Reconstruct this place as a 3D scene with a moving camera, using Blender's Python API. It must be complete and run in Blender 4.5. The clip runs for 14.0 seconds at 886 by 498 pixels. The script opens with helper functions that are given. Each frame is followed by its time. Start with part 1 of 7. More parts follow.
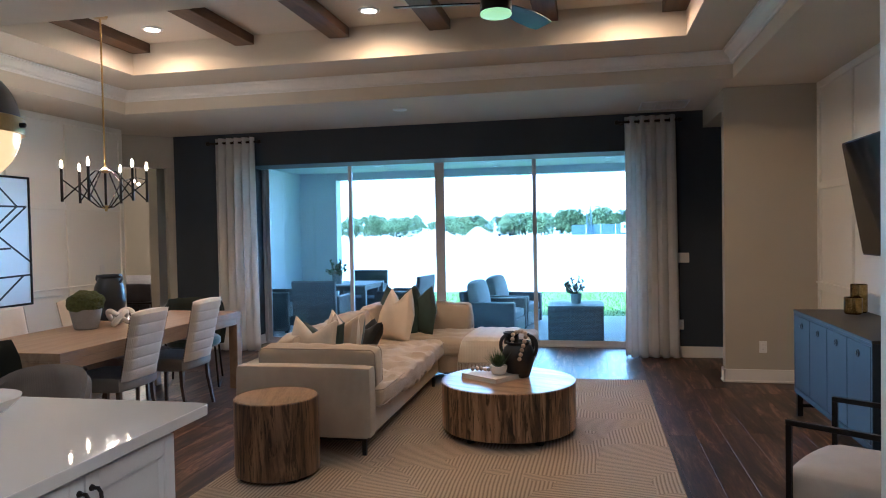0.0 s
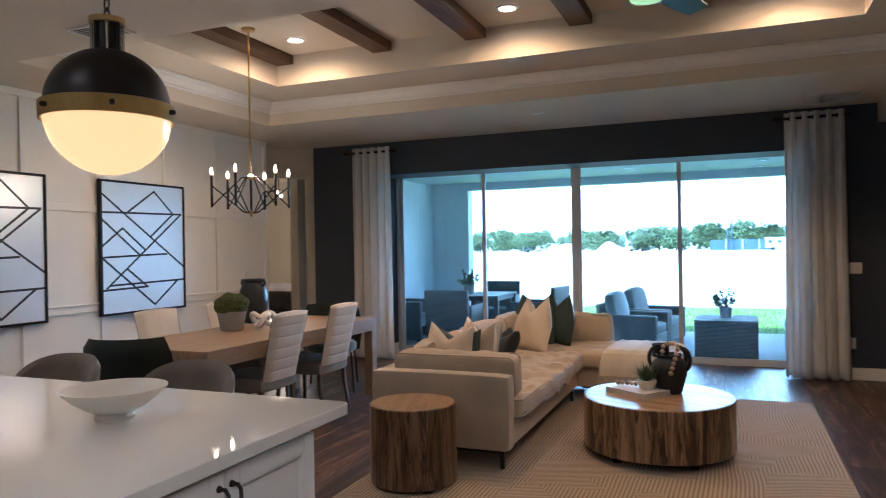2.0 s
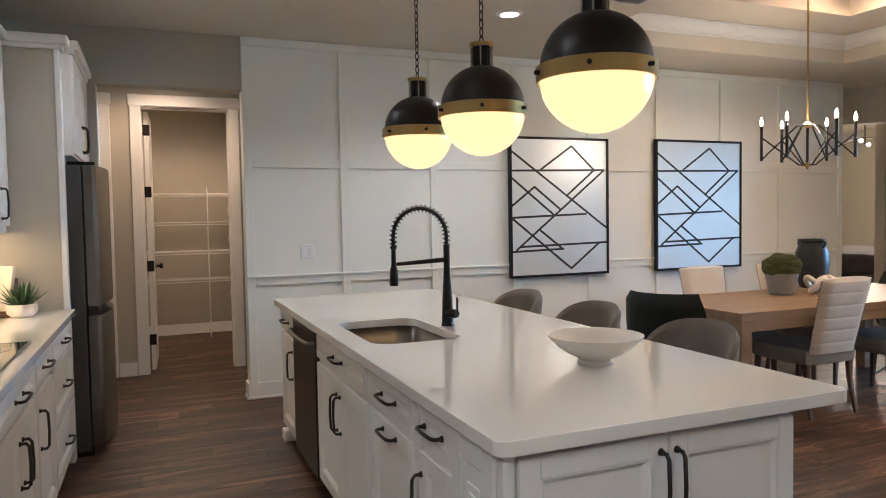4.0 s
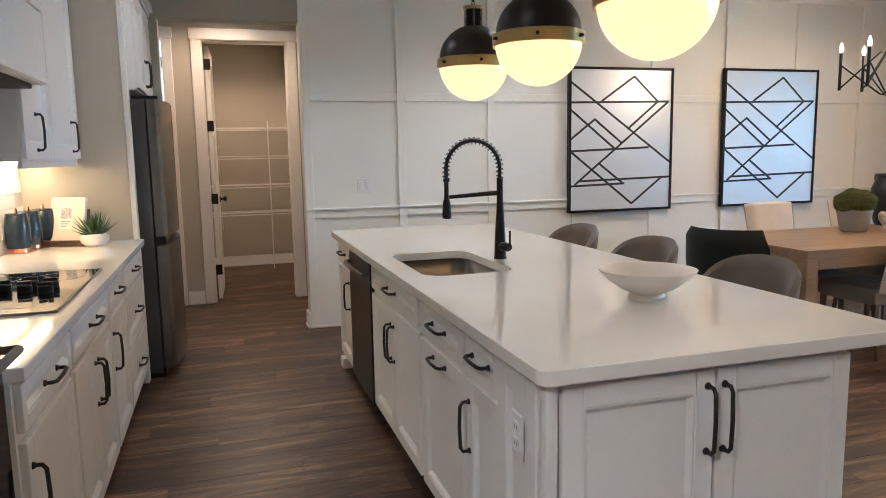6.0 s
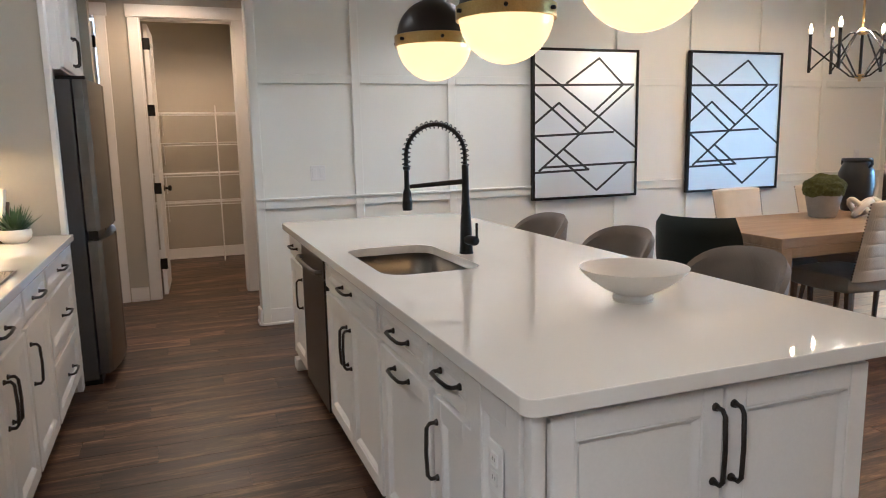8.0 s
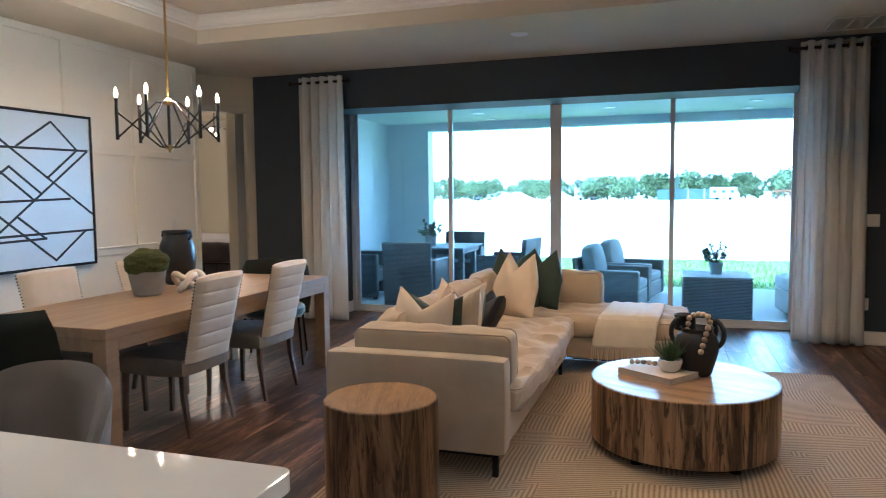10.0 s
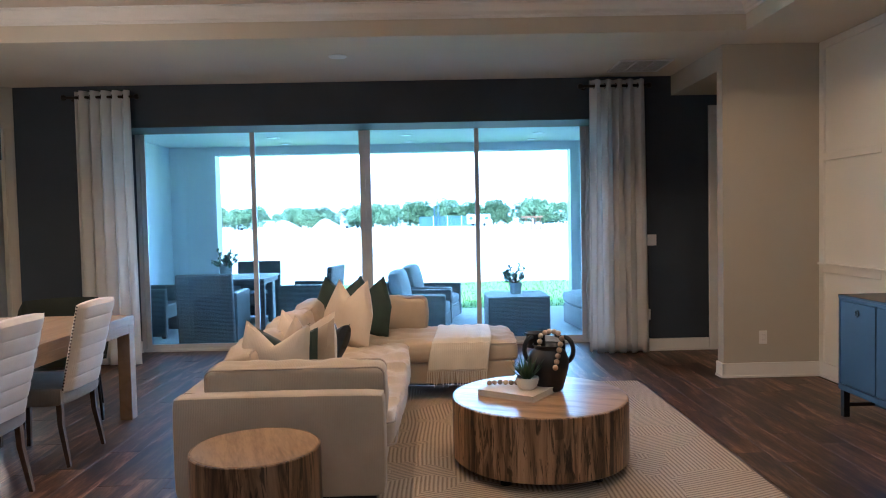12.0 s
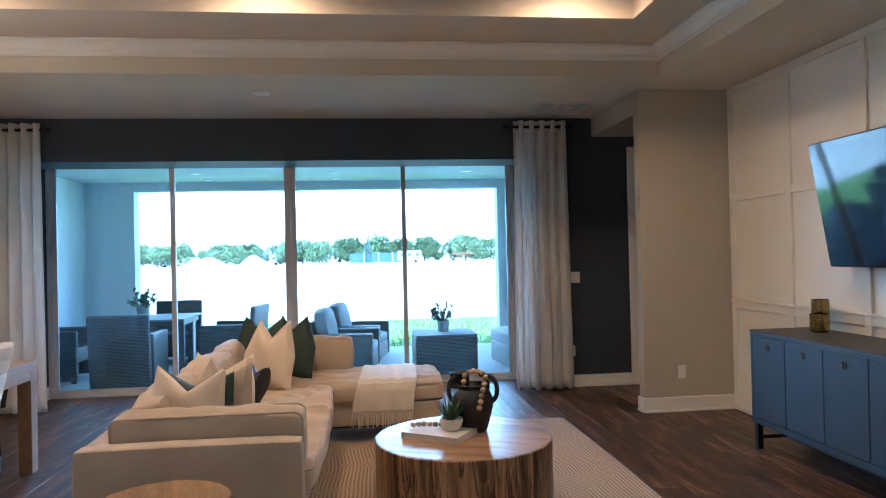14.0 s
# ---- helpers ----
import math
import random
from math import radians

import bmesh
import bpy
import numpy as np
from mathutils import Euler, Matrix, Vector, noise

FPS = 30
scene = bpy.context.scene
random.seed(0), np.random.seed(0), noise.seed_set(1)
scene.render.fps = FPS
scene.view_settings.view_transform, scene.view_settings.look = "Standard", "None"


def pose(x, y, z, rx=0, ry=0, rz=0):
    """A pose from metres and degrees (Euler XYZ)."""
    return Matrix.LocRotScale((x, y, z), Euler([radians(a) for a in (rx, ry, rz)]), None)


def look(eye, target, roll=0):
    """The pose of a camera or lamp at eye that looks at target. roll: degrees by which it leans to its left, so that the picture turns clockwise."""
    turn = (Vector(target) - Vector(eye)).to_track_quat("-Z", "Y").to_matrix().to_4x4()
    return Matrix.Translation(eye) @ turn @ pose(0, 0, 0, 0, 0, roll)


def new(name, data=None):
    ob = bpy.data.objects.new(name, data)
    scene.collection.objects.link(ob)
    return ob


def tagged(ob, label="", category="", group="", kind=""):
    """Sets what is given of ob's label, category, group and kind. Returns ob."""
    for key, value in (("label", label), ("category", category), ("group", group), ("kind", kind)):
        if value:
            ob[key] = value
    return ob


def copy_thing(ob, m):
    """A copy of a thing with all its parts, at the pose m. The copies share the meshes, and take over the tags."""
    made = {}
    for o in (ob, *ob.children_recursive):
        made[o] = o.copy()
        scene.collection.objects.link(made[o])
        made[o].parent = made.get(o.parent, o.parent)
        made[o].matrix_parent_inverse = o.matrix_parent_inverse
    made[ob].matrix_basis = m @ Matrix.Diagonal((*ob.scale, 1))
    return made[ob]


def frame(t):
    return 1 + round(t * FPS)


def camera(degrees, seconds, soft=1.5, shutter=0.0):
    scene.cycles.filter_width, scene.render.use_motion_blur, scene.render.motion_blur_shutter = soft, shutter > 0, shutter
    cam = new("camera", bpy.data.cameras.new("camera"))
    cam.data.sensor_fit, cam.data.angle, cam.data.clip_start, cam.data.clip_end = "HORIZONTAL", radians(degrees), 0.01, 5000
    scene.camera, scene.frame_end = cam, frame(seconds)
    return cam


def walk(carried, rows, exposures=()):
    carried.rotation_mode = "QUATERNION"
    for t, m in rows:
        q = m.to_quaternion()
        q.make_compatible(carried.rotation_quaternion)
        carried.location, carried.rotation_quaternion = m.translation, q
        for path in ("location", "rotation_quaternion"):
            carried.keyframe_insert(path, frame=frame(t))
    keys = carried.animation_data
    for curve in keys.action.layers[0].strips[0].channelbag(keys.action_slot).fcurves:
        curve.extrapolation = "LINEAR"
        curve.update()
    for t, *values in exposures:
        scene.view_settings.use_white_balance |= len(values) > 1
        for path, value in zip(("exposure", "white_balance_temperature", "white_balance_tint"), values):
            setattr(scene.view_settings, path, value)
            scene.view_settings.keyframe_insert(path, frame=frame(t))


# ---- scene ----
# camera and its walk
EXPOSURES = [(0.0, 2.40, 4880, 12), (2.0, 2.38, 5120, 14), (2.6, 2.22, 5300, 14), (3.2, 2.38, 5350, 10), (4.0, 2.78, 5200, 10), (6.3, 2.92, 5200, 10), (8.0, 2.95, 5200, 10), (9.2, 2.68, 5150, 8), (11.3, 2.68, 4900, 11), (14.0, 2.70, 5020, 13)]
cam = camera(64.4, 14.0, soft=1.0, shutter=0.12)
WALK = [
    (0.0, (-0.048, 0.088, 1.523), (-0.46, 2.045, 1.47), -1.1),
    (0.5, (-0.058, 0.093, 1.528), (-0.376, 2.067, 1.491), -1.2),
    (1.0, (-0.095, 0.106, 1.502), (-0.376, 2.086, 1.486), -1.2),
    (1.5, (-0.122, 0.173, 1.467), (-0.537, 2.129, 1.465), -1.1),
    (2.0, (-0.189, 0.281, 1.437), (-0.946, 2.132, 1.434), -1.0),
    (2.5, (-0.191, 0.409, 1.424), (-1.376, 2.02, 1.411), -1.1),
    (3.0, (-0.114, 0.557, 1.425), (-1.66, 1.825, 1.394), -1.2),
    (3.5, (-0.065, 0.608, 1.418), (-1.822, 1.563, 1.362), -1.0),
    (4.0, (-0.026, 0.594, 1.417), (-1.876, 1.35, 1.326), -1.0),
    (4.2, (-0.013, 0.593, 1.415), (-1.881, 1.3, 1.308), -0.9),
    (6.3, (-0.013, 0.642, 1.406), (-1.903, 1.23, 1.123), -1.2),
    (6.5, (-0.017, 0.656, 1.406), (-1.895, 1.245, 1.116), -1.2),
    (7.0, (-0.042, 0.666, 1.406), (-1.929, 1.258, 1.103), -1.1),
    (7.5, (-0.168, 0.674, 1.405), (-2.049, 1.28, 1.096), -1.2),
    (8.0, (-0.289, 0.701, 1.402), (-2.138, 1.397, 1.09), -1.2),
    (8.5, (-0.383, 0.846, 1.406), (-2.091, 1.84, 1.104), -1.0),
    (9.0, (-0.469, 1.017, 1.431), (-1.878, 2.41, 1.154), -0.8),
    (9.2, (-0.52, 1.069, 1.43), (-1.769, 2.61, 1.172), -0.7),
    (11.3, (-1.094, 1.394, 1.423), (-1.121, 3.391, 1.326), -1.1),
    (11.5, (-1.153, 1.381, 1.428), (-1.157, 3.378, 1.336), -1.1),
    (12.0, (-1.261, 1.332, 1.41), (-1.233, 3.33, 1.327), -1.2),
    (12.5, (-1.285, 1.349, 1.422), (-1.237, 3.347, 1.346), -1.2),
    (13.0, (-1.287, 1.313, 1.474), (-1.203, 3.31, 1.423), -1.3),
    (13.5, (-1.276, 1.322, 1.467), (-1.129, 3.317, 1.458), -1.3),
    (14.0, (-1.212, 1.359, 1.426), (-0.987, 3.346, 1.442), -1.3),
]
walk(cam, [(t, look(eye, target, lean)) for t, eye, target, lean in WALK], EXPOSURES)

# world, sun
world = bpy.data.worlds.new("sky")
scene.world = world
world.use_nodes = True
wn = world.node_tree
wn.nodes.clear()
sky = wn.nodes.new("ShaderNodeTexSky")
sky.sky_type, sky.sun_disc = "NISHITA", False
sky.dust_density, sky.air_density = 4.0, 1.0
sky.sun_elevation, sky.sun_rotation = radians(62), radians(200)
bg = wn.nodes.new("ShaderNodeBackground")
bg.inputs[1].default_value = 0.15
wo = wn.nodes.new("ShaderNodeOutputWorld")
wn.links.new(sky.outputs[0], bg.inputs[0])
wn.links.new(bg.outputs[0], wo.inputs[0])
sun = new("sun", bpy.data.lights.new("sun", "SUN"))
sun.data.energy, sun.data.angle, sun.data.color = 5.0, radians(0.5), (1.0, 0.95, 0.88)
# high sun from behind the house, so that the porch lies in shade
sun.matrix_world = look((0, 0, 30), (0 + 2.5, 15.0, 0))


def area_lamp(name, m, w, h, power, colour, spread=180):
    ob = new(name, bpy.data.lights.new(name, "AREA"))
    ob.data.shape, ob.data.size, ob.data.size_y = "RECTANGLE", w, h
    ob.data.energy, ob.data.color, ob.data.spread = power, colour, radians(spread)
    ob.matrix_world = m
    return ob


def point_lamp(name, place, power, colour, radius=0.03):
    ob = new(name, bpy.data.lights.new(name, "POINT"))
    ob.data.energy, ob.data.color, ob.data.shadow_soft_size = power, colour, radius
    ob.location = place
    return ob


def spot_lamp(name, place, power, colour, cone=120, radius=0.05, blend=0.6):
    ob = new(name, bpy.data.lights.new(name, "SPOT"))
    ob.data.energy, ob.data.color, ob.data.shadow_soft_size = power, colour, radius
    ob.data.spot_size, ob.data.spot_blend = radians(cone), blend
    ob.location = place
    return ob


WARM, SOFTWARM, NEUTRAL = (1.0, 0.56, 0.24), (1.0, 0.74, 0.48), (1.0, 0.87, 0.72)

# lamp powers, in watts, and the glow of the opal glass
CAN_TRAY, CAN_KIT, CHAND, OPAL = 20, 7.5, 3.6, 0.24

# the sky's light, in the opening of the sliding doors
area_lamp("slider_daylight", look((-2.0, 9.31, 1.25), (-2.0, 5.0, 1.25)), 4.8, 2.2, 2.2, (0.66, 0.86, 1.0))

# materials
def node(nt, kind, **sets):
    n = nt.nodes.new("ShaderNode" + kind)
    for k, v in sets.items():
        n.inputs[k.replace("_", " ")].default_value = v
    return n


def ramp(nt, fac, stops):
    r = nt.nodes.new("ShaderNodeValToRGB")
    while len(r.color_ramp.elements) < len(stops):
        r.color_ramp.elements.new(0.5)
    for e, (p, c) in zip(r.color_ramp.elements, stops):
        e.position, e.color = p, (*c, 1)
    nt.links.new(fac, r.inputs[0])
    return r.outputs[0]


def base_mat(name):
    m = bpy.data.materials.new(name)
    m.use_nodes = True
    nt = m.node_tree
    return m, nt, nt.nodes["Principled BSDF"]


def coords(nt, stretch=(1, 1, 1), shift=False):
    tc = nt.nodes.new("ShaderNodeTexCoord")
    mp = nt.nodes.new("ShaderNodeMapping")
    mp.inputs["Scale"].default_value = stretch
    nt.links.new(tc.outputs["Object"], mp.inputs["Vector"])
    if shift:
        oi = nt.nodes.new("ShaderNodeObjectInfo")
        mul = nt.nodes.new("ShaderNodeMath")
        mul.operation = "MULTIPLY"
        mul.inputs[1].default_value = 37.0
        nt.links.new(oi.outputs["Random"], mul.inputs[0])
        nt.links.new(mul.outputs[0], mp.inputs["Location"])
    return mp.outputs[0]


def noise_tex(nt, vec, scale, detail=4, rough=0.55, distort=0.0):
    n = node(nt, "TexNoise", Scale=scale, Detail=detail, Roughness=rough, Distortion=distort)
    nt.links.new(vec, n.inputs["Vector"])
    return n.outputs[0]


def bump_to(nt, bsdf, height, strength, distance=0.002):
    b = node(nt, "Bump", Strength=strength, Distance=distance)
    nt.links.new(height, b.inputs["Height"])
    nt.links.new(b.outputs[0], bsdf.inputs["Normal"])


def surf(name, dark, light, scale=3.0, rough=0.6, metal=0.0, fine=120.0, bump=0.15, stretch=(1, 1, 1), spec=0.5, dist=0.001, shift=False):
    """A surface with slow blotches, a fine grain and relief."""
    m, nt, b = base_mat(name)
    v = coords(nt, stretch, shift)
    slow, quick = noise_tex(nt, v, scale, 3), noise_tex(nt, v, fine, 2)
    mix = nt.nodes.new("ShaderNodeMath")
    mix.operation, mix.inputs[1].default_value = "MULTIPLY_ADD", 0.35
    nt.links.new(quick, mix.inputs[0])
    sc = nt.nodes.new("ShaderNodeMath")
    sc.operation, sc.inputs[1].default_value = "MULTIPLY", 0.65
    nt.links.new(slow, sc.inputs[0])
    nt.links.new(sc.outputs[0], mix.inputs[2])
    nt.links.new(ramp(nt, mix.outputs[0], [(0.3, dark), (0.7, light)]), b.inputs["Base Color"])
    b.inputs["Roughness"].default_value, b.inputs["Metallic"].default_value = rough, metal
    b.inputs["Specular IOR Level"].default_value = spec
    if bump:
        bump_to(nt, b, quick, bump, dist)
    return m


def wood(name, cols, axis="y", rough=0.45, ring=9.0, grain=40.0, shift=True, bump=0.2, distort=1.2):
    """Wood with its grain along an axis; each object takes its own cut."""
    m, nt, b = base_mat(name)
    st = {"x": (0.12, 1, 1), "y": (1, 0.12, 1), "z": (1, 1, 0.12)}[axis]
    v = coords(nt, st, shift)
    big, fine = noise_tex(nt, v, ring, 4, 0.6, distort), noise_tex(nt, v, grain * 3, 3, 0.7)
    mx = nt.nodes.new("ShaderNodeMix")
    mx.inputs[0].default_value = 0.3
    nt.links.new(big, mx.inputs[2])
    nt.links.new(fine, mx.inputs[3])
    col = ramp(nt, mx.outputs[0], cols)
    if shift:
        oi = nt.nodes.new("ShaderNodeObjectInfo")
        hs = nt.nodes.new("ShaderNodeHueSaturation")
        mr = nt.nodes.new("ShaderNodeMapRange")
        mr.inputs[3].default_value, mr.inputs[4].default_value = 0.66, 1.42
        nt.links.new(oi.outputs["Random"], mr.inputs[0])
        nt.links.new(mr.outputs[0], hs.inputs["Value"])
        nt.links.new(col, hs.inputs["Color"])
        col = hs.outputs[0]
    nt.links.new(col, b.inputs["Base Color"])
    b.inputs["Roughness"].default_value = rough
    bump_to(nt, b, fine, bump, 0.001)
    return m


def cloth(name, dark, light, weave=700.0, rough=0.9, bump=0.4, sheen=0.2):
    m, nt, b = base_mat(name)
    v = coords(nt)
    slow = noise_tex(nt, v, 5.0, 4)
    nt.links.new(ramp(nt, slow, [(0.3, dark), (0.7, light)]), b.inputs["Base Color"])
    w1 = node(nt, "TexWave", Scale=weave / 20, Distortion=1.5, Detail=2.0)
    nt.links.new(v, w1.inputs["Vector"])
    ck = noise_tex(nt, v, weave, 2)
    add = nt.nodes.new("ShaderNodeMath")
    nt.links.new(w1.outputs[1], add.inputs[0])
    nt.links.new(ck, add.inputs[1])
    bump_to(nt, b, add.outputs[0], bump, 0.0008)
    b.inputs["Roughness"].default_value = rough
    b.inputs["Sheen Weight"].default_value = sheen
    return m


def glow(name, colour, strength):
    m, nt, b = base_mat(name)
    b.inputs["Base Color"].default_value = (*colour, 1)
    b.inputs["Emission Color"].default_value = (*colour, 1)
    b.inputs["Emission Strength"].default_value = strength
    return m


def clear_glass(name, tint):
    m, nt, b = base_mat(name)
    nt.nodes.remove(b)
    tr = nt.nodes.new("ShaderNodeBsdfTransparent")
    tr.inputs[0].default_value = (*tint, 1)
    gl = nt.nodes.new("ShaderNodeBsdfGlossy")
    gl.inputs["Roughness"].default_value = 0.02
    fr = node(nt, "Fresnel", IOR=1.5)
    mx = nt.nodes.new("ShaderNodeMixShader")
    nt.links.new(fr.outputs[0], mx.inputs[0])
    nt.links.new(tr.outputs[0], mx.inputs[1])
    nt.links.new(gl.outputs[0], mx.inputs[2])
    nt.links.new(mx.outputs[0], nt.nodes["Material Output"].inputs[0])
    return m


M_WALL = surf("painted_greige_wall", (0.43, 0.395, 0.325), (0.48, 0.445, 0.37), 1.2, 0.8, fine=260, bump=0.25)
M_PANEL = surf("white_painted_panel", (0.77, 0.76, 0.70), (0.83, 0.82, 0.76), 1.0, 0.55, fine=200, bump=0.08)
M_TRIM = surf("white_trim_paint", (0.76, 0.74, 0.71), (0.82, 0.80, 0.77), 2.0, 0.4, fine=150, bump=0.05)
M_DARK = surf("charcoal_blue_paint", (0.028, 0.040, 0.060), (0.040, 0.054, 0.076), 1.2, 0.7, fine=260, bump=0.25)
M_CEIL = surf("ceiling_paint", (0.62, 0.555, 0.455), (0.68, 0.615, 0.515), 1.0, 0.85, fine=220, bump=0.3)
M_STUCCO = surf("porch_stucco", (0.70, 0.71, 0.70), (0.77, 0.78, 0.77), 1.4, 0.9, fine=90, bump=0.5, dist=0.003)
M_CAB = surf("white_cabinet_paint", (0.72, 0.70, 0.67), (0.79, 0.77, 0.74), 2.0, 0.35, fine=120, bump=0.04)
M_BLACK = surf("black_metal", (0.012, 0.011, 0.010), (0.022, 0.020, 0.018), 6.0, 0.4, 0.6, fine=200, bump=0.05)
M_BRASS = surf("aged_brass", (0.42, 0.27, 0.09), (0.60, 0.42, 0.17), 8.0, 0.32, 1.0, fine=150, bump=0.06)
M_BRONZE = surf("dark_bronze_pull", (0.03, 0.026, 0.022), (0.06, 0.05, 0.045), 6.0, 0.38, 0.8, fine=200, bump=0.05)
M_SUBFLOOR = surf("floor_joint", (0.012, 0.009, 0.007), (0.022, 0.016, 0.012), 3.0, 0.8)
M_PLANK = wood("dark_oak_plank", [(0.39, (0.010, 0.004, 0.0025)), (0.47, (0.040, 0.018, 0.010)), (0.54, (0.088, 0.044, 0.024)), (0.62, (0.21, 0.118, 0.068))], "y", 0.40, 9.0, 30.0)
M_BEAM = wood("stained_beam", [(0.25, (0.05, 0.025, 0.012)), (0.5, (0.12, 0.062, 0.03)), (0.75, (0.20, 0.11, 0.055))], "y", 0.5, 10.0)
M_GLASS = clear_glass("door_glass", (0.65, 0.84, 0.97))
M_ALU = surf("anodised_frame", (0.55, 0.55, 0.55), (0.63, 0.63, 0.63), 3.0, 0.5, 0.15, fine=200, bump=0.05)


# shapes
def box(bm, x0, x1, y0, y1, z0, z1, bevel=0.0, seg=2, m=None):
    g = bmesh.ops.create_cube(bm, size=1.0)
    vs = g["verts"]
    for v in vs:
        v.co = Vector(((x0 + x1) / 2 + v.co.x * (x1 - x0), (y0 + y1) / 2 + v.co.y * (y1 - y0), (z0 + z1) / 2 + v.co.z * (z1 - z0)))
    if bevel:
        es = list({e for v in vs for e in v.link_edges})
        r = bmesh.ops.bevel(bm, geom=es, offset=bevel, segments=seg, profile=0.5, affect="EDGES")
        vs = list({v for f in r["faces"] for v in f.verts} | {v for v in vs if v.is_valid})
    if m is not None:
        bmesh.ops.transform(bm, matrix=m, verts=[v for v in vs if v.is_valid])
    return vs


def lathe(bm, prof, seg=32, m=None, wob=None):
    """A turned shape from (radius, height) pairs, closed at its ends where the radius is 0."""
    rings = []
    for r, z in prof:
        if r < 1e-6:
            rings.append([bm.verts.new((0, 0, z))])
        else:
            ring = []
            for i in range(seg):
                a = 2 * math.pi * i / seg
                k = r * (wob(a, z) if wob else 1.0)
                ring.append(bm.verts.new((k * math.cos(a), k * math.sin(a), z)))
            rings.append(ring)
    for a, b in zip(rings, rings[1:]):
        n = max(len(a), len(b))
        if n == 1:
            continue
        for i in range(n):
            j = (i + 1) % n
            q = [a[i % len(a)], a[j % len(a)], b[j % len(b)], b[i % len(b)]]
            u = []
            for v in q:
                if v not in u:
                    u.append(v)
            if len(u) > 2:
                bm.faces.new(u)
    vs = [v for r in rings for v in r]
    if m is not None:
        bmesh.ops.transform(bm, matrix=m, verts=vs)
    bmesh.ops.recalc_face_normals(bm, faces=bm.faces)
    return vs


def tube(bm, pts, r, seg=10, caps=True, closed=False):
    """A round bar along points."""
    pts = [Vector(p) for p in pts]
    n = len(pts)
    rings = []
    up = None
    for i, p in enumerate(pts):
        d = (pts[(i + 1) % n] - pts[i - 1]) if closed else (pts[min(i + 1, n - 1)] - pts[max(i - 1, 0)])
        d.normalize()
        if up is None:
            up = d.orthogonal().normalized()
        up = (up - d * up.dot(d))
        up = up.normalized() if up.length > 1e-5 else d.orthogonal().normalized()
        side = d.cross(up)
        rr = r[i] if isinstance(r, (list, tuple)) else r
        rings.append([bm.verts.new(p + rr * (math.cos(2 * math.pi * k / seg) * up + math.sin(2 * math.pi * k / seg) * side)) for k in range(seg)])
    pairs = list(zip(rings, rings[1:])) + ([(rings[-1], rings[0])] if closed else [])
    for a, b in pairs:
        for k in range(seg):
            bm.faces.new((a[k], a[(k + 1) % seg], b[(k + 1) % seg], b[k]))
    if caps and not closed:
        bm.faces.new(rings[0][::-1])
        bm.faces.new(rings[-1])
    return [v for ring in rings for v in ring]


def prism(bm, outline, z0, z1, m=None):
    """A solid from a flat outline in x, y."""
    lo = [bm.verts.new((x, y, z0)) for x, y in outline]
    hi = [bm.verts.new((x, y, z1)) for x, y in outline]
    n = len(lo)
    bm.faces.new(lo[::-1])
    bm.faces.new(hi)
    for i in range(n):
        bm.faces.new((lo[i], lo[(i + 1) % n], hi[(i + 1) % n], hi[i]))
    if m is not None:
        bmesh.ops.transform(bm, matrix=m, verts=lo + hi)
    bmesh.ops.recalc_face_normals(bm, faces=bm.faces)
    return lo + hi


def mesh_of(name, bm, material, smooth=False):
    me = bpy.data.meshes.new(name)
    bm.normal_update()
    if smooth:
        for f in bm.faces:
            f.smooth = True
        for e in bm.edges:
            if len(e.link_faces) != 2:
                continue
            angle = e.calc_face_angle(0)
            small, large = sorted(f.calc_area() for f in e.link_faces)
            # hard corners stay sharp, and broad flat faces stay flat beside their bevels
            if angle > radians(38) or (angle > radians(4) and large > 8 * small):
                e.smooth = False
    bm.to_mesh(me)
    bm.free()
    me.materials.append(material)
    return me


def part(name, bm, material, parent=None, label="", smooth=False, m=None):
    ob = new(name, mesh_of(name, bm, material, smooth))
    if parent is not None:
        ob.parent = parent
    if m is not None:
        ob.matrix_basis = m
    return tagged(ob, label) if label else ob


def bx(name, dims, material, parent=None, label="", bevel=0.0, seg=2, m=None):
    bm = bmesh.new()
    box(bm, *dims, bevel=bevel, seg=seg)
    return part(name, bm, material, parent, label, bevel > 0 and seg > 1, m)


def thing(name, label, category, m, group="", kind=""):
    ob = new(name)
    ob.empty_display_size = 0.1
    ob.matrix_basis = m
    return tagged(ob, label, category, group, kind)


def setting(name, bm, material, label="", smooth=False):
    return tagged(part(name, bm, material, None, "", smooth), label, "", "", "structure")


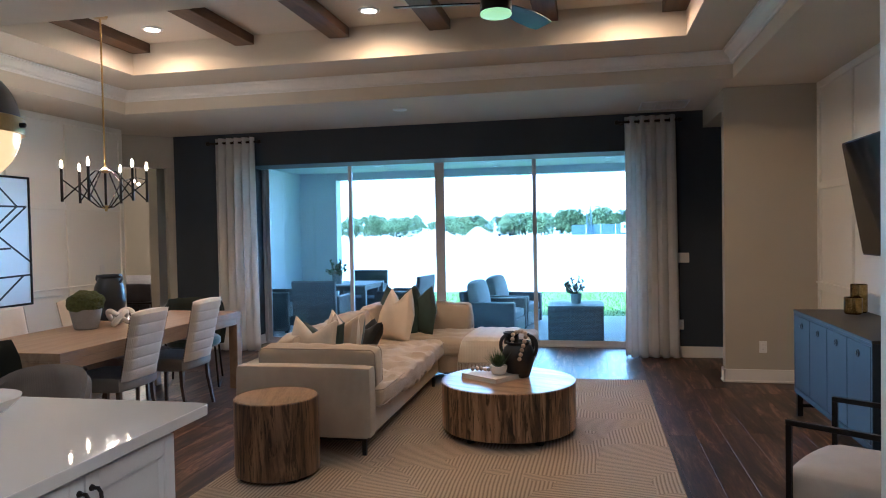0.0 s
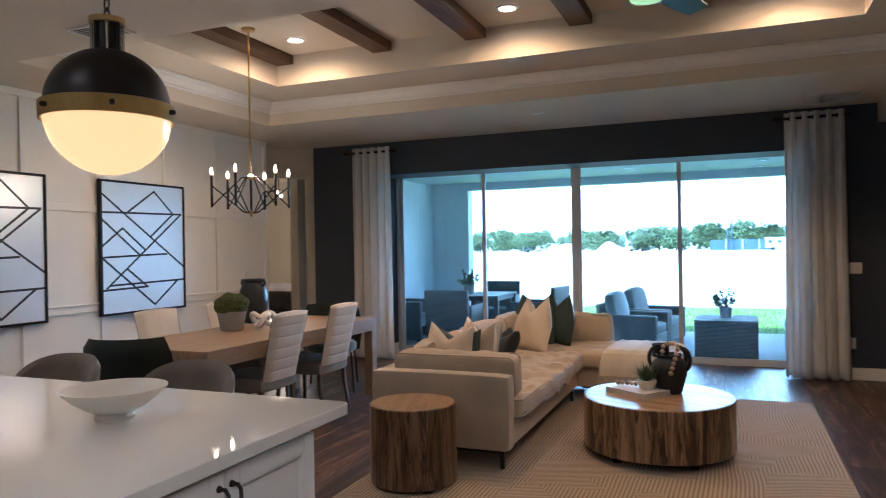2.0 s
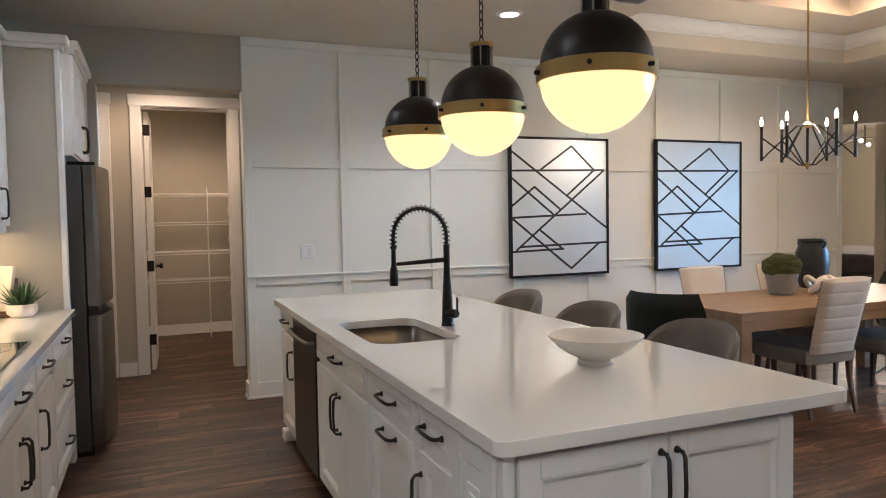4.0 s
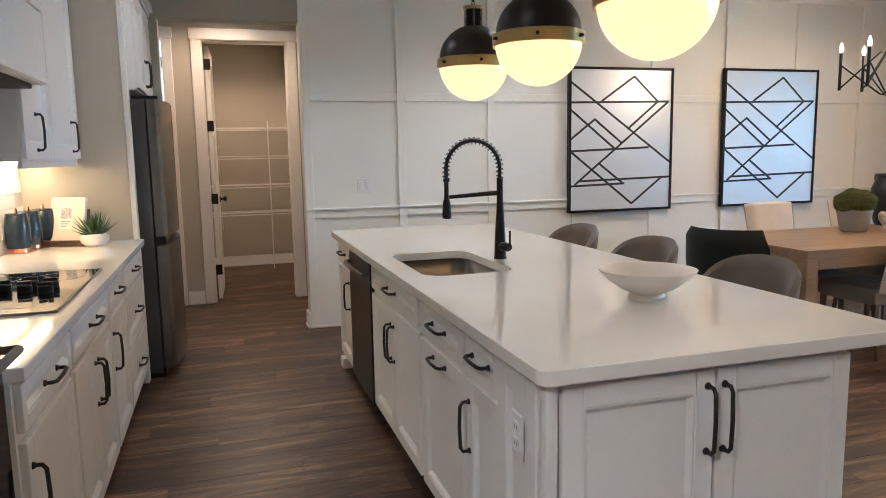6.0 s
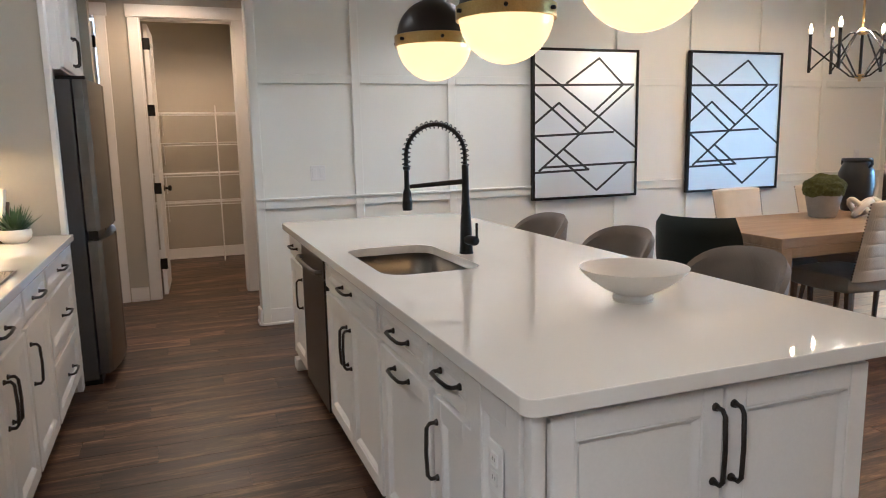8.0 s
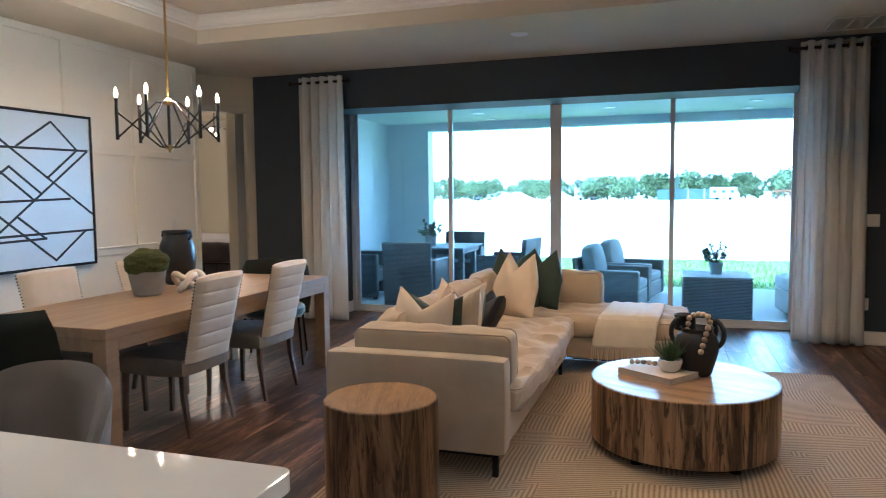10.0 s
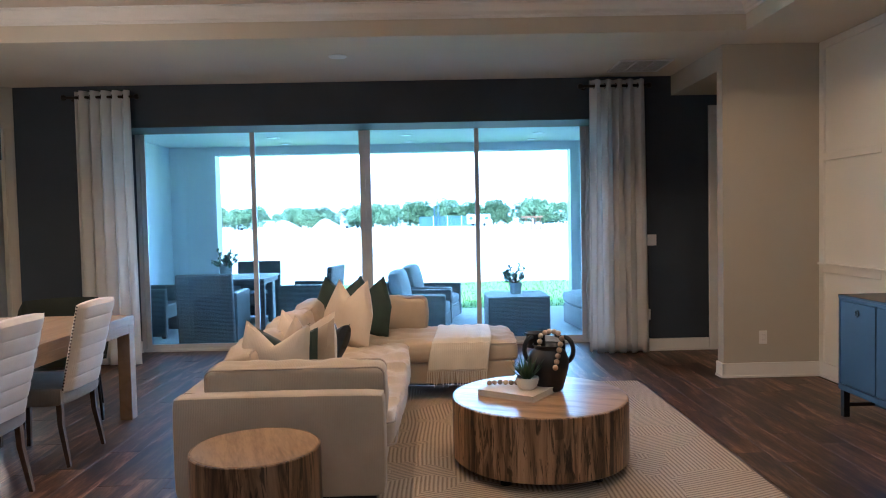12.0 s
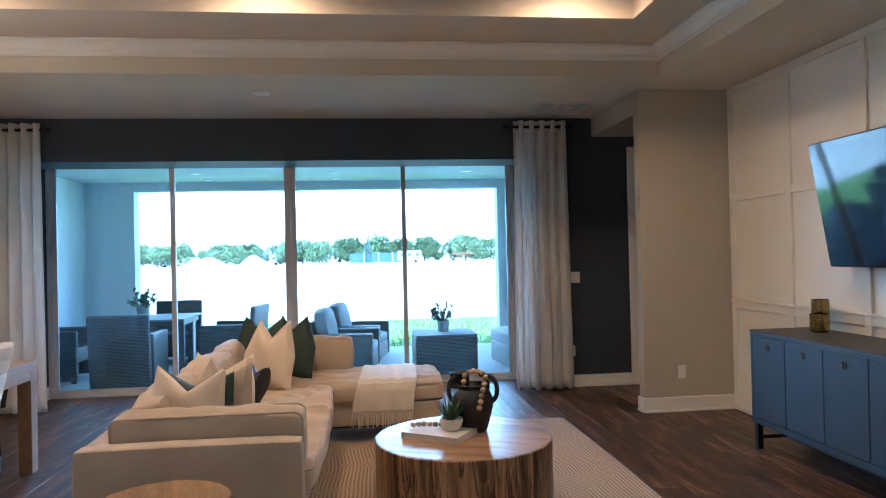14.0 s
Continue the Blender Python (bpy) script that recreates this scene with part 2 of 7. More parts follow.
def pillow_shape(bm, w, h, d, n=14, pinch=0.07, m=None, sag=0.0, squeeze=0.0):
    """A stuffed cushion w by h, d thick, with pinched corners."""
    grid = {}
    for s in (1, -1):
        for i in range(n + 1):
            for j in range(n + 1):
                u, v = 2 * i / n - 1, 2 * j / n - 1
                edge = i in (0, n) or j in (0, n)
                if edge and s == -1:
                    grid[s, i, j] = grid[1, i, j]
                    continue
                k = max(0.0, (1 - u * u) * (1 - v * v)) ** 0.42
                x = u * w / 2 * (1 - pinch * (1 - v * v))
                y = v * h / 2 * (1 - pinch * (1 - u * u))
                z = 0 if edge else s * d / 2 * k + 0.006 * math.sin(5 * u + 3 * v + s)
                y -= sag * (1 - abs(u)) ** 1.15 * max(0.0, v) ** 1.5
                x *= 1 - squeeze * max(0.0, v)
                grid[s, i, j] = bm.verts.new((x, y, z))
    for s in (1, -1):
        for i in range(n):
            for j in range(n):
                q = [grid[s, i, j], grid[s, i + 1, j], grid[s, i + 1, j + 1], grid[s, i, j + 1]]
                bm.faces.new(q if s == 1 else q[::-1])
    if m is not None:
        bmesh.ops.transform(bm, matrix=m, verts=list({v for v in grid.values()}))


def soft_box(bm, x0, x1, y0, y1, z0, z1, r=0.05, puff=0.02, cuts=8):
    """A box cushion with rounded edges and a slightly crowned top."""
    vs = box(bm, x0, x1, y0, y1, z0, z1)
    es = list({e for v in vs for e in v.link_edges})
    bmesh.ops.subdivide_edges(bm, edges=es, cuts=cuts, use_grid_fill=True)
    cx, cy, cz = (x0 + x1) / 2, (y0 + y1) / 2, (z0 + z1) / 2
    hx, hy, hz = (x1 - x0) / 2, (y1 - y0) / 2, (z1 - z0) / 2
    for v in bm.verts:
        if not (x0 - 1e-4 <= v.co.x <= x1 + 1e-4 and y0 - 1e-4 <= v.co.y <= y1 + 1e-4 and z0 - 1e-4 <= v.co.z <= z1 + 1e-4):
            continue
        p = Vector((v.co.x - cx, v.co.y - cy, v.co.z - cz))
        q = Vector((max(-hx + r, min(hx - r, p.x)), max(-hy + r, min(hy - r, p.y)), max(-hz + r, min(hz - r, p.z))))
        d = p - q
        if d.length > 1e-6:
            d = d.normalized() * r
        u, w, t = q.x / hx, q.y / hy, q.z / hz
        grow = Vector((puff * (1 - w * w) * (1 - t * t) * (1 if p.x > 0 else -1) * (abs(p.x) > hx - r - 1e-4),
                       puff * (1 - u * u) * (1 - t * t) * (1 if p.y > 0 else -1) * (abs(p.y) > hy - r - 1e-4),
                       puff * (1 - u * u) * (1 - w * w) * (1 if p.z > 0 else -1) * (abs(p.z) > hz - r - 1e-4)))
        v.co = Vector((cx, cy, cz)) + q + d + grow

# ---- the rooms ----
CEIL, TOP = 2.84, 3.37
SOFF = (-4.95, 1.22, 3.83, 6.86)      # outer edge of the tray
TRAY = (-4.36, 0.74, 4.42, 6.18)      # inner edge of the tray


def slab(name, dims, material, label="", bevel=0.0):
    bm = bmesh.new()
    box(bm, *dims, bevel=bevel, seg=1)
    return setting(name, bm, material, label)


def slabs(name, rows, material, label=""):
    bm = bmesh.new()
    for d in rows:
        box(bm, *d)
    return setting(name, bm, material, label)


# ceiling with its stepped tray, one mesh
def make_ceiling():
    bm = bmesh.new()
    x0, x1, y0, y1 = SOFF
    for d in ((-9.55, x0, -3.0, 8.6), (x1, 2.2, -3.0, 8.6), (x0, x1, -3.0, y0), (x0, x1, y1, 8.6)):
        box(bm, *d, CEIL, CEIL + 0.06)
    u0, u1, v0, v1 = TRAY
    zl = 3.08
    for d in ((x0 - 0.06, x0, y0, y1), (x1, x1 + 0.06, y0, y1), (x0 - 0.06, x1 + 0.06, y0 - 0.06, y0), (x0 - 0.06, x1 + 0.06, y1, y1 + 0.06)):
        box(bm, *d, CEIL + 0.06, zl + 0.06)
    for d in ((x0, u0, y0, y1), (u1, x1, y0, y1), (u0, u1, y0, v0), (u0, u1, v1, y1)):
        box(bm, *d, zl, zl + 0.06)
    for d in ((u0 - 0.06, u0, v0, v1), (u1, u1 + 0.06, v0, v1), (u0 - 0.06, u1 + 0.06, v0 - 0.06, v0), (u0 - 0.06, u1 + 0.06, v1, v1 + 0.06)):
        box(bm, *d, zl + 0.06, TOP + 0.06)
    box(bm, u0, u1, v0, v1, TOP, TOP + 0.06)
    return setting("ceiling", bm, M_CEIL, "warm white painted tray ceiling with stepped recess")


make_ceiling()


def crown_run(bm, a, b, inward, z, s=0.11):
    """A stepped crown moulding from a to b; inward is the way into the room."""
    a, b, n = Vector((*a, 0)), Vector((*b, 0)), Vector((*inward, 0))
    d = (b - a).normalized()
    prof = [(0, -s), (0.012, -s), (0.016, -s * 0.86), (0.03, -s * 0.8), (0.036, -s * 0.6), (0.06, -s * 0.35), (0.085, -s * 0.2), (0.09, -s * 0.1), (0.105, -s * 0.08), (0.105, 0), (0, 0)]
    rows = []
    for p, k in ((a, 1), (b, -1)):
        rows.append([bm.verts.new(p + n * u + d * (k * u) + Vector((0, 0, z + w))) for u, w in prof])
    m = len(prof)
    for i in range(m):
        bm.faces.new((rows[0][i], rows[0][(i + 1) % m], rows[1][(i + 1) % m], rows[1][i]))
    bm.faces.new(rows[0])
    bm.faces.new(rows[1])


bm = bmesh.new()
x0, x1, y0, y1 = SOFF
crown_run(bm, (x0, y0), (x1, y0), (0, 1), 3.077)
crown_run(bm, (x1, y0), (x1, y1), (-1, 0), 3.077)
crown_run(bm, (x1, y1), (x0, y1), (0, -1), 3.077)
crown_run(bm, (x0, y1), (x0, y0), (1, 0), 3.077)
bmesh.ops.recalc_face_normals(bm, faces=bm.faces)
setting("trim_crown", bm, M_TRIM, "white stepped crown moulding round the tray")

# floor bed under the planks
slab("floor", (-9.55, 2.2, -3.0, 9.19, -0.12, -0.004), M_SUBFLOOR, "dark stained oak plank floor")

# walls
W_ART = slab("wall_west", (-5.86, -5.72, 1.25, 7.81, 0, CEIL), M_PANEL, "white board-and-batten accent wall")
slabs("wall_hall_header", [(-5.86, -5.72, 0.23, 1.25, 2.425, CEIL), (-5.86, -5.72, -0.5, 0.23, 0, CEIL)], M_WALL, "greige wall over the hall opening")
slab("wall_south", (-9.4, -0.9, -0.64, -0.5, 0, CEIL), M_WALL, "greige kitchen wall")
slabs("wall_foyer", [(-0.9, -0.76, -3.0, -0.5, 0, CEIL), (-0.76, 2.2, -3.14, -3.0, 0, CEIL)], M_WALL, "greige entrance wall")
# white in place of greige puts the lamplight on this end into its colour
slab("wall_near", (0.59, 2.06, 1.7, 1.84, 0, CEIL), M_PANEL, "wall end beside the entrance, coloured white to look brightly lit")
W_TV = slab("wall_east", (2.06, 2.2, -3.0, 7.3, 0, CEIL), M_PANEL, "white board-and-batten media wall")
slab("wall_jog", (1.215, 2.2, 7.3, 7.42, 0, CEIL), M_WALL, "greige projecting wall")
slab("wall_niche", (2.06, 2.2, 7.42, 8.6, 0, CEIL), M_WALL, "greige side wall")
slab("wall_niche_header", (1.22, 2.06, 7.42, 8.6, 2.64, CEIL), M_WALL, "greige dropped header")
# garden wall with the wide opening
OX0, OX1, OZ = -4.53, 0.50, 2.52
slabs("wall_north", [(-5.50, OX0, 8.6, 9.30, 0, CEIL), (OX1, 2.2, 8.6, 9.30, 0, CEIL), (OX0, OX1, 8.6, 9.15, 2.412, CEIL), (OX0, OX1, 9.15, 9.30, OZ, CEIL)], M_DARK, "dark charcoal-blue accent wall")


# slanted wall with the bedroom doorway
def slanted():
    bm = bmesh.new()
    for a, b, z0, z1 in ((0.0, 0.09, 0, CEIL), (0.09, 1.02, 2.42, CEIL), (1.02, 1.5, 0, CEIL)):
        box(bm, a, b, 0, 0.14, z0, z1)
    ob = setting("wall_slanted", bm, M_WALL, "greige slanted wall with bedroom doorway")
    ob.matrix_basis = pose(-5.50, 8.6, 0, 0, 0, 225) @ Matrix.Diagonal((1, -1, 1, 1))
    return ob


slanted()
# bedroom shell
slabs("wall_bedroom", [(-9.5, -9.4, 5.5, 12.6, 0, CEIL), (-9.4, -5.9, 12.4, 12.5, 0, CEIL), (-6.0, -5.87, 8.75, 12.4, 0, CEIL), (-9.4, -5.87, 5.4, 5.5, 0, CEIL)], M_WALL, "beige bedroom wall")
slab("ceiling_bedroom", (-9.5, -5.5, 8.6, 12.6, CEIL, CEIL + 0.06), M_CEIL, "bedroom ceiling")
slab("floor_bedroom", (-9.5, -5.87, 9.19, 12.6, -0.12, -0.004), M_SUBFLOOR, "bedroom floor")

# back hall and pantry
HX = -7.08
slabs("wall_hall", [(HX - 0.14, HX, 0.16, 0.50, 0, CEIL), (HX - 0.14, HX, 1.28, 1.5, 0, CEIL), (HX - 0.14, HX, 0.50, 1.28, 2.48, CEIL), (HX - 0.14, HX, -0.5, 0.16, 2.48, CEIL), (HX, -5.86, 1.5, 1.6, 0, CEIL)], M_WALL, "beige hall wall")
for k, dims in enumerate(((-9.52, -9.42, 0.2, 1.6, 0, CEIL), (-9.42, HX - 0.14, 1.5, 1.6, 0, CEIL), (-9.42, HX - 0.14, 0.2, 0.3, 0, CEIL))):
    slab("wall_pantry_%d" % (k + 1), dims, M_WALL, "beige pantry wall")

# porch
PX0, PX1, PY = -5.3, 1.7, 12.3
slabs("porch_wall", [(PX0 - 0.2, PX0, 9.30, PY + 0.2, -0.1, 3.1), (PX1, PX1 + 0.2, 9.30, PY + 0.2, -0.1, 3.1), (PX0, -4.6, PY, PY + 0.25, -0.1, 3.1), (0.9, PX1, PY, PY + 0.25, -0.1, 3.1), (-4.6, 0.9, PY, PY + 0.25, 2.47, 3.1)], M_STUCCO, "pale stucco porch wall")
slab("porch_ceiling", (PX0 - 0.2, PX1 + 0.2, 9.30, PY + 0.25, 2.60, 2.85), M_STUCCO, "pale porch ceiling")
M_CONC = surf("porch_concrete", (0.38, 0.38, 0.37), (0.48, 0.48, 0.46), 2.0, 0.85, fine=80, bump=0.3)
slab("porch_floor", (PX0, PX1, 9.19, PY + 0.3, -0.14, -0.02), M_CONC, "grey concrete porch floor")
M_SAND = surf("pale_sand", (0.55, 0.50, 0.42), (0.72, 0.67, 0.58), 0.15, 0.95, fine=6, bump=0.4, dist=0.02)
bm = bmesh.new()
box(bm, -900, 900, -600, 1500, -0.5, -0.16)
setting("ground", bm, M_SAND, "pale bare sandy ground of a building site")
# out of view, added above the ceilings to block sun and sky
slab("unseen_roof_slab", (-9.6, 2.4, -3.3, 12.6, 3.5, 3.6), M_STUCCO, "plain unseen roof slab that keeps sun off rooms and porch")


# ---- battens, skirting, casings, doors ----
def batten_wall(wall, x, side, ys, z_rails, y0, y1, w=0.065, t=0.021):
    """Upright battens and rails on a wall at x; side is +1 where they stand towards +x."""
    xa, xb = (x, x + t) if side > 0 else (x - t, x)
    for y in ys:
        bx("batten", (xa, xb, y - w / 2, y + w / 2, 0.0, CEIL - 0.068), M_PANEL, wall, bevel=0.003, seg=1)
    edges = [y0] + [y for y in ys if y0 < y < y1] + [y1]
    for z in z_rails:
        for a, b in zip(edges, edges[1:]):
            if b - a > 0.1:
                bx("rail", (xa, xb - side * 0.002 if side > 0 else xb, a + w / 2, b - w / 2, z - w / 2, z + w / 2), M_PANEL, wall, bevel=0.003, seg=1)
    bx("top_rail", (xa, xb, y0, y1, CEIL - 0.066, CEIL - 0.002), M_PANEL, wall, bevel=0.003, seg=1)
    # ledge on the lower rail
    xc = x + side * 0.035
    bx("ledge", (min(x, xc), max(x, xc), y0, y1, 0.962, 0.978), M_PANEL, wall, bevel=0.003, seg=1)


batten_wall(W_ART, -5.72, 1, (1.283, 2.05, 2.84, 3.64, 4.44, 5.24, 6.06, 6.87, 7.777), (0.93, 1.86), 1.25, 7.81)
batten_wall(W_TV, 2.06, -1, (3.14, 3.96, 4.78, 5.6, 6.43, 7.267), (0.93, 1.87), 2.3, 7.30)


def skirting(rows, name="baseboard"):
    bm = bmesh.new()
    for x0, x1, y0, y1 in rows:
        box(bm, x0, x1, y0, y1, 0.0, 0.128, 0.003, 1)
        g = 0.008
        box(bm, x0 - g * (x1 - x0 < 0.05), x1 + g * (x1 - x0 < 0.05), y0 - g * (y1 - y0 < 0.05), y1 + g * (y1 - y0 < 0.05), 0.0, 0.022, 0.004, 1)
    return setting(name, bm, M_TRIM, "white painted skirting board")


skirting([(-5.718, -5.70, 1.25, 7.81), (-5.86, -5.70, 1.232, 1.25), (2.04, 2.058, 1.84, 7.3), (1.20, 2.04, 7.283, 7.3), (1.197, 1.215, 7.283, 7.42),
          (-5.50, OX0, 8.582, 8.6), (OX1, 1.6, 8.582, 8.6), (OX0, OX0 + 0.016, 8.6, 9.17), (OX1 - 0.016, OX1, 8.6, 9.17),
          (-9.42, -9.40, 0.3, 1.5), (-9.40, HX - 0.14, 1.482, 1.5), (HX, HX + 0.018, 0.255, 0.405), (HX, -5.86, 1.482, 1.5), (0.59, 2.06, 1.682, 1.7)])


def casing(bm, y0, y1, z1, x, side, w=0.09, t=0.02):
    xa, xb = (x, x + t) if side > 0 else (x - t, x)
    box(bm, xa, xb, y0 - w, y0, 0.0, z1, 0.004, 1)
    box(bm, xa, xb, y1, y1 + w, 0.0, z1, 0.004, 1)
    box(bm, xa, xb + 0.004 * (side > 0), y0 - w - 0.012, y1 + w + 0.012, z1, z1 + w + 0.015, 0.004, 1)


bm = bmesh.new()
casing(bm, 0.50, 1.28, 2.48, HX, 1)
casing(bm, -0.70, 0.16 - 0.003, 2.48, HX, 1)
for a, b in ((0.50, 0.512), (1.268, 1.28)):
    box(bm, HX - 0.14, HX, a, b, 0, 2.48)
box(bm, HX - 0.14, HX, 0.512, 1.268, 2.468, 2.48)
setting("trim_hall", bm, M_TRIM, "white painted door casing")


def panel_door(name, w, h, m, label, knob=True, hinges=True):
    """A white panelled door leaf; its hinge edge lies on the local z axis, the leaf runs along +x."""
    d = thing(name, label, "door", m, kind="structure")
    bm = bmesh.new()
    box(bm, 0, 0.11, -0.018, 0.018, 0.01, h)
    box(bm, w - 0.11, w, -0.018, 0.018, 0.01, h)
    for z0, z1 in ((0.01, 0.22), (1.0, 1.14), (h - 0.12, h)):
        box(bm, 0.11, w - 0.11, -0.018, 0.018, z0, z1)
    part("leaf_frame", bm, M_TRIM, d)
    for z0, z1 in ((0.22, 1.0), (1.14, h - 0.12)):
        bx("door_panel", (0.11, w - 0.11, -0.008, 0.008, z0, z1), M_TRIM, d)
    if hinges:
        for z in (0.25, 0.95, 1.65, h - 0.22):
            bx("hinge", (-0.008, 0.02, -0.030, 0.030, z, z + 0.10), M_BLACK, d, "black metal hinge", 0.002, 1)
    if knob:
        for s in (1, -1):
            bm = bmesh.new()
            lathe(bm, [(0, 0), (0.03, 0), (0.03, 0.008), (0.012, 0.012), (0.012, 0.035), (0.026, 0.045), (0.03, 0.06), (0.022, 0.072), (0, 0.074)], 16, pose(w - 0.06, 0.018 * s, 0.96, -90 * s))
            part("knob", bm, M_BLACK, d, "black round knob", True)
    return d


panel_door("door_1", 0.74, 2.45, pose(HX - 0.155, 0.545, 0, 0, 0, 178.0), "open white panelled pantry door with black hinges")
panel_door("door_2", 0.84, 2.45, pose(HX - 0.10, 0.14, 0, 0, 0, -84), "white panelled hall door standing ajar")

# slanted wall casing
bm = bmesh.new()
for a, b, z0, z1 in ((0.02, 0.09, 0, 2.42), (1.02, 1.10, 0, 2.42), (0.02, 1.10, 2.42, 2.49)):
    box(bm, a, b, -0.016, 0.0, z0, z1, 0.003, 1)
for a, b in ((0.085, 0.097),):
    box(bm, a, b, 0.0, 0.14, 0, 2.42)
ob = setting("trim_bedroom", bm, M_WALL, "beige painted doorway casing")
ob.matrix_basis = pose(-5.50, 8.6, 0, 0, 0, 225) @ Matrix.Diagonal((1, -1, 1, 1))


# ---- sliding glass wall ----
def slider():
    d = thing("window_1", "four-panel sliding glass door with grey metal frames", "glass door", pose(0, 9.23, 0), kind="structure")
    bm = bmesh.new()
    box(bm, OX0 + 0.002, OX1 - 0.002, -0.04, 0.06, OZ - 0.05, OZ - 0.001)
    box(bm, OX0 + 0.002, OX0 + 0.04, -0.04, 0.06, 0.0, OZ - 0.05)
    box(bm, OX1 - 0.04, OX1 - 0.002, -0.04, 0.06, 0.0, OZ - 0.05)
    part("window_frame", bm, M_ALU, d)
    bm = bmesh.new()
    box(bm, OX0 + 0.04, OX1 - 0.04, -0.05, 0.065, -0.02, 0.022, 0.004, 1)
    for y in (-0.03, 0.0, 0.03):
        box(bm, OX0 + 0.04, OX1 - 0.04, y - 0.004, y + 0.004, 0.022, 0.03)
    part("track", bm, M_ALU, d)
    xs = [OX0 + 0.04, -3.245, -2.0, -0.755, OX1 - 0.04]
    for i, (a, b) in enumerate(zip(xs, xs[1:])):
        y = 0.012 if i in (0, 3) else -0.014
        w = 0.05
        a2, b2 = a - (0.025 if i in (1, 3) else 0) + (0.0 if i != 2 else 0.001), b + (0.025 if i in (0, 2) else 0)
        if i == 1:
            b2 = -2.0 - 0.001
        bm = bmesh.new()
        wl, wr = (0.062 if i == 2 else w), (0.062 if i == 1 else w)
        box(bm, a2, a2 + wl, y - 0.012, y + 0.012, 0.03, OZ - 0.051)
        box(bm, b2 - wr, b2, y - 0.012, y + 0.012, 0.03, OZ - 0.051)
        box(bm, a2 + wl, b2 - wr, y - 0.012, y + 0.012, 0.03, 0.075)
        box(bm, a2 + wl, b2 - wr, y - 0.012, y + 0.012, OZ - 0.085, OZ - 0.051)
        leaf = part("sash", bm, M_ALU, d)
        p = bx("pane", (a2 + wl, b2 - wr, y - 0.004, y + 0.004, 0.075, OZ - 0.085), M_GLASS, leaf, "blue-tinted clear glass pane")
        p.visible_shadow = False
    for x in (-2.045, -1.955):
        bx("pull", (x - 0.009, x + 0.009, -0.05, -0.024, 0.95, 1.15), M_ALU, d, bevel=0.004)


slider()


# ---- curtains ----
M_CURTAIN = cloth("white_linen_curtain", (0.82, 0.81, 0.79), (0.88, 0.87, 0.85), 900)
nt = M_CURTAIN.node_tree
b = nt.nodes["Principled BSDF"]
tl = nt.nodes.new("ShaderNodeBsdfTranslucent")
tl.inputs[0].default_value = (0.82, 0.81, 0.79, 1)
mx = nt.nodes.new("ShaderNodeMixShader")
mx.inputs[0].default_value = 0.45
nt.links.new(b.outputs[0], mx.inputs[1])
nt.links.new(tl.outputs[0], mx.inputs[2])
nt.links.new(mx.outputs[0], nt.nodes["Material Output"].inputs[0])


def curtain(name, x0, x1, m, h, folds, seed, rod=True, rod_x=(0, 0)):
    rnd = random.Random(seed)
    d = thing(name, "floor-length white grommet curtain on a black rod", "curtain", m, "curtains")
    bm = bmesh.new()
    nu, nv = folds * 12, 24
    ph = [rnd.uniform(-0.3, 0.3) for _ in range(folds + 2)]
    rows = []
    for j in range(nv + 1):
        t = j / nv
        z = h * (1 - t) + 0.012
        row = []
        for i in range(nu + 1):
            u = i / nu
            a = u * folds * 2 * math.pi
            k = ph[int(u * folds)] * t
            amp = 0.045 * (1 - 0.15 * t) + 0.02 * t * math.sin(3 * u * 6.3 + seed)
            y = amp * math.sin(a + k)
            x = x0 + (x1 - x0) * u + 0.018 * math.sin(2 * a + 1.1) * (0.4 + t) + (x1 - x0) * 0.05 * t * (u - 0.5)
            if j == nv:
                z += 0.006 * math.sin(a)
            row.append(bm.verts.new((x, y, z)))
        rows.append(row)
    for a, b in zip(rows, rows[1:]):
        for i in range(nu):
            bm.faces.new((a[i], a[i + 1], b[i + 1], b[i]))
    fabric = part("fabric", bm, M_CURTAIN, d, smooth=True)
    so = fabric.modifiers.new("thick", "SOLIDIFY")
    so.thickness = 0.003
    if rod:
        bm = bmesh.new()
        tube(bm, [(rod_x[0], 0, h - 0.05), (rod_x[1], 0, h - 0.05)], 0.014, 12)
        part("rod", bm, M_BLACK, d, "black metal rod", True)
        for x, s in ((rod_x[0], -1), (rod_x[1], 1)):
            bm = bmesh.new()
            lathe(bm, [(0, 0), (0.02, 0.0), (0.028, 0.012), (0.028, 0.035), (0.018, 0.045), (0, 0.046)], 14, pose(x, 0, h - 0.05, 0, 90 * s))
            part("finial", bm, M_BLACK, d, "black finial", True)
        bm = bmesh.new()
        xm = (rod_x[0] + 0.03) if rod_x[0] < x0 else x1
        tube(bm, [(xm, 0, h - 0.05), (xm, 0.10, h - 0.05)], 0.008, 8)
        lathe(bm, [(0, 0), (0.025, 0), (0.025, 0.01), (0, 0.012)], 14, pose(xm, 0.11, h - 0.05, 90))
        part("bracket", bm, M_BLACK, d, "black rod bracket", True)
        for i in range(folds):
            u = (i + 0.5) / folds
            bm = bmesh.new()
            ring = [(x0 + (x1 - x0) * u + 0.0, 0.02 * math.cos(k), h - 0.05 + 0.024 * math.sin(k)) for k in [2 * math.pi * q / 14 for q in range(14)]]
            tube(bm, ring, 0.004, 6, closed=True)
            part("grommet", bm, M_BLACK, d, "black grommet ring", True)
    return d


curtain("curtain", -4.82, -4.27, pose(0, 8.47, 0), 2.755, 5, 3, True, (-4.90, -4.22))
curtain("curtain", 0.34, 0.895, pose(0, 8.47, 0), 2.775, 5, 7, True, (0.28, 0.93))


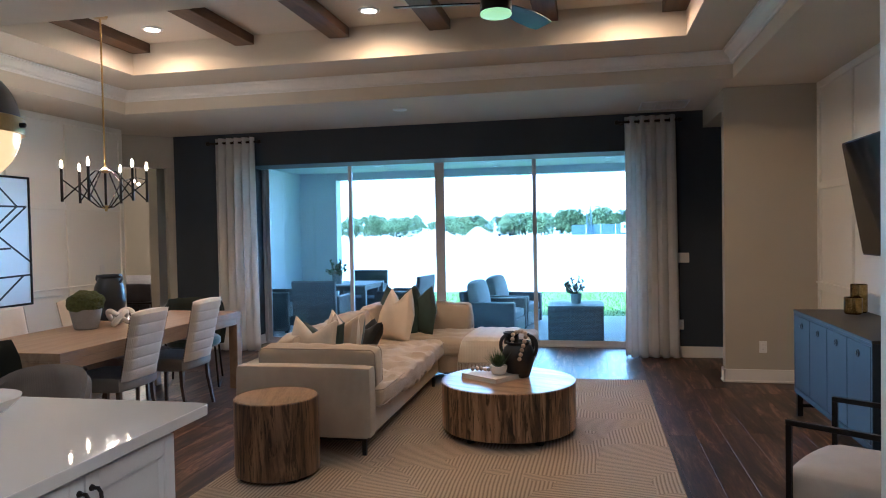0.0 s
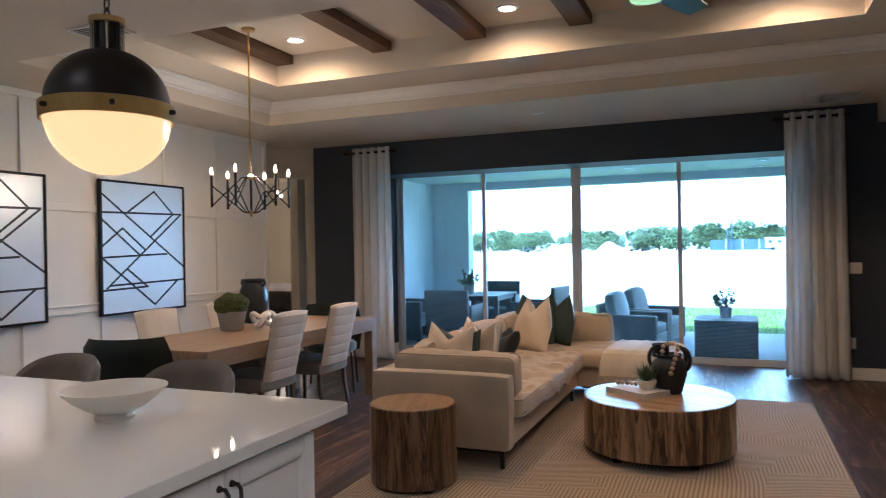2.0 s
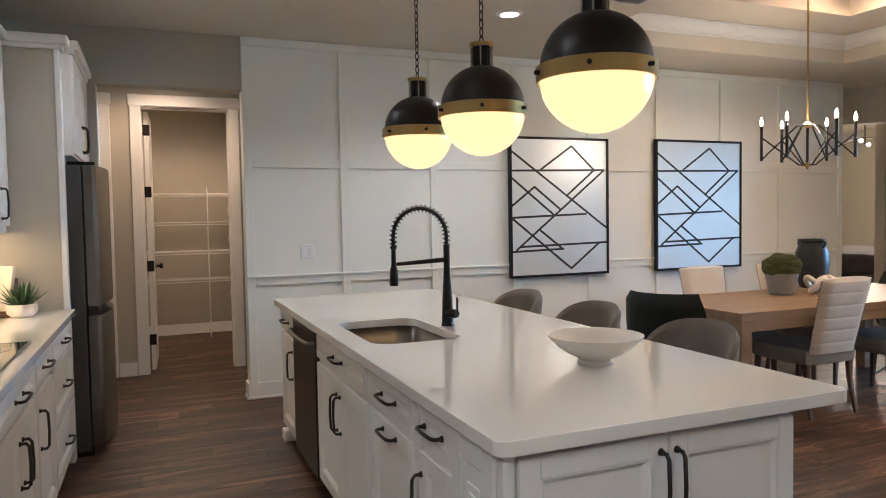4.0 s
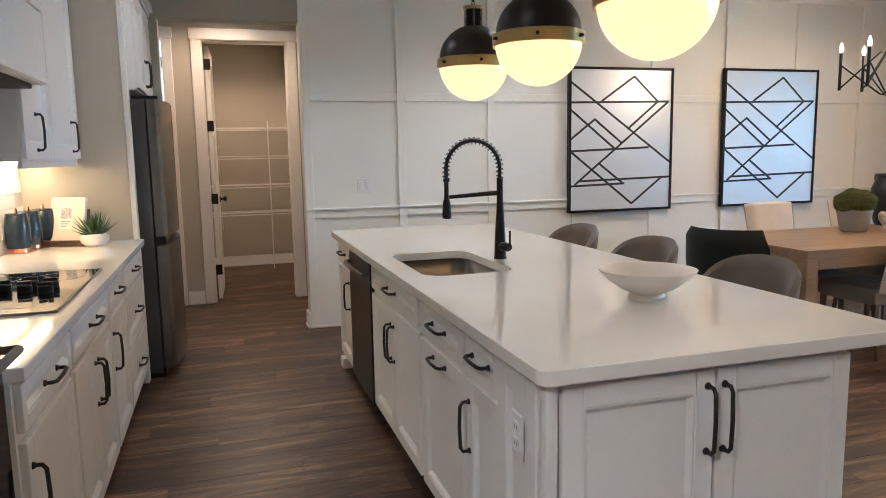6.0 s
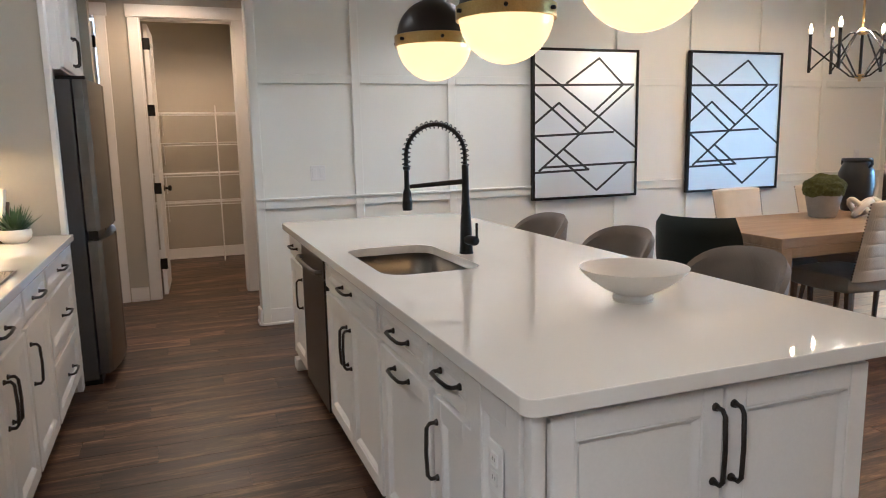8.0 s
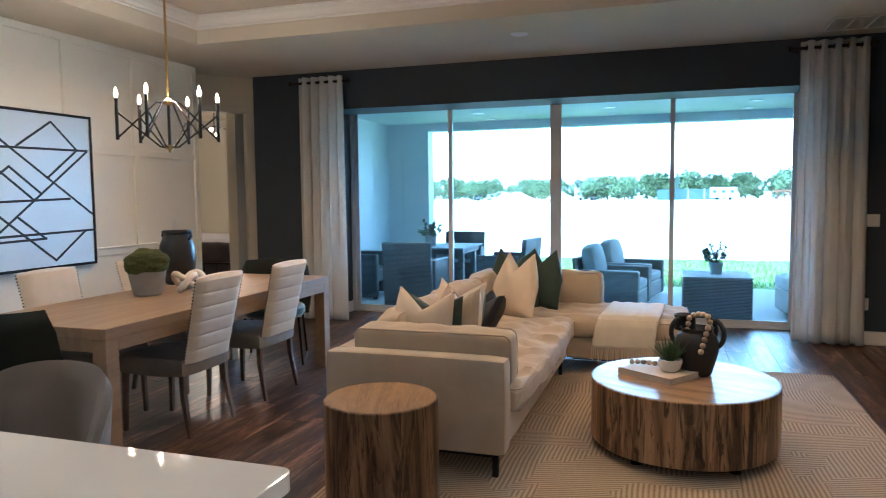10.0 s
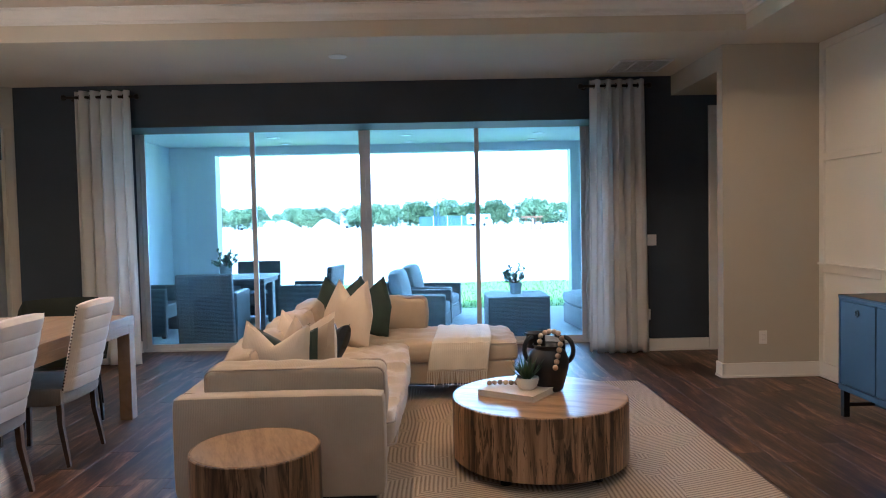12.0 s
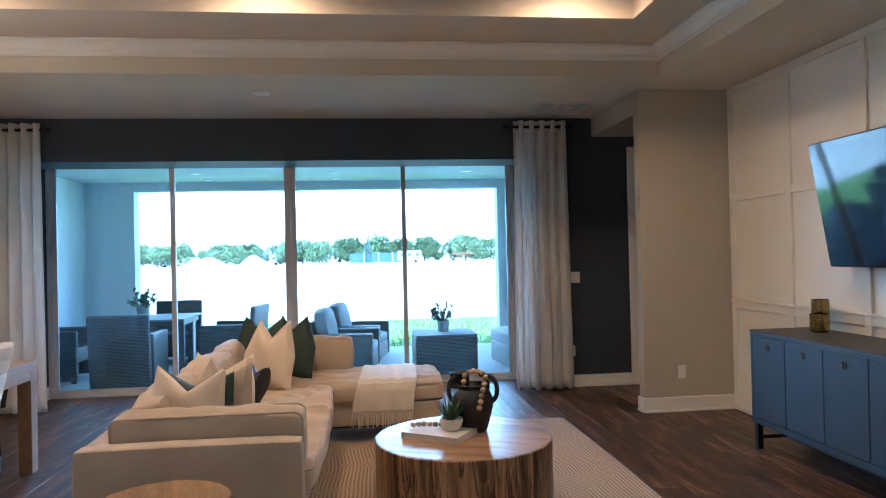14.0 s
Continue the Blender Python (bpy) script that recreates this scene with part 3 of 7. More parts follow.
# cased white door at the end of the dark wall, behind the projecting wall
d = tagged(new("door_4"), "white painted door with moulded white casing", "door", kind="structure")
for x0, x1, y0, z0, z1 in ((1.60, 1.685, 8.572, 0.0, 2.44), (1.60, 2.05, 8.572, 2.441, 2.53)):
    bx("casing", (x0, x1, y0, 8.598, z0, z1), M_TRIM, d, "", 0.004, 1)
bx("leaf", (1.69, 2.05, 8.58, 8.597, 0.01, 2.438), M_TRIM, d, "", 0.003, 1)
bx("latch", (1.70, 1.712, 8.572, 8.579, 0.93, 0.99), M_BRONZE, d, "dark latch plate")


# ---- ceiling beams, cans, fan ----
for x in (-4.26, -3.18, -2.25, -1.32, -0.39, 0.645):
    ob = bx("ceiling_beam", (-0.095, 0.095, TRAY[2] + 0.002 - 5.3, TRAY[3] - 0.002 - 5.3, -0.09, -0.001), M_BEAM, None, "", 0.004, 1, pose(x, 5.3, TOP))
    tagged(ob, "brown stained wood beam across the tray ceiling", "beam", "ceiling beams")

M_CANGLOW = glow("warm_downlight_glow", (1.0, 0.80, 0.55), 14.0)
M_CANWHITE = glow("downlight_glow", (1.0, 0.90, 0.76), 8.0)
HALLWARM = (1.0, 0.63, 0.34)


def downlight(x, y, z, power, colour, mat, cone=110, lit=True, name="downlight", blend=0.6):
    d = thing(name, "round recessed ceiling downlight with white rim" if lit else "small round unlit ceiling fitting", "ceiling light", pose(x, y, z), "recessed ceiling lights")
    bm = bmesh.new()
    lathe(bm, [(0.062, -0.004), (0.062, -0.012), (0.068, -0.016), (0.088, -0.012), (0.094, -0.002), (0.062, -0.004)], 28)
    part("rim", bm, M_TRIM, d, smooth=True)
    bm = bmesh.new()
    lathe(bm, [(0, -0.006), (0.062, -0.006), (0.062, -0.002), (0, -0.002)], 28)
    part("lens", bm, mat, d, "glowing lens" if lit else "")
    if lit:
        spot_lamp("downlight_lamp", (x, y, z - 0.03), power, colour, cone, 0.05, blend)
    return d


for x, y in ((-3.85, 5.75), (-1.83, 5.75), (0.25, 5.75)):
    downlight(x, y, TOP, CAN_TRAY, WARM, M_CANGLOW, 168, blend=1.0)
downlight(-4.48, 2.95, CEIL, CAN_KIT * 1.2, NEUTRAL, M_CANWHITE, 140)
# unseen downlights, added over the aisle and behind the eye to brighten the kitchen
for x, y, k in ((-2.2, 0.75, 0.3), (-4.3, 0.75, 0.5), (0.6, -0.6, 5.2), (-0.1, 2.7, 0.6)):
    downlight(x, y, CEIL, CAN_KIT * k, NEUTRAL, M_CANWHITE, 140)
downlight(-6.5, 0.7, CEIL, 8.5, HALLWARM, M_CANWHITE, 150)
downlight(-8.3, 0.9, CEIL, 11, HALLWARM, M_CANWHITE, 150)


def ceiling_vent(m, w, h, n, name="ceiling_vent", split=0):
    d = thing(name, "white louvred ceiling air vent", "air vent", m)
    bm = bmesh.new()
    for a in ((-w / 2, w / 2, -h / 2, -h / 2 + 0.018), (-w / 2, w / 2, h / 2 - 0.018, h / 2), (-w / 2, -w / 2 + 0.018, -h / 2 + 0.018, h / 2 - 0.018), (w / 2 - 0.018, w / 2, -h / 2 + 0.018, h / 2 - 0.018)):
        box(bm, *a, -0.012, -0.001, 0.002, 1)
    for k in range(split):
        x = -w / 2 + w * (k + 1) / (split + 1)
        box(bm, x - 0.007, x + 0.007, -h / 2 + 0.018, h / 2 - 0.018, -0.011, -0.001)
    part("frame", bm, M_TRIM, d)
    for i in range(n):
        y = -h / 2 + 0.03 + (h - 0.06) * i / (n - 1)
        bm = bmesh.new()
        box(bm, -w / 2 + 0.018, w / 2 - 0.018, -0.008, 0.008, -0.001, 0.001, m=pose(0, y, -0.006, 35))
        part("slat", bm, M_TRIM, d)
    # grey sheet that paints the shade behind the slats
    bx("backing", (-w / 2 + 0.01, w / 2 - 0.01, -h / 2 + 0.01, h / 2 - 0.01, -0.002, -0.0005), M_SHADEPRINT, d)
    return d


# grey painted as shade in vents and sockets, and as print on the book
M_SHADEPRINT = surf("shade_and_print_grey", (0.20, 0.19, 0.18), (0.26, 0.25, 0.24), 4, 0.8)
ceiling_vent(pose(-3.83, 3.57, CEIL), 0.34, 0.24, 8)
ceiling_vent(pose(0.74, 8.08, CEIL), 0.50, 0.50, 12, split=2)
d = thing("ceiling_sensor", "small white flush ceiling fitting", "ceiling fitting", pose(-2.05, 7.48, CEIL))
bm = bmesh.new()
lathe(bm, [(0, -0.001), (0.075, -0.001), (0.08, -0.006), (0.07, -0.012), (0, -0.014)], 28)
part("cover", bm, M_TRIM, d, smooth=True)


def fan():
    d = thing("ceiling_fan", "black three-blade ceiling fan with round light", "ceiling fan", pose(-0.63, 4.66, TOP))
    drop = -0.47
    bm = bmesh.new()
    lathe(bm, [(0, -0.001), (0.065, -0.001), (0.062, -0.04), (0.03, -0.06), (0, -0.062)], 24)
    part("canopy", bm, M_BLACK, d, smooth=True)
    bm = bmesh.new()
    tube(bm, [(0, 0, -0.055), (0, 0, drop + 0.17)], 0.013, 10)
    part("rod", bm, M_BLACK, d, smooth=True)
    bm = bmesh.new()
    lathe(bm, [(0, drop + 0.18), (0.04, drop + 0.18), (0.06, drop + 0.15), (0.095, drop + 0.14), (0.102, drop + 0.125), (0.102, drop + 0.035), (0.098, drop + 0.03), (0, drop + 0.03)], 32)
    part("motor", bm, M_BLACK, d, smooth=True)
    bm = bmesh.new()
    lathe(bm, [(0, drop + 0.029), (0.098, drop + 0.029), (0.102, drop + 0.02), (0.1, drop + 0.006), (0.085, drop), (0, drop - 0.002)], 32)
    part("light_cover", bm, M_FANLIGHT, d, "glowing pale green-white lens", True)
    for ang in (186, 306, 66):
        bm = bmesh.new()
        n = 14
        top, bot = [], []
        for i in range(n + 1):
            t = i / n
            r = 0.1 + 0.56 * t
            half = 0.035 + 0.04 * min(1, t * 2.2) - 0.012 * max(0, t - 0.8) * 5 * t
            tw = -0.25
            for s, row in ((1, top), (-1, bot)):
                row.append((r, s * half, s * half * tw))
        vt = [[bm.verts.new((x, y, z + dz)) for x, y, z in row] for dz in (0.004, -0.004) for row in (top, bot)]
        for i in range(n):
            bm.faces.new((vt[0][i], vt[0][i + 1], vt[1][i + 1], vt[1][i]))
            bm.faces.new((vt[2][i], vt[3][i], vt[3][i + 1], vt[2][i + 1]))
            bm.faces.new((vt[0][i], vt[2][i], vt[2][i + 1], vt[0][i + 1]))
            bm.faces.new((vt[1][i], vt[1][i + 1], vt[3][i + 1], vt[3][i]))
        bm.faces.new((vt[0][n], vt[2][n], vt[3][n], vt[1][n]))
        bm.faces.new((vt[0][0], vt[1][0], vt[3][0], vt[2][0]))
        part("blade", bm, M_BLACK, d, "matt black blade", True, pose(0, 0, drop + 0.09, 0, 0, ang))
    spot_lamp("fan_lamp", (-0.63, 4.66, TOP + drop - 0.03), 2.5, (0.9, 1.0, 0.85), 160)


M_FANLIGHT = glow("fan_light_glow", (0.62, 1.0, 0.42), 0.125)
fan()

# ---- pendants ----
M_OPAL = bpy.data.materials.new("opal_glass")
M_OPAL.use_nodes = True
nt = M_OPAL.node_tree
b = nt.nodes["Principled BSDF"]
b.inputs["Base Color"].default_value = (0.30, 0.25, 0.18, 1)
b.inputs["Roughness"].default_value = 0.12
b.inputs["Emission Color"].default_value = (1.0, 0.575, 0.22, 1)
b.inputs["Emission Strength"].default_value = OPAL


def pendant():
    d = thing("pendant_lamp", "globe pendant lamp, black dome over glowing opal glass", "pendant lamp", pose(0, 0, 0), "kitchen pendants")
    bm = bmesh.new()
    prof = [(0.16 * math.cos(a), -0.006 - 0.160 * math.sin(a)) for a in [math.pi / 2 * i / 14 for i in range(15)]]
    prof[-1] = (0, prof[-1][1])
    lathe(bm, prof, 40)
    part("glass_globe", bm, M_OPAL, d, "glowing opal glass bowl", True)
    bm = bmesh.new()
    lathe(bm, [(0.164, -0.022), (0.169, -0.022), (0.170, 0.022), (0.164, 0.024), (0.158, 0.02), (0.158, -0.018), (0.164, -0.022)], 48)
    part("brass_band", bm, M_BRASS, d, "aged brass band", True)
    for i in range(6):
        bm = bmesh.new()
        a = radians(60 * i + 20)
        lathe(bm, [(0, 0), (0.007, 0), (0.007, 0.012), (0.004, 0.015), (0, 0.016)], 10, pose(0.169 * math.cos(a), 0.169 * math.sin(a), 0, 0, 90, 60 * i + 20))
        part("screw", bm, M_BLACK, d, "black thumb screw", True)
    bm = bmesh.new()
    prof = [(0.158 * math.cos(a), 0.022 + 0.152 * math.sin(a)) for a in [1.24 * i / 12 for i in range(13)]]
    lathe(bm, prof + [(0.046, 0.160), (0.0, 0.162)], 40)
    part("dome", bm, M_DOME, d, "matt black metal dome", True)
    bm = bmesh.new()
    lathe(bm, [(0, 0.150), (0.034, 0.150), (0.034, 0.245), (0, 0.246)], 24)
    part("neck", bm, M_DOME, d, smooth=True)
    for i in range(8):
        a = radians(45 * i)
        bm = bmesh.new()
        tube(bm, [(0.039 * math.cos(a), 0.039 * math.sin(a), 0.158), (0.039 * math.cos(a), 0.039 * math.sin(a), 0.243)], 0.004, 6)
        part("neck_rod", bm, M_NICKEL if i % 2 else M_DOME, d, smooth=True)
    bm = bmesh.new()
    lathe(bm, [(0, 0.243), (0.046, 0.243), (0.047, 0.257), (0.03, 0.259), (0.012, 0.262), (0, 0.262)], 28)
    part("cap", bm, M_BRASS, d, "brass cap", True)
    bm = bmesh.new()
    z, k = 0.268, 0
    while z < (CEIL - 1.895) / 1.21 - 0.012:
        pts = []
        for q in range(12):
            a = 2 * math.pi * q / 12
            u, w = 0.0085 * math.cos(a), 0.02 * math.sin(a)
            pts.append((u, 0, z + w) if k % 2 else (0, u, z + w))
        tube(bm, pts, 0.0026, 5, closed=True)
        z += 0.031
        k += 1
    part("chain", bm, M_BRONZE, d, "dark bronze chain", True)
    return d


M_DOME = surf("dark_bronze_dome", (0.012, 0.010, 0.009), (0.022, 0.018, 0.016), 8.0, 0.42, 0.3, fine=200, bump=0.05)
M_NICKEL = surf("brushed_nickel", (0.55, 0.52, 0.48), (0.65, 0.62, 0.58), 8.0, 0.25, 1.0, fine=150, bump=0.05)
first = pendant()
first.matrix_basis = pose(-2.07, 2.005, 1.895) @ Matrix.Scale(1.21, 4)
for x, r in ((-2.97, 14), (-3.82, 31)):
    copy_thing(first, pose(x, 2.005, 1.895, 0, 0, r) @ Matrix.Scale(1.21, 4)).scale = (1.21, 1.21, 1.21)


# ---- dining chandelier ----
M_BULB = glow("bulb_glow", (1.0, 0.68, 0.36), CHAND * 3)


def chandelier(m, stem_top):
    d = thing("chandelier", "black and brass chandelier with six candle bulbs", "chandelier", m)
    bm = bmesh.new()
    tube(bm, [(0, 0, 0.33), (0, 0, stem_top)], 0.008, 10)
    part("stem", bm, M_BRASS, d, "slim brass stem", True)
    bm = bmesh.new()
    lathe(bm, [(0, stem_top - 0.03), (0.055, stem_top - 0.022), (0.06, stem_top - 0.002), (0, stem_top - 0.001)], 24)
    part("canopy", bm, M_BRASS, d, smooth=True)
    bm = bmesh.new()
    lathe(bm, [(0, 0.29), (0.022, 0.292), (0.034, 0.30), (0.034, 0.32), (0.02, 0.335), (0, 0.34)], 20)
    part("collar", bm, M_BRASS, d, "brass collar", True)
    bm = bmesh.new()
    lathe(bm, [(0, -0.03), (0.01, -0.028), (0.012, -0.01), (0.03, -0.004), (0.03, 0.018), (0.012, 0.024), (0, 0.025)], 20)
    part("hub", bm, M_BRASS, d, "brass hub", True)
    bm = bmesh.new()
    tube(bm, [(0, 0, 0.02), (0, 0, 0.30)], 0.01, 8)
    part("spindle", bm, M_BLACK, d, smooth=True)
    for i in range(6):
        a = radians(60 * i + 45.5)
        c, s = math.cos(a), math.sin(a)
        r = 0.325
        bm = bmesh.new()
        tube(bm, [(0.028 * c, 0.028 * s, 0.31), (0.075 * c, 0.075 * s, 0.31), (r * c, r * s, 0.06)], 0.006, 6)
        tube(bm, [(0.028 * c, 0.028 * s, 0.005), (0.06 * c, 0.06 * s, 0.01), (r * c, r * s, 0.235)], 0.006, 6)
        arm = part("arm", bm, M_BLACK, d, "thin black crossed arm", True)
        bm = bmesh.new()
        tube(bm, [(r * c, r * s, 0.05), (r * c, r * s, 0.325)], 0.011, 8)
        part("candle_tube", bm, M_BLACK, arm, smooth=True)
        bm = bmesh.new()
        lathe(bm, [(0, 0.326), (0.008, 0.328), (0.0115, 0.346), (0.012, 0.355), (0.007, 0.378), (0, 0.396)], 12, pose(r * c, r * s, 0))
        part("bulb", bm, M_BULB, arm, "lit candle bulb", True)
    return d


chandelier(pose(-4.03, 5.3, 1.765), TOP - 1.765)
# the light of its six bulbs
point_lamp("chandelier_lamp", (-4.03, 5.3, 2.14), 5.2, SOFTWARM, 0.04)


# ---- kitchen ----
M_QUARTZ = surf("white_quartz_top", (0.81, 0.77, 0.71), (0.85, 0.815, 0.755), 1.5, 0.05, fine=300, bump=0.0)
b = M_QUARTZ.node_tree.nodes["Principled BSDF"]
b.inputs["Specular IOR Level"].default_value = 0.5
b.inputs["Coat Weight"].default_value, b.inputs["Coat Roughness"].default_value, b.inputs["Coat IOR"].default_value = 0.5, 0.02, 1.6
M_STEEL = surf("brushed_steel", (0.16, 0.152, 0.142), (0.22, 0.21, 0.197), 2.0, 0.28, 1.0, fine=90, bump=0.05, stretch=(1, 1, 8))
M_BSTEEL = surf("black_stainless", (0.032, 0.028, 0.025), (0.052, 0.046, 0.041), 2.0, 0.28, 0.7, fine=90, bump=0.04, stretch=(1, 1, 8))
M_FSIDE = surf("fridge_side", (0.055, 0.052, 0.05), (0.075, 0.07, 0.068), 3.0, 0.5, 0.3, fine=200)
M_BGLASS = surf("black_ceramic_glass", (0.008, 0.008, 0.008), (0.012, 0.012, 0.012), 3.0, 0.05, fine=100, bump=0)
M_SINK = surf("sink_steel", (0.22, 0.20, 0.18), (0.30, 0.275, 0.25), 5.0, 0.3, 1.0, fine=140, bump=0.06)
M_OUTLET = surf("white_plastic", (0.74, 0.73, 0.71), (0.80, 0.79, 0.77), 6, 0.35, fine=100, bump=0)


def front(name, w, h, parent, m, inset=0.055, t=0.02):
    """A cabinet front in local x, z facing -y: a moulded sunken panel, with its stiles and rails under it."""
    i = min(inset, h * 0.3, w * 0.3)
    bm = bmesh.new()
    rings = []
    for g, y in ((-0.004, -0.001), (-0.004, -t + 0.004), (0.004, -t + 0.0025), (0.008, -t + 0.005), (0.016, -t + 0.013), (0.018, -t + 0.0145)):
        a, b, c, e = -w / 2 + i + g, w / 2 - i - g, i + g, h - i - g
        rings.append([bm.verts.new(p) for p in ((a, y, c), (b, y, c), (b, y, e), (a, y, e))])
    for p, q in zip(rings, rings[1:]):
        for k in range(4):
            bm.faces.new((p[k], p[(k + 1) % 4], q[(k + 1) % 4], q[k]))
    bm.faces.new(rings[-1])
    bm.faces.new(rings[0][::-1])
    bmesh.ops.recalc_face_normals(bm, faces=bm.faces)
    fr = part(name, bm, M_CAB, parent, m=m)
    for x in (-w / 2, w / 2 - i):
        bx("stile", (x, x + i, -t, 0, 0, h), M_CAB, fr, "", 0.002, 1)
    for z in (0, h - i):
        bx("rail", (-w / 2 + i + 0.0004, w / 2 - i - 0.0004, -t + 0.0003, 0, z, z + i), M_CAB, fr, "", 0.002, 1)
    return fr


def pull(parent, m, ln=0.16):
    """A bar pull along local x, standing out to -y."""
    bm = bmesh.new()
    n = 5
    tube(bm, [(-ln / 2, 0.0, 0), (-ln / 2, -0.022, 0), (-ln / 2 + 0.012, -0.031, 0), (0, -0.034, 0), (ln / 2 - 0.012, -0.031, 0), (ln / 2, -0.022, 0), (ln / 2, 0, 0)], 0.0058, 8)
    for s in (-1, 1):
        lathe(bm, [(0, 0), (0.010, 0), (0.008, 0.007), (0, 0.008)], 10, pose(s * ln / 2, 0, 0, 90))
    return part("handle", bm, M_BRONZE, parent, "dark bronze bar pull", True, m)


def cab_unit(x0, x1, m, label, layout, z0=0.11, z1=0.875, ztop=0.875, depth=0.58, group="kitchen base cabinets", toe=True):
    """A base unit facing -y in its own axes; layout lists rows of fronts from the top: (height share, fronts, handles)."""
    d = thing("base_cabinet", label, "cabinet", m, group)
    bx("body", (x0 + 0.001, x1 - 0.001, 0, depth, z0, ztop), M_CAB, d)
    if ztop < z1:
        bx("top_rail", (x0 + 0.001, x1 - 0.001, 0, 0.018, ztop, z1), M_CAB, d)
    if toe:
        bx("toe_kick", (x0 + 0.001, x1 - 0.001, 0.07, depth, 0.0, z0), M_CAB, d)
    w, z = x1 - x0, z1 - 0.010
    for h, n, how in layout:
        fw = (w - 0.034) / n
        for k in range(n):
            cx = x0 + 0.017 + fw * (k + 0.5)
            fh = h - 0.026
            fr = front("drawer_front" if how == "d" else "cabinet_door", fw - 0.004, fh, d, pose(cx, 0, z - h + 0.022))
            if how == "d":
                pull(fr, pose(0, -0.02, fh / 2), min(0.15, fw * 0.5))
            elif how == "top":
                pull(fr, pose(0, -0.02, fh - 0.035), 0.14)
            else:
                side = {"l": -1, "r": 1, "pair": 1 if k == 0 else -1}[how]
                pull(fr, pose(side * (fw / 2 - 0.03), -0.02, fh - 0.15, 0, 90), 0.16)
        z -= h
    return d


# island
IX0, IX1, IY0, IY1 = -4.594, -1.403, 1.28, 2.39
FY = 1.335
isl = [(-4.555, -4.10, "narrow white island cabinet beside the dishwasher", [(0.15, 1, "d"), (0.61, 1, "r")]),
       (-3.49, -2.57, "white island sink cabinet with two doors", [(0.15, 1, "d"), (0.61, 2, "pair")]),
       (-2.57, -2.04, "white island cabinet with pull-out door", [(0.15, 1, "d"), (0.61, 1, "top")]),
       (-2.04, -1.735, "narrow white island cabinet with one door", [(0.15, 1, "d"), (0.61, 1, "l")])]
for a, b, lab, lay in isl:
    cab_unit(a, b, pose(0, FY, 0), lab, lay, ztop=0.66 if "sink" in lab else 0.875, group="island cabinets")
d = thing("kitchen_island", "white panelled island end with two doors", "cabinet", pose(0, 0, 0))
bx("body", (-1.733, -1.45, FY - 0.012, 2.205, 0.11, 0.874), M_CAB, d)
bx("plinth", (-1.733, -1.47, FY + 0.05, 2.19, 0.0, 0.11), M_CAB, d)
bx("corner_post", (-1.468, -1.432, FY - 0.030, FY + 0.003, 0.0, 0.874), M_CAB, d, bevel=0.006)
front("end_panel", 0.25, 0.75, d, pose(-1.605, FY - 0.0125, 0.115), 0.06)
for k, (a, b) in enumerate(((1.345, 1.771), (1.775, 2.201))):
    fr = front("cabinet_door", b - a - 0.004, 0.735, d, pose(-1.4495, (a + b) / 2, 0.125, 0, 0, 90))
    pull(fr, pose((b - a) / 2 - 0.024 if k == 0 else -(b - a) / 2 + 0.022, -0.02, 0.61, 0, 90), 0.17)
bx("base_foot", (-4.60, -4.50, FY - 0.022, FY + 0.10, 0.0, 0.075), M_CAB, d, bevel=0.012)
bx("back_panel", (-4.555, -1.735, FY + 0.585, 2.06, 0.0, 0.874), M_CAB, d)


def outlet(m, label="white duplex wall outlet", kind="o", w=0.07, h=0.115):
    d = thing("wall_outlet" if kind == "o" else "light_switch", label, "outlet" if kind == "o" else "switch", m)
    bx("cover_plate", (-w / 2, w / 2, -0.006, 0, -h / 2, h / 2), M_OUTLET, d, bevel=0.003)
    if kind == "o":
        for z in (-0.022, 0.022):
            bm = bmesh.new()
            box(bm, -0.017, 0.017, -0.0085, -0.006, z - 0.016, z + 0.016, 0.003, 1)
            part("socket", bm, M_OUTLET, d)
            # raised grey strips stand for the shade inside the socket holes
            bm = bmesh.new()
            for x in (-0.006, 0.006):
                box(bm, x - 0.001, x + 0.001, -0.0092, -0.0084, z - 0.003, z + 0.006)
            part("slot", bm, M_SHADEPRINT, d)
    else:
        n = round(w / 0.046) - 0 if w > 0.08 else 1
        for k in range(n):
            x = -w / 2 + w * (k + 0.5) / n
            bx("rocker", (x - 0.016, x + 0.016, -0.010, -0.006, -0.033, 0.033), M_OUTLET, d, bevel=0.002, seg=1)
    return d


outlet(pose(-1.605, FY - 0.0225, 0.685), "white duplex outlet on the island end panel", h=0.12)

# island top with the sink cut out of it
SX0, SX1, SY0, SY1 = -3.36, -2.68, 1.385, 1.775


def rounded(x0, x1, y0, y1, r, n=6):
    pts = []
    for cx, cy, a0 in ((x1 - r, y1 - r, 0), (x0 + r, y1 - r, 90), (x0 + r, y0 + r, 180), (x1 - r, y0 + r, 270)):
        for i in range(n + 1):
            a = radians(a0 + 90 * i / n)
            pts.append((cx + r * math.cos(a), cy + r * math.sin(a)))
    return pts


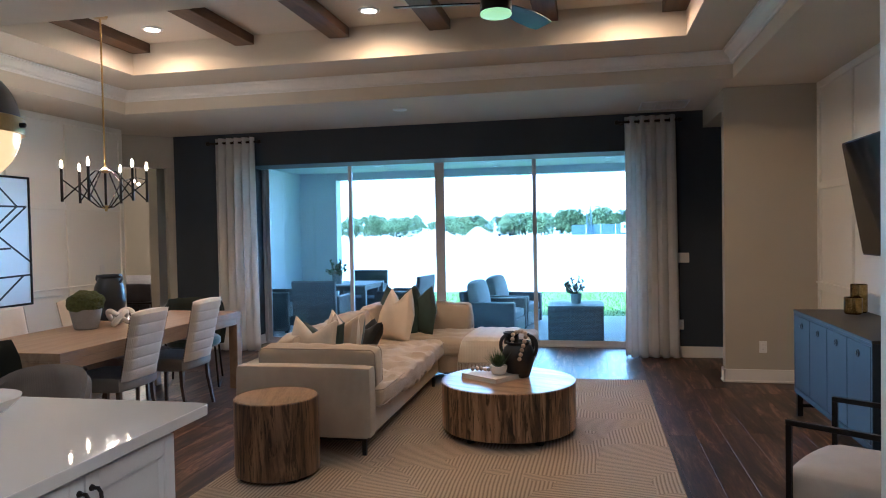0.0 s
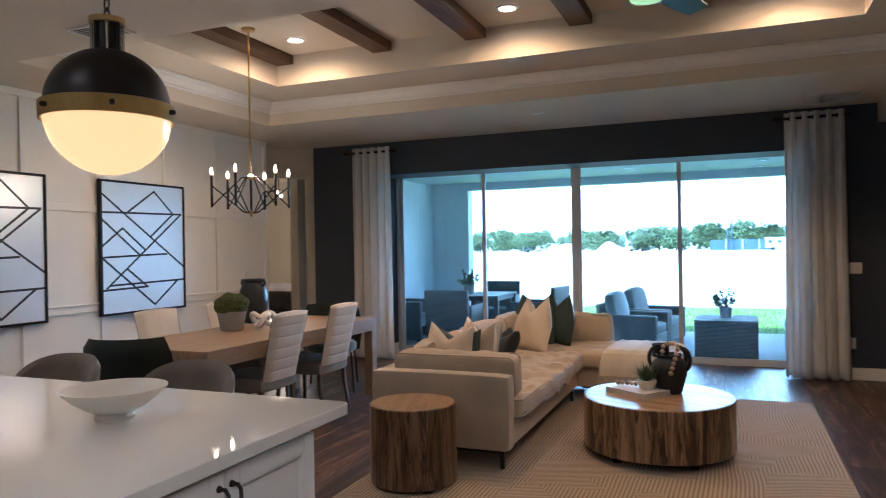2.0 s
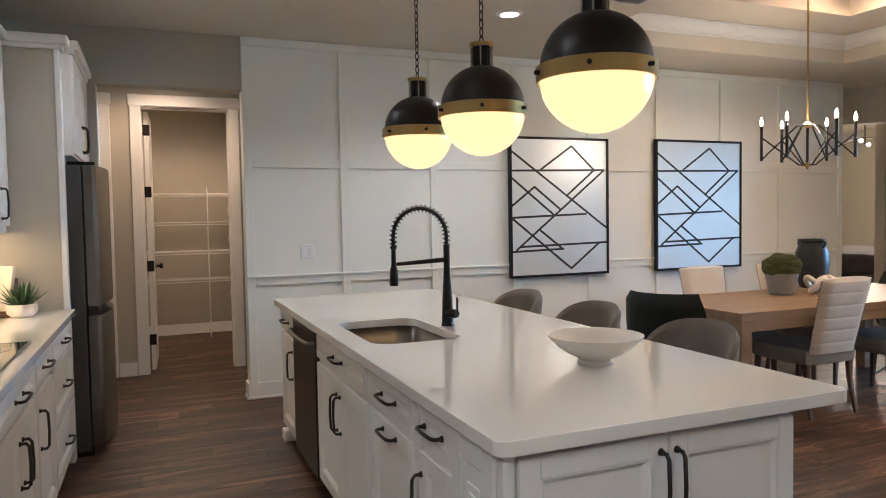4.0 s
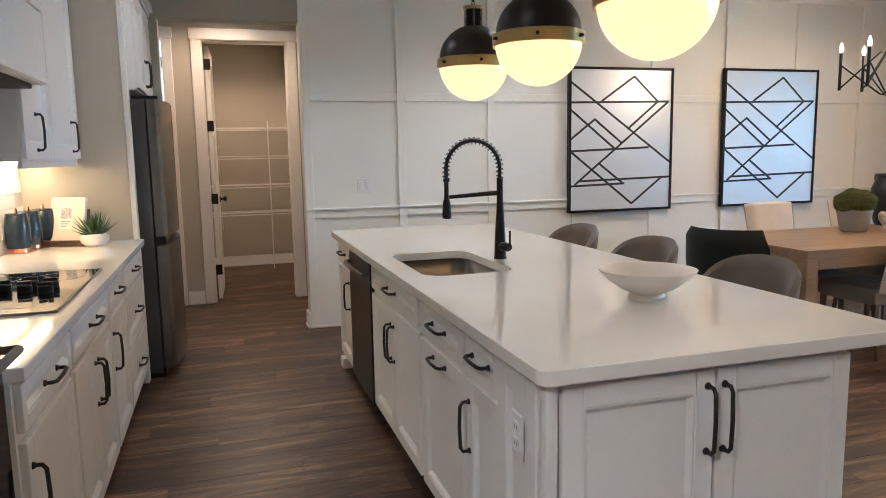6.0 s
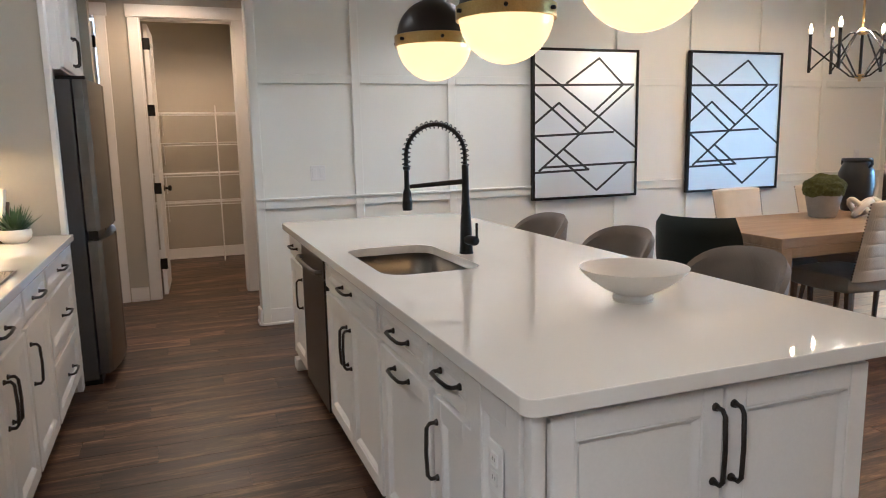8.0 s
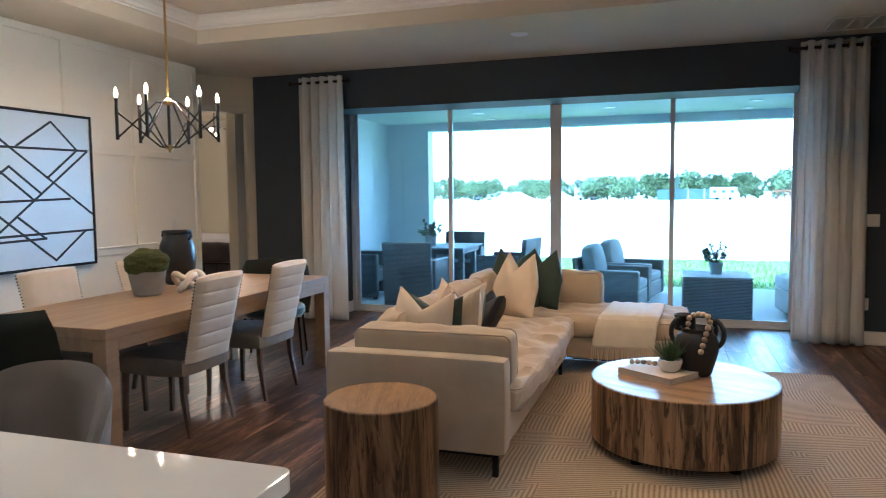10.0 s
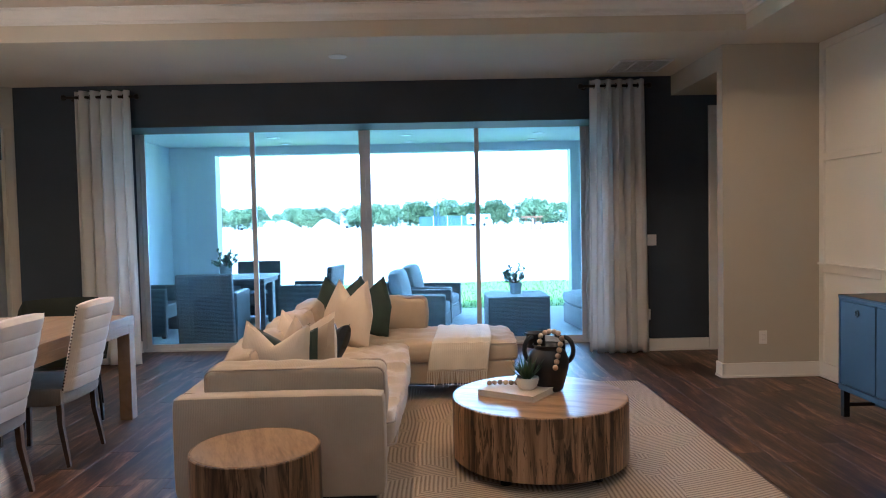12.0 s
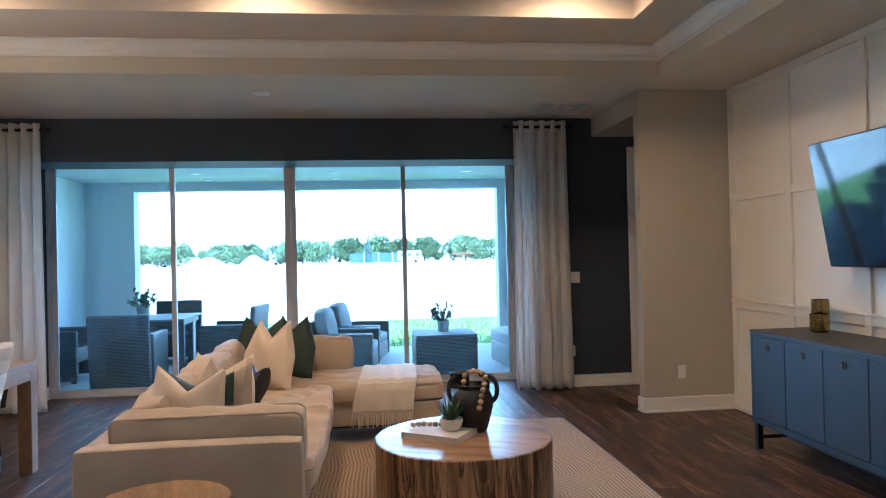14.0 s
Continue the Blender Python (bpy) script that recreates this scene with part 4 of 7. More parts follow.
def worktop_with_hole(name, label, outer, hole, z0, z1, mat):
    bm = bmesh.new()
    loops = []
    for z in (z1, z0):
        loops.append(([bm.verts.new((x, y, z)) for x, y in outer], [bm.verts.new((x, y, z)) for x, y in hole]))
    for a, b in loops:
        n = len(a)
        for i in range(n):
            bm.faces.new((a[i], a[(i + 1) % n], b[(i + 1) % n], b[i]))
    for k in (0, 1):
        t, u = loops[0][k], loops[1][k]
        n = len(t)
        for i in range(n):
            bm.faces.new((t[i], t[(i + 1) % n], u[(i + 1) % n], u[i]))
    bmesh.ops.recalc_face_normals(bm, faces=bm.faces)
    top = [e for e in bm.edges if len(e.link_faces) == 2 and abs(e.calc_face_angle(0)) > 1.2]
    bmesh.ops.bevel(bm, geom=top, offset=0.003, segments=2, profile=0.5, affect="EDGES")
    me = part(name, bm, mat, None, smooth=True)
    return tagged(me, label, "worktop")


worktop_with_hole("island_worktop", "polished white quartz island worktop with sink cutout", rounded(IX0, IX1, IY0, IY1, 0.03), rounded(SX0, SX1, SY0, SY1, 0.09), 0.877, 0.915, M_QUARTZ)
d = thing("sink", "undermount stainless steel kitchen sink", "sink", pose(0, 0, 0))
bm = bmesh.new()
o = rounded(SX0 - 0.004, SX1 + 0.004, SY0 - 0.004, SY1 + 0.004, 0.09)
i2 = rounded(SX0 + 0.02, SX1 - 0.02, SY0 + 0.02, SY1 - 0.02, 0.08)
ra = [bm.verts.new((x, y, 0.876)) for x, y in o]
rb = [bm.verts.new((x, y, 0.69)) for x, y in i2]
for k in range(len(ra)):
    bm.faces.new((ra[k], rb[k], rb[(k + 1) % len(rb)], ra[(k + 1) % len(ra)]))
bm.faces.new(rb)
bmesh.ops.recalc_face_normals(bm, faces=bm.faces)
bs = part("basin", bm, M_SINK, d, smooth=True)
bs.modifiers.new("thick", "SOLIDIFY").thickness = -0.002
bm = bmesh.new()
lathe(bm, [(0, 0.694), (0.045, 0.694), (0.05, 0.697), (0.03, 0.698), (0, 0.696)], 20, pose(-3.02, 1.58, 0))
part("drain", bm, M_STEEL, d, smooth=True)


def faucet(m):
    """A tall spring kitchen tap; its spout reaches to -y."""
    d = thing("kitchen_faucet", "matt black spring kitchen faucet beside the sink", "faucet", m)
    bm = bmesh.new()
    lathe(bm, [(0, 0), (0.03, 0), (0.03, 0.005), (0.028, 0.012), (0.024, 0.12), (0.017, 0.22), (0.0145, 0.28), (0.0145, 0.375), (0, 0.376)], 24)
    part("body", bm, M_BLACK, d, smooth=True)
    bm = bmesh.new()
    lathe(bm, [(0, 0), (0.02, 0), (0.021, 0.05), (0.017, 0.057), (0, 0.058)], 16, pose(0.015, 0.0, 0.06, 0, 90, 25))
    lv = part("valve", bm, M_BLACK, d, smooth=True)
    bm = bmesh.new()
    tube(bm, [(0.062, 0.028, 0.06), (0.062, 0.028, 0.135)], 0.0055, 8)
    part("lever", bm, M_BLACK, lv, smooth=True)
    ctr, R, zc = -0.125, 0.125, 0.415
    path = [(0, 0, 0.37)] + [(0, ctr + R * math.cos(a), zc + R * 1.02 * math.sin(a)) for a in [math.pi * i / 22 for i in range(23)]] + [(0, 2 * ctr, 0.37)]
    bm = bmesh.new()
    tube(bm, path, 0.0085, 8)
    part("hose", bm, M_BLACK, d, smooth=True)
    # spring coil round the hose
    P = [Vector(p) for p in path]
    L = [0.0]
    for a, b in zip(P, P[1:]):
        L.append(L[-1] + (b - a).length)
    pts, turns, steps = [], 25, 25 * 10
    for k in range(steps + 1):
        s = L[-1] * k / steps
        j = max(i for i in range(len(L)) if L[i] <= s + 1e-9)
        j = min(j, len(P) - 2)
        f = (s - L[j]) / (L[j + 1] - L[j])
        p, dr = P[j].lerp(P[j + 1], f), (P[j + 1] - P[j]).normalized()
        side = Vector((1, 0, 0))
        up = dr.cross(side)
        a = 2 * math.pi * turns * k / steps
        pts.append(p + 0.016 * (math.cos(a) * side + math.sin(a) * up))
    bm = bmesh.new()
    tube(bm, pts, 0.0023, 5)
    part("spring", bm, M_BLACK, d, "black spring coil", True)
    bm = bmesh.new()
    tube(bm, [(0, -0.012, 0.305), (0, -0.238, 0.292)], [0.0115, 0.0085], 10)
    part("support_arm", bm, M_BLACK, d, smooth=True)
    bm = bmesh.new()
    lathe(bm, [(0, 0.195), (0.019, 0.195), (0.021, 0.21), (0.017, 0.27), (0.011, 0.285), (0.01, 0.36), (0.015, 0.362), (0.015, 0.375), (0, 0.376)], 18, pose(0, 2 * ctr, 0))
    part("spray_head", bm, M_BLACK, d, smooth=True)
    return d


faucet(pose(-3.02, 1.835, 0.915, 0, 0, -6))
M_CERAMIC = surf("white_ceramic", (0.70, 0.66, 0.60), (0.76, 0.72, 0.66), 8, 0.45, fine=150, bump=0.08)
bm = bmesh.new()
lathe(bm, [(0, 0.0), (0.058, 0.0), (0.06, 0.01), (0.052, 0.02), (0.09, 0.038), (0.125, 0.062), (0.155, 0.09), (0.160, 0.099), (0.153, 0.097), (0.115, 0.07), (0.08, 0.046), (0, 0.036)], 56)
tagged(part("fruit_bowl", bm, M_CERAMIC, None, "", True, pose(-2.005, 1.948, 0.915)), "shallow white ceramic footed bowl on the island", "bowl")

# dishwasher
d = thing("dishwasher", "black stainless dishwasher built into the island", "dishwasher", pose(0, FY, 0))
bx("body", (-4.097, -3.493, 0.0, 0.57, 0.10, 0.87), M_FSIDE, d)
bx("door", (-4.095, -3.495, -0.024, -0.001, 0.105, 0.755), M_BSTEEL, d, bevel=0.004)
bx("control_strip", (-4.095, -3.495, -0.024, -0.001, 0.76, 0.868), M_BSTEEL, d, bevel=0.004)
bm = bmesh.new()
tube(bm, [(-4.06, -0.024, 0.79), (-4.06, -0.05, 0.79), (-4.0, -0.062, 0.79), (-3.8, -0.066, 0.79), (-3.59, -0.062, 0.79), (-3.53, -0.05, 0.79), (-3.53, -0.024, 0.79)], 0.011, 10)
part("handle", bm, M_STEEL, d, "steel bar handle", True)
bx("toe_kick", (-4.095, -3.495, 0.06, 0.5, 0.0, 0.1), M_FSIDE, d)

# ---- counter run with cooktop ----
CY = 0.105
run = [(-2.50, -1.89, "white base cabinet with drawer and door", [(0.15, 1, "d"), (0.61, 1, "r")], 1),
       (-3.29, -2.50, "white cooktop base cabinet with two doors", [(0.15, 1, "x"), (0.61, 2, "pair")], 0),
       (-3.80, -3.29, "white base cabinet with drawer and door", [(0.15, 1, "d"), (0.61, 1, "r")], 1),
       (-4.62, -3.80, "white base cabinet with three drawers", [(0.15, 1, "d"), (0.305, 1, "d"), (0.305, 1, "d")], 0)]
for a, b, lab, lay, _ in run:
    lay = [(h, n, "d" if how == "x" else {"l": "r", "r": "l"}.get(how, how)) for h, n, how in lay]
    cab_unit(-b, -a, pose(0, CY, 0, 0, 0, 180), lab, lay)
bm = bmesh.new()
box(bm, -4.655, -1.87, -0.498, 0.145, 0.877, 0.915, 0.004, 2)
tagged(part("counter_worktop", bm, M_QUARTZ, None, "", True), "white quartz worktop along the kitchen wall", "worktop")
M_TILE = surf("white_backsplash_tile", (0.72, 0.70, 0.66), (0.78, 0.76, 0.72), 3, 0.25, fine=60, bump=0.1)
bs = thing("backsplash", "glossy white tiled backsplash behind the worktop", "backsplash", pose(0, 0, 0))
for r in range(6):
    for c in range(9):
        x = -4.645 + c * 0.305 + (0.15 if r % 2 else 0)
        x1 = min(x + 0.302, -1.9)
        bx("tile", (x, x1, -0.499, -0.492, 0.917 + r * 0.076, 0.917 + r * 0.076 + 0.0735), M_TILE, bs, bevel=0.0015, seg=1)
# cooktop
d = thing("cooktop", "black glass cooktop with black burner knobs", "cooktop", pose(0, 0, 0.9155))
bx("glass", (-3.42, -2.52, -0.40, 0.085, 0, 0.007), M_BGLASS, d, bevel=0.002, seg=1)
bm = bmesh.new()
for x0, x1, y0, y1 in ((-3.425, -2.515, 0.085, 0.09), (-3.425, -2.515, -0.405, -0.40), (-3.425, -3.42, -0.40, 0.085), (-2.52, -2.515, -0.40, 0.085)):
    box(bm, x0, x1, y0, y1, 0, 0.008)
part("steel_edge", bm, M_STEEL, d)
for x, y in ((-2.88, -0.02), (-2.98, -0.02), (-2.93, -0.10), (-3.03, -0.10), (-2.98, -0.18)):
    bm = bmesh.new()
    lathe(bm, [(0, 0.007), (0.026, 0.007), (0.026, 0.03), (0.022, 0.034), (0, 0.034)], 20, pose(x, y, 0))
    k = part("knob", bm, M_BLACK, d, "black control knob", True)
    bx("grip", (x - 0.006, x + 0.006, y - 0.024, y + 0.024, 0.033, 0.046), M_BLACK, k, bevel=0.002, seg=1)
for x, y, r in ((-3.25, -0.05, 0.1), (-3.25, -0.27, 0.08), (-2.68, -0.05, 0.08), (-2.68, -0.27, 0.1)):
    bm = bmesh.new()
    tube(bm, [(x + r * math.cos(2 * math.pi * q / 40), y + r * math.sin(2 * math.pi * q / 40), 0.0072) for q in range(40)], 0.0008, 4, closed=True)
    part("zone_ring", bm, M_STEEL, d)
# oven tower at the near end of the run
d = thing("wall_oven", "tall white cabinet with black built-in oven", "oven", pose(0, 0, 0))
bx("body", (-1.865, -1.1, -0.498, 0.085, 0.0, 2.35), M_CAB, d)
bx("oven_front", (-1.815, -1.14, 0.087, 0.115, 0.35, 1.75), M_BGLASS, d, "black glass oven front", 0.004)
bm = bmesh.new()
tube(bm, [(-1.79, 0.115, 0.98), (-1.79, 0.16, 0.98), (-1.16, 0.16, 0.98), (-1.16, 0.115, 0.98)], 0.011, 8)
part("handle", bm, M_STEEL, d, "steel oven handle", True)

# wall stub, fridge and the cabinet over it
d = thing("fridge_end_panel", "tall painted end panel between counter and fridge", "cabinet", pose(0, 0, 0))
bx("panel", (-4.735, -4.66, -0.498, 0.085, 0.0, 2.42), M_WALL, d)
bx("edge_strip", (-4.738, -4.657, 0.0855, 0.115, 0.0, 2.42), M_TRIM, d, "white edge strip", 0.003, 1)
bm = bmesh.new()
box(bm, -4.74, -4.645, -0.498, 0.135, 2.421, 2.445, 0.004, 1)
box(bm, -4.74, -4.615, -0.498, 0.165, 2.445, 2.50, 0.012, 2)
part("crown", bm, M_TRIM, d, "white crown moulding", True)
d = thing("refrigerator", "stainless steel french-door refrigerator with dark sides", "refrigerator", pose(0, 0, 0))
bx("body", (-5.66, -4.748, -0.49, 0.195, 0.03, 1.765), M_FSIDE, d, bevel=0.006)


def fridge_door(name, x0, x1, z0, z1):
    """A door leaf with a bowed front, thickest in the middle of the appliance."""
    bm = bmesh.new()
    xm, n = -5.204, 10
    outline = [(x0, 0.205), (x1, 0.205)]
    for k in range(n + 1):
        x = x1 + (x0 - x1) * k / n
        edge = min(x - x0, x1 - x)
        outline.append((x, 0.318 - 0.055 * ((x - xm) / 0.456) ** 2 - 0.010 * max(0.0, 1 - edge / 0.02)))
    prism(bm, outline, z0, z1)
    bmesh.ops.recalc_face_normals(bm, faces=bm.faces)
    return part(name, bm, M_STEEL, d, "brushed steel door")


for x0, x1 in ((-5.66, -5.207), (-5.201, -4.748)):
    up = fridge_door("upper_door", x0, x1, 0.915, 1.765)
    bx("recessed_grip", (x0 + 0.008, x1 - 0.008, 0.21, 0.262, 0.862, 0.914), M_BLACK, up, "black recessed grip")
    fridge_door("lower_door", x0, x1, 0.065, 0.855)
bx("base_grille", (-5.65, -4.76, -0.4, 0.21, 0.0, 0.055), M_BLACK, d)
bx("hinge_cover", (-4.85, -4.76, 0.12, 0.27, 1.766, 1.786), M_BLACK, d, bevel=0.004)
d = thing("fridge_cabinet", "white two-door cabinet above the refrigerator", "cabinet", pose(0, 0, 0))
bx("body", (-5.69, -4.742, -0.49, 0.155, 1.82, 2.42), M_CAB, d)
for k, (a, b) in enumerate(((-5.685, -5.218), (-5.212, -4.745))):
    fr = front("cabinet_door", b - a - 0.004, 0.58, d, pose((a + b) / 2, 0.155, 1.83, 0, 0, 180))
    pull(fr, pose((-1 if k == 0 else 1) * ((b - a) / 2 - 0.035), -0.02, 0.13, 0, 90), 0.16)
bm = bmesh.new()
box(bm, -5.70, -4.742, -0.49, 0.185, 2.421, 2.445, 0.004, 1)
box(bm, -5.70, -4.742, -0.49, 0.21, 2.445, 2.50, 0.012, 2)
part("crown", bm, M_CAB, d, smooth=True)
# upper cabinets and hood
d = thing("wall_cabinet", "white upper kitchen cabinet with two tall doors", "cabinet", pose(0, 0, 0), "upper kitchen cabinets")
bx("body", (-4.655, -3.43, -0.498, -0.185, 1.40, 2.42), M_CAB, d)
bx("light_rail", (-4.655, -3.43, -0.205, -0.185, 1.37, 1.40), M_CAB, d, bevel=0.003, seg=1)
for a, b, hx in ((-4.652, -3.955, -4.43), (-3.949, -3.433, -3.63)):
    fr = front("cabinet_door", b - a - 0.004, 1.0, d, pose((a + b) / 2, -0.185, 1.41, 0, 0, 180), 0.065)
    pull(fr, pose((a + b) / 2 - hx, -0.02, 0.12, 0, 90), 0.16)
bm = bmesh.new()
box(bm, -4.655, -3.43, -0.498, -0.165, 2.421, 2.445, 0.004, 1)
box(bm, -4.655, -3.43, -0.498, -0.135, 2.445, 2.50, 0.012, 2)
part("crown", bm, M_CAB, d, smooth=True)
d = thing("range_hood", "white panelled range hood over the cooktop", "range hood", pose(0, 0, 0))
HXA, HXB, HY = -3.425, -2.50, -0.07
bm = bmesh.new()
prism(bm, [(-0.498, 0.0), (HY, 0.0), (HY, 0.33), (HY - 0.13, 1.1), (-0.498, 1.1)], HXA, HXB, Matrix(((0, 0, 1, 0), (1, 0, 0, 0), (0, 1, 0, 1.72), (0, 0, 0, 1))))
part("canopy", bm, M_CAB, d)
bx("lower_band", (HXA - 0.006, HXB + 0.006, -0.498, HY + 0.012, 1.722, 1.745), M_CAB, d, bevel=0.004, seg=1)
bx("upper_band", (HXA - 0.006, HXB + 0.006, -0.498, HY + 0.012, 2.02, 2.05), M_CAB, d, bevel=0.004, seg=1)
bx("filter", (HXA + 0.05, HXB - 0.05, -0.45, HY - 0.04, 1.700, 1.7195), M_BLACK, d)
# warm strip under the upper cabinet
M_STRIP = glow("cabinet_strip_glow", (1.0, 0.72, 0.38), 3.0)
d = thing("under_cabinet_light", "slim warm strip light under the upper cabinet", "strip light", pose(0, 0, 0))
bx("strip", (-4.62, -3.5, -0.44, -0.40, 1.385, 1.399), M_STRIP, d)
area_lamp("under_cabinet_lamp", pose(-4.05, -0.42, 1.38), 1.05, 0.04, 0.5, WARM)

# things on the counter
M_NAVY = surf("navy_enamel", (0.010, 0.022, 0.040), (0.018, 0.036, 0.060), 8, 0.25, fine=120, bump=0.02)
M_COPPER = surf("copper", (0.55, 0.26, 0.14), (0.68, 0.36, 0.22), 8, 0.25, 1.0, fine=120, bump=0.03)
for x, y, h in ((-4.55, -0.37, 0.205), (-4.40, -0.41, 0.205), (-4.24, -0.43, 0.205)):
    d = thing("canister", "dark blue enamel canister with copper base and lid", "canister", pose(x, y, 0.915), "kitchen canisters")
    bm = bmesh.new()
    lathe(bm, [(0, 0), (0.05, 0), (0.055, 0.003), (0.055, 0.028), (0, 0.029)], 32)
    part("base", bm, M_COPPER, d, "copper base", True)
    bm = bmesh.new()
    lathe(bm, [(0.0, 0.028), (0.056, 0.028), (0.062, 0.06), (0.062, 0.13), (0.055, h - 0.01), (0.05, h), (0, h)], 32)
    part("body", bm, M_NAVY, d, smooth=True)
    bm = bmesh.new()
    lathe(bm, [(0, h), (0.052, h), (0.053, h + 0.008), (0.01, h + 0.012), (0, h + 0.012)], 32)
    ld = part("lid", bm, M_NAVY, d, "dark lid", True)
    bm = bmesh.new()
    tube(bm, [(-0.02, 0, h + 0.008), (-0.012, 0, h + 0.028), (0, 0, h + 0.034), (0.012, 0, h + 0.028), (0.02, 0, h + 0.008)], 0.004, 8)
    part("loop", bm, M_COPPER, ld, "copper loop handle", True)
M_PAPER = surf("cream_book_cover", (0.66, 0.58, 0.48), (0.74, 0.66, 0.56), 5, 0.6, fine=200, bump=0.05)
M_WALNUT = wood("dark_walnut", [(0.3, (0.035, 0.018, 0.010)), (0.7, (0.10, 0.055, 0.03))], "y", 0.4)
M_PHOTO = surf("grey_print", (0.10, 0.10, 0.11), (0.62, 0.62, 0.63), 60, 0.5, fine=300, bump=0)
M_LABEL = surf("white_label", (0.72, 0.69, 0.64), (0.76, 0.73, 0.68), 5, 0.6, fine=200, bump=0)
d = thing("cookbook_stand", "cream cookbook propped on a dark wood stand", "book stand", pose(-4.50, -0.24, 0.915, 0, 0, 70))
bx("ledge", (-0.12, 0.12, -0.06, 0.05, 0.0, 0.018), M_WALNUT, d, bevel=0.003, seg=1)
bx("lip", (-0.12, 0.12, -0.06, -0.048, 0.018, 0.035), M_WALNUT, d, bevel=0.002, seg=1)
tilt = pose(0, -0.03, 0.018, -14)
bx("back_rest", (-0.11, 0.11, 0.03, 0.042, 0, 0.2), M_WALNUT, d, m=tilt)
bk = bx("book", (-0.10, 0.10, 0.0, 0.028, 0.0, 0.265), M_PAPER, d, "cream cookbook with a small picture", 0.003, 1, tilt)
bx("cover_label", (-0.045, 0.03, -0.0012, -0.0004, 0.08, 0.215), M_LABEL, bk)
bx("cover_picture", (-0.04, 0.025, -0.0022, -0.0013, 0.14, 0.205), M_PHOTO, bk)
for i in range(4):
    bx("title_bar", (-0.035, 0.02 - 0.008 * i, -0.002, -0.0013, 0.122 - i * 0.010, 0.126 - i * 0.010), M_SHADEPRINT, bk)


def spiky(m, r, h, n, seed, pot, label, spread=0.6, wid=0.008):
    """A spiky succulent in a low white pot."""
    rnd = random.Random(seed)
    d = thing("potted_plant", label, "plant", m)
    part("pot", pot, M_CERAMIC, d, "white ceramic pot", True)
    bm = bmesh.new()
    for i in range(n):
        a = i * 2.399
        el = radians(82) - spread * (i / n) ** 0.7 * 1.3 + rnd.uniform(-.1, .1)
        ln = h * rnd.uniform(0.75, 1.1)
        e = Vector((math.cos(a) * math.cos(el), math.sin(a) * math.cos(el), math.sin(el)))
        s = Vector((-math.sin(a), math.cos(a), 0))
        nrm = e.cross(s)
        rows = []
        for k in range(5):
            t = k / 4
            c = Vector((0, 0, r)) + e * ln * t + Vector((0, 0, 0.18 * ln * t * t)) + Vector((math.cos(a), math.sin(a), 0)) * 0.012
            w = wid * (1 - t) ** 0.6 * (0.7 + 0.9 * t * (1 - t) * 2)
            rows.append([bm.verts.new(c - s * w), bm.verts.new(c + nrm * w * .5), bm.verts.new(c + s * w), bm.verts.new(c - nrm * w * .3)])
        for p, q in zip(rows, rows[1:]):
            for k in range(4):
                bm.faces.new((p[k], p[(k + 1) % 4], q[(k + 1) % 4], q[k]))
    bmesh.ops.recalc_face_normals(bm, faces=bm.faces)
    part("leaves", bm, M_SUCC2, d, "pointed dark green leaves", True)
    return d


M_SUCC2 = surf("agave_leaf", (0.018, 0.055, 0.018), (0.05, 0.11, 0.035), 30, 0.45, fine=200, bump=0.1)
pot = bmesh.new()
lathe(pot, [(0, 0), (0.05, 0), (0.072, 0.02), (0.078, 0.045), (0.074, 0.07), (0.066, 0.07), (0.064, 0.058), (0, 0.056)], 36)
spiky(pose(-4.42, -0.09, 0.915), 0.055, 0.128, 46, 3, pot, "spiky green succulent in a round white pot", 0.9, 0.011)

# switches and outlets on the walls
outlet(pose(-5.719, 1.73, 1.155, 0, 0, 90), "white double light switch on the panelled wall", "s", 0.115, 0.115)
outlet(pose(-5.7, 7.38, 1.14, 0, 0, 90), "white single switch on the panelled wall", "s", 0.07, 0.115)
outlet(pose(0.98, 8.599, 1.155), "white three-gang light switch on the dark wall", "s", 0.155, 0.115)
outlet(pose(0.955, 8.599, 0.38), "white outlet on the dark wall")
outlet(pose(1.555, 7.299, 0.345), "white outlet on the greige wall")

# pantry shelves
M_WIRE = surf("white_coated_wire", (0.74, 0.72, 0.69), (0.80, 0.78, 0.75), 6, 0.35, fine=100, bump=0)
for z in (0.71, 1.05, 1.405, 1.75):
    d = thing("wire_shelf", "white coated wire pantry shelf", "shelf", pose(0, 0, z), "pantry shelves")
    bm = bmesh.new()
    for y in [0.31 + i * 0.0264 for i in range(45)]:
        tube(bm, [(-9.419, y, 0), (-9.05, y, 0), (-9.05, y, -0.03)], 0.0022, 4)
    part("wires", bm, M_WIRE, d)
    for x, zz in ((-9.41, -0.003), (-9.23, -0.003), (-9.05, 0.0), (-9.05, -0.03)):
        bm = bmesh.new()
        tube(bm, [(x, 0.302, zz), (x, 1.498, zz)], 0.005, 6)
        part("rail", bm, M_WIRE, d)
    for y in (0.6, 1.46):
        bm = bmesh.new()
        tube(bm, [(-9.07, y, -0.02), (-9.418, y, -0.25)], 0.005, 6)
        part("brace", bm, M_WIRE, d)
d = thing("shelf_pole", "white shelf support pole in the pantry", "pole", pose(0, 0, 0))
bm = bmesh.new()
tube(bm, [(-9.04, 1.19, 0.0), (-9.04, 1.19, 1.83)], 0.008, 8)
part("pole", bm, M_WIRE, d)


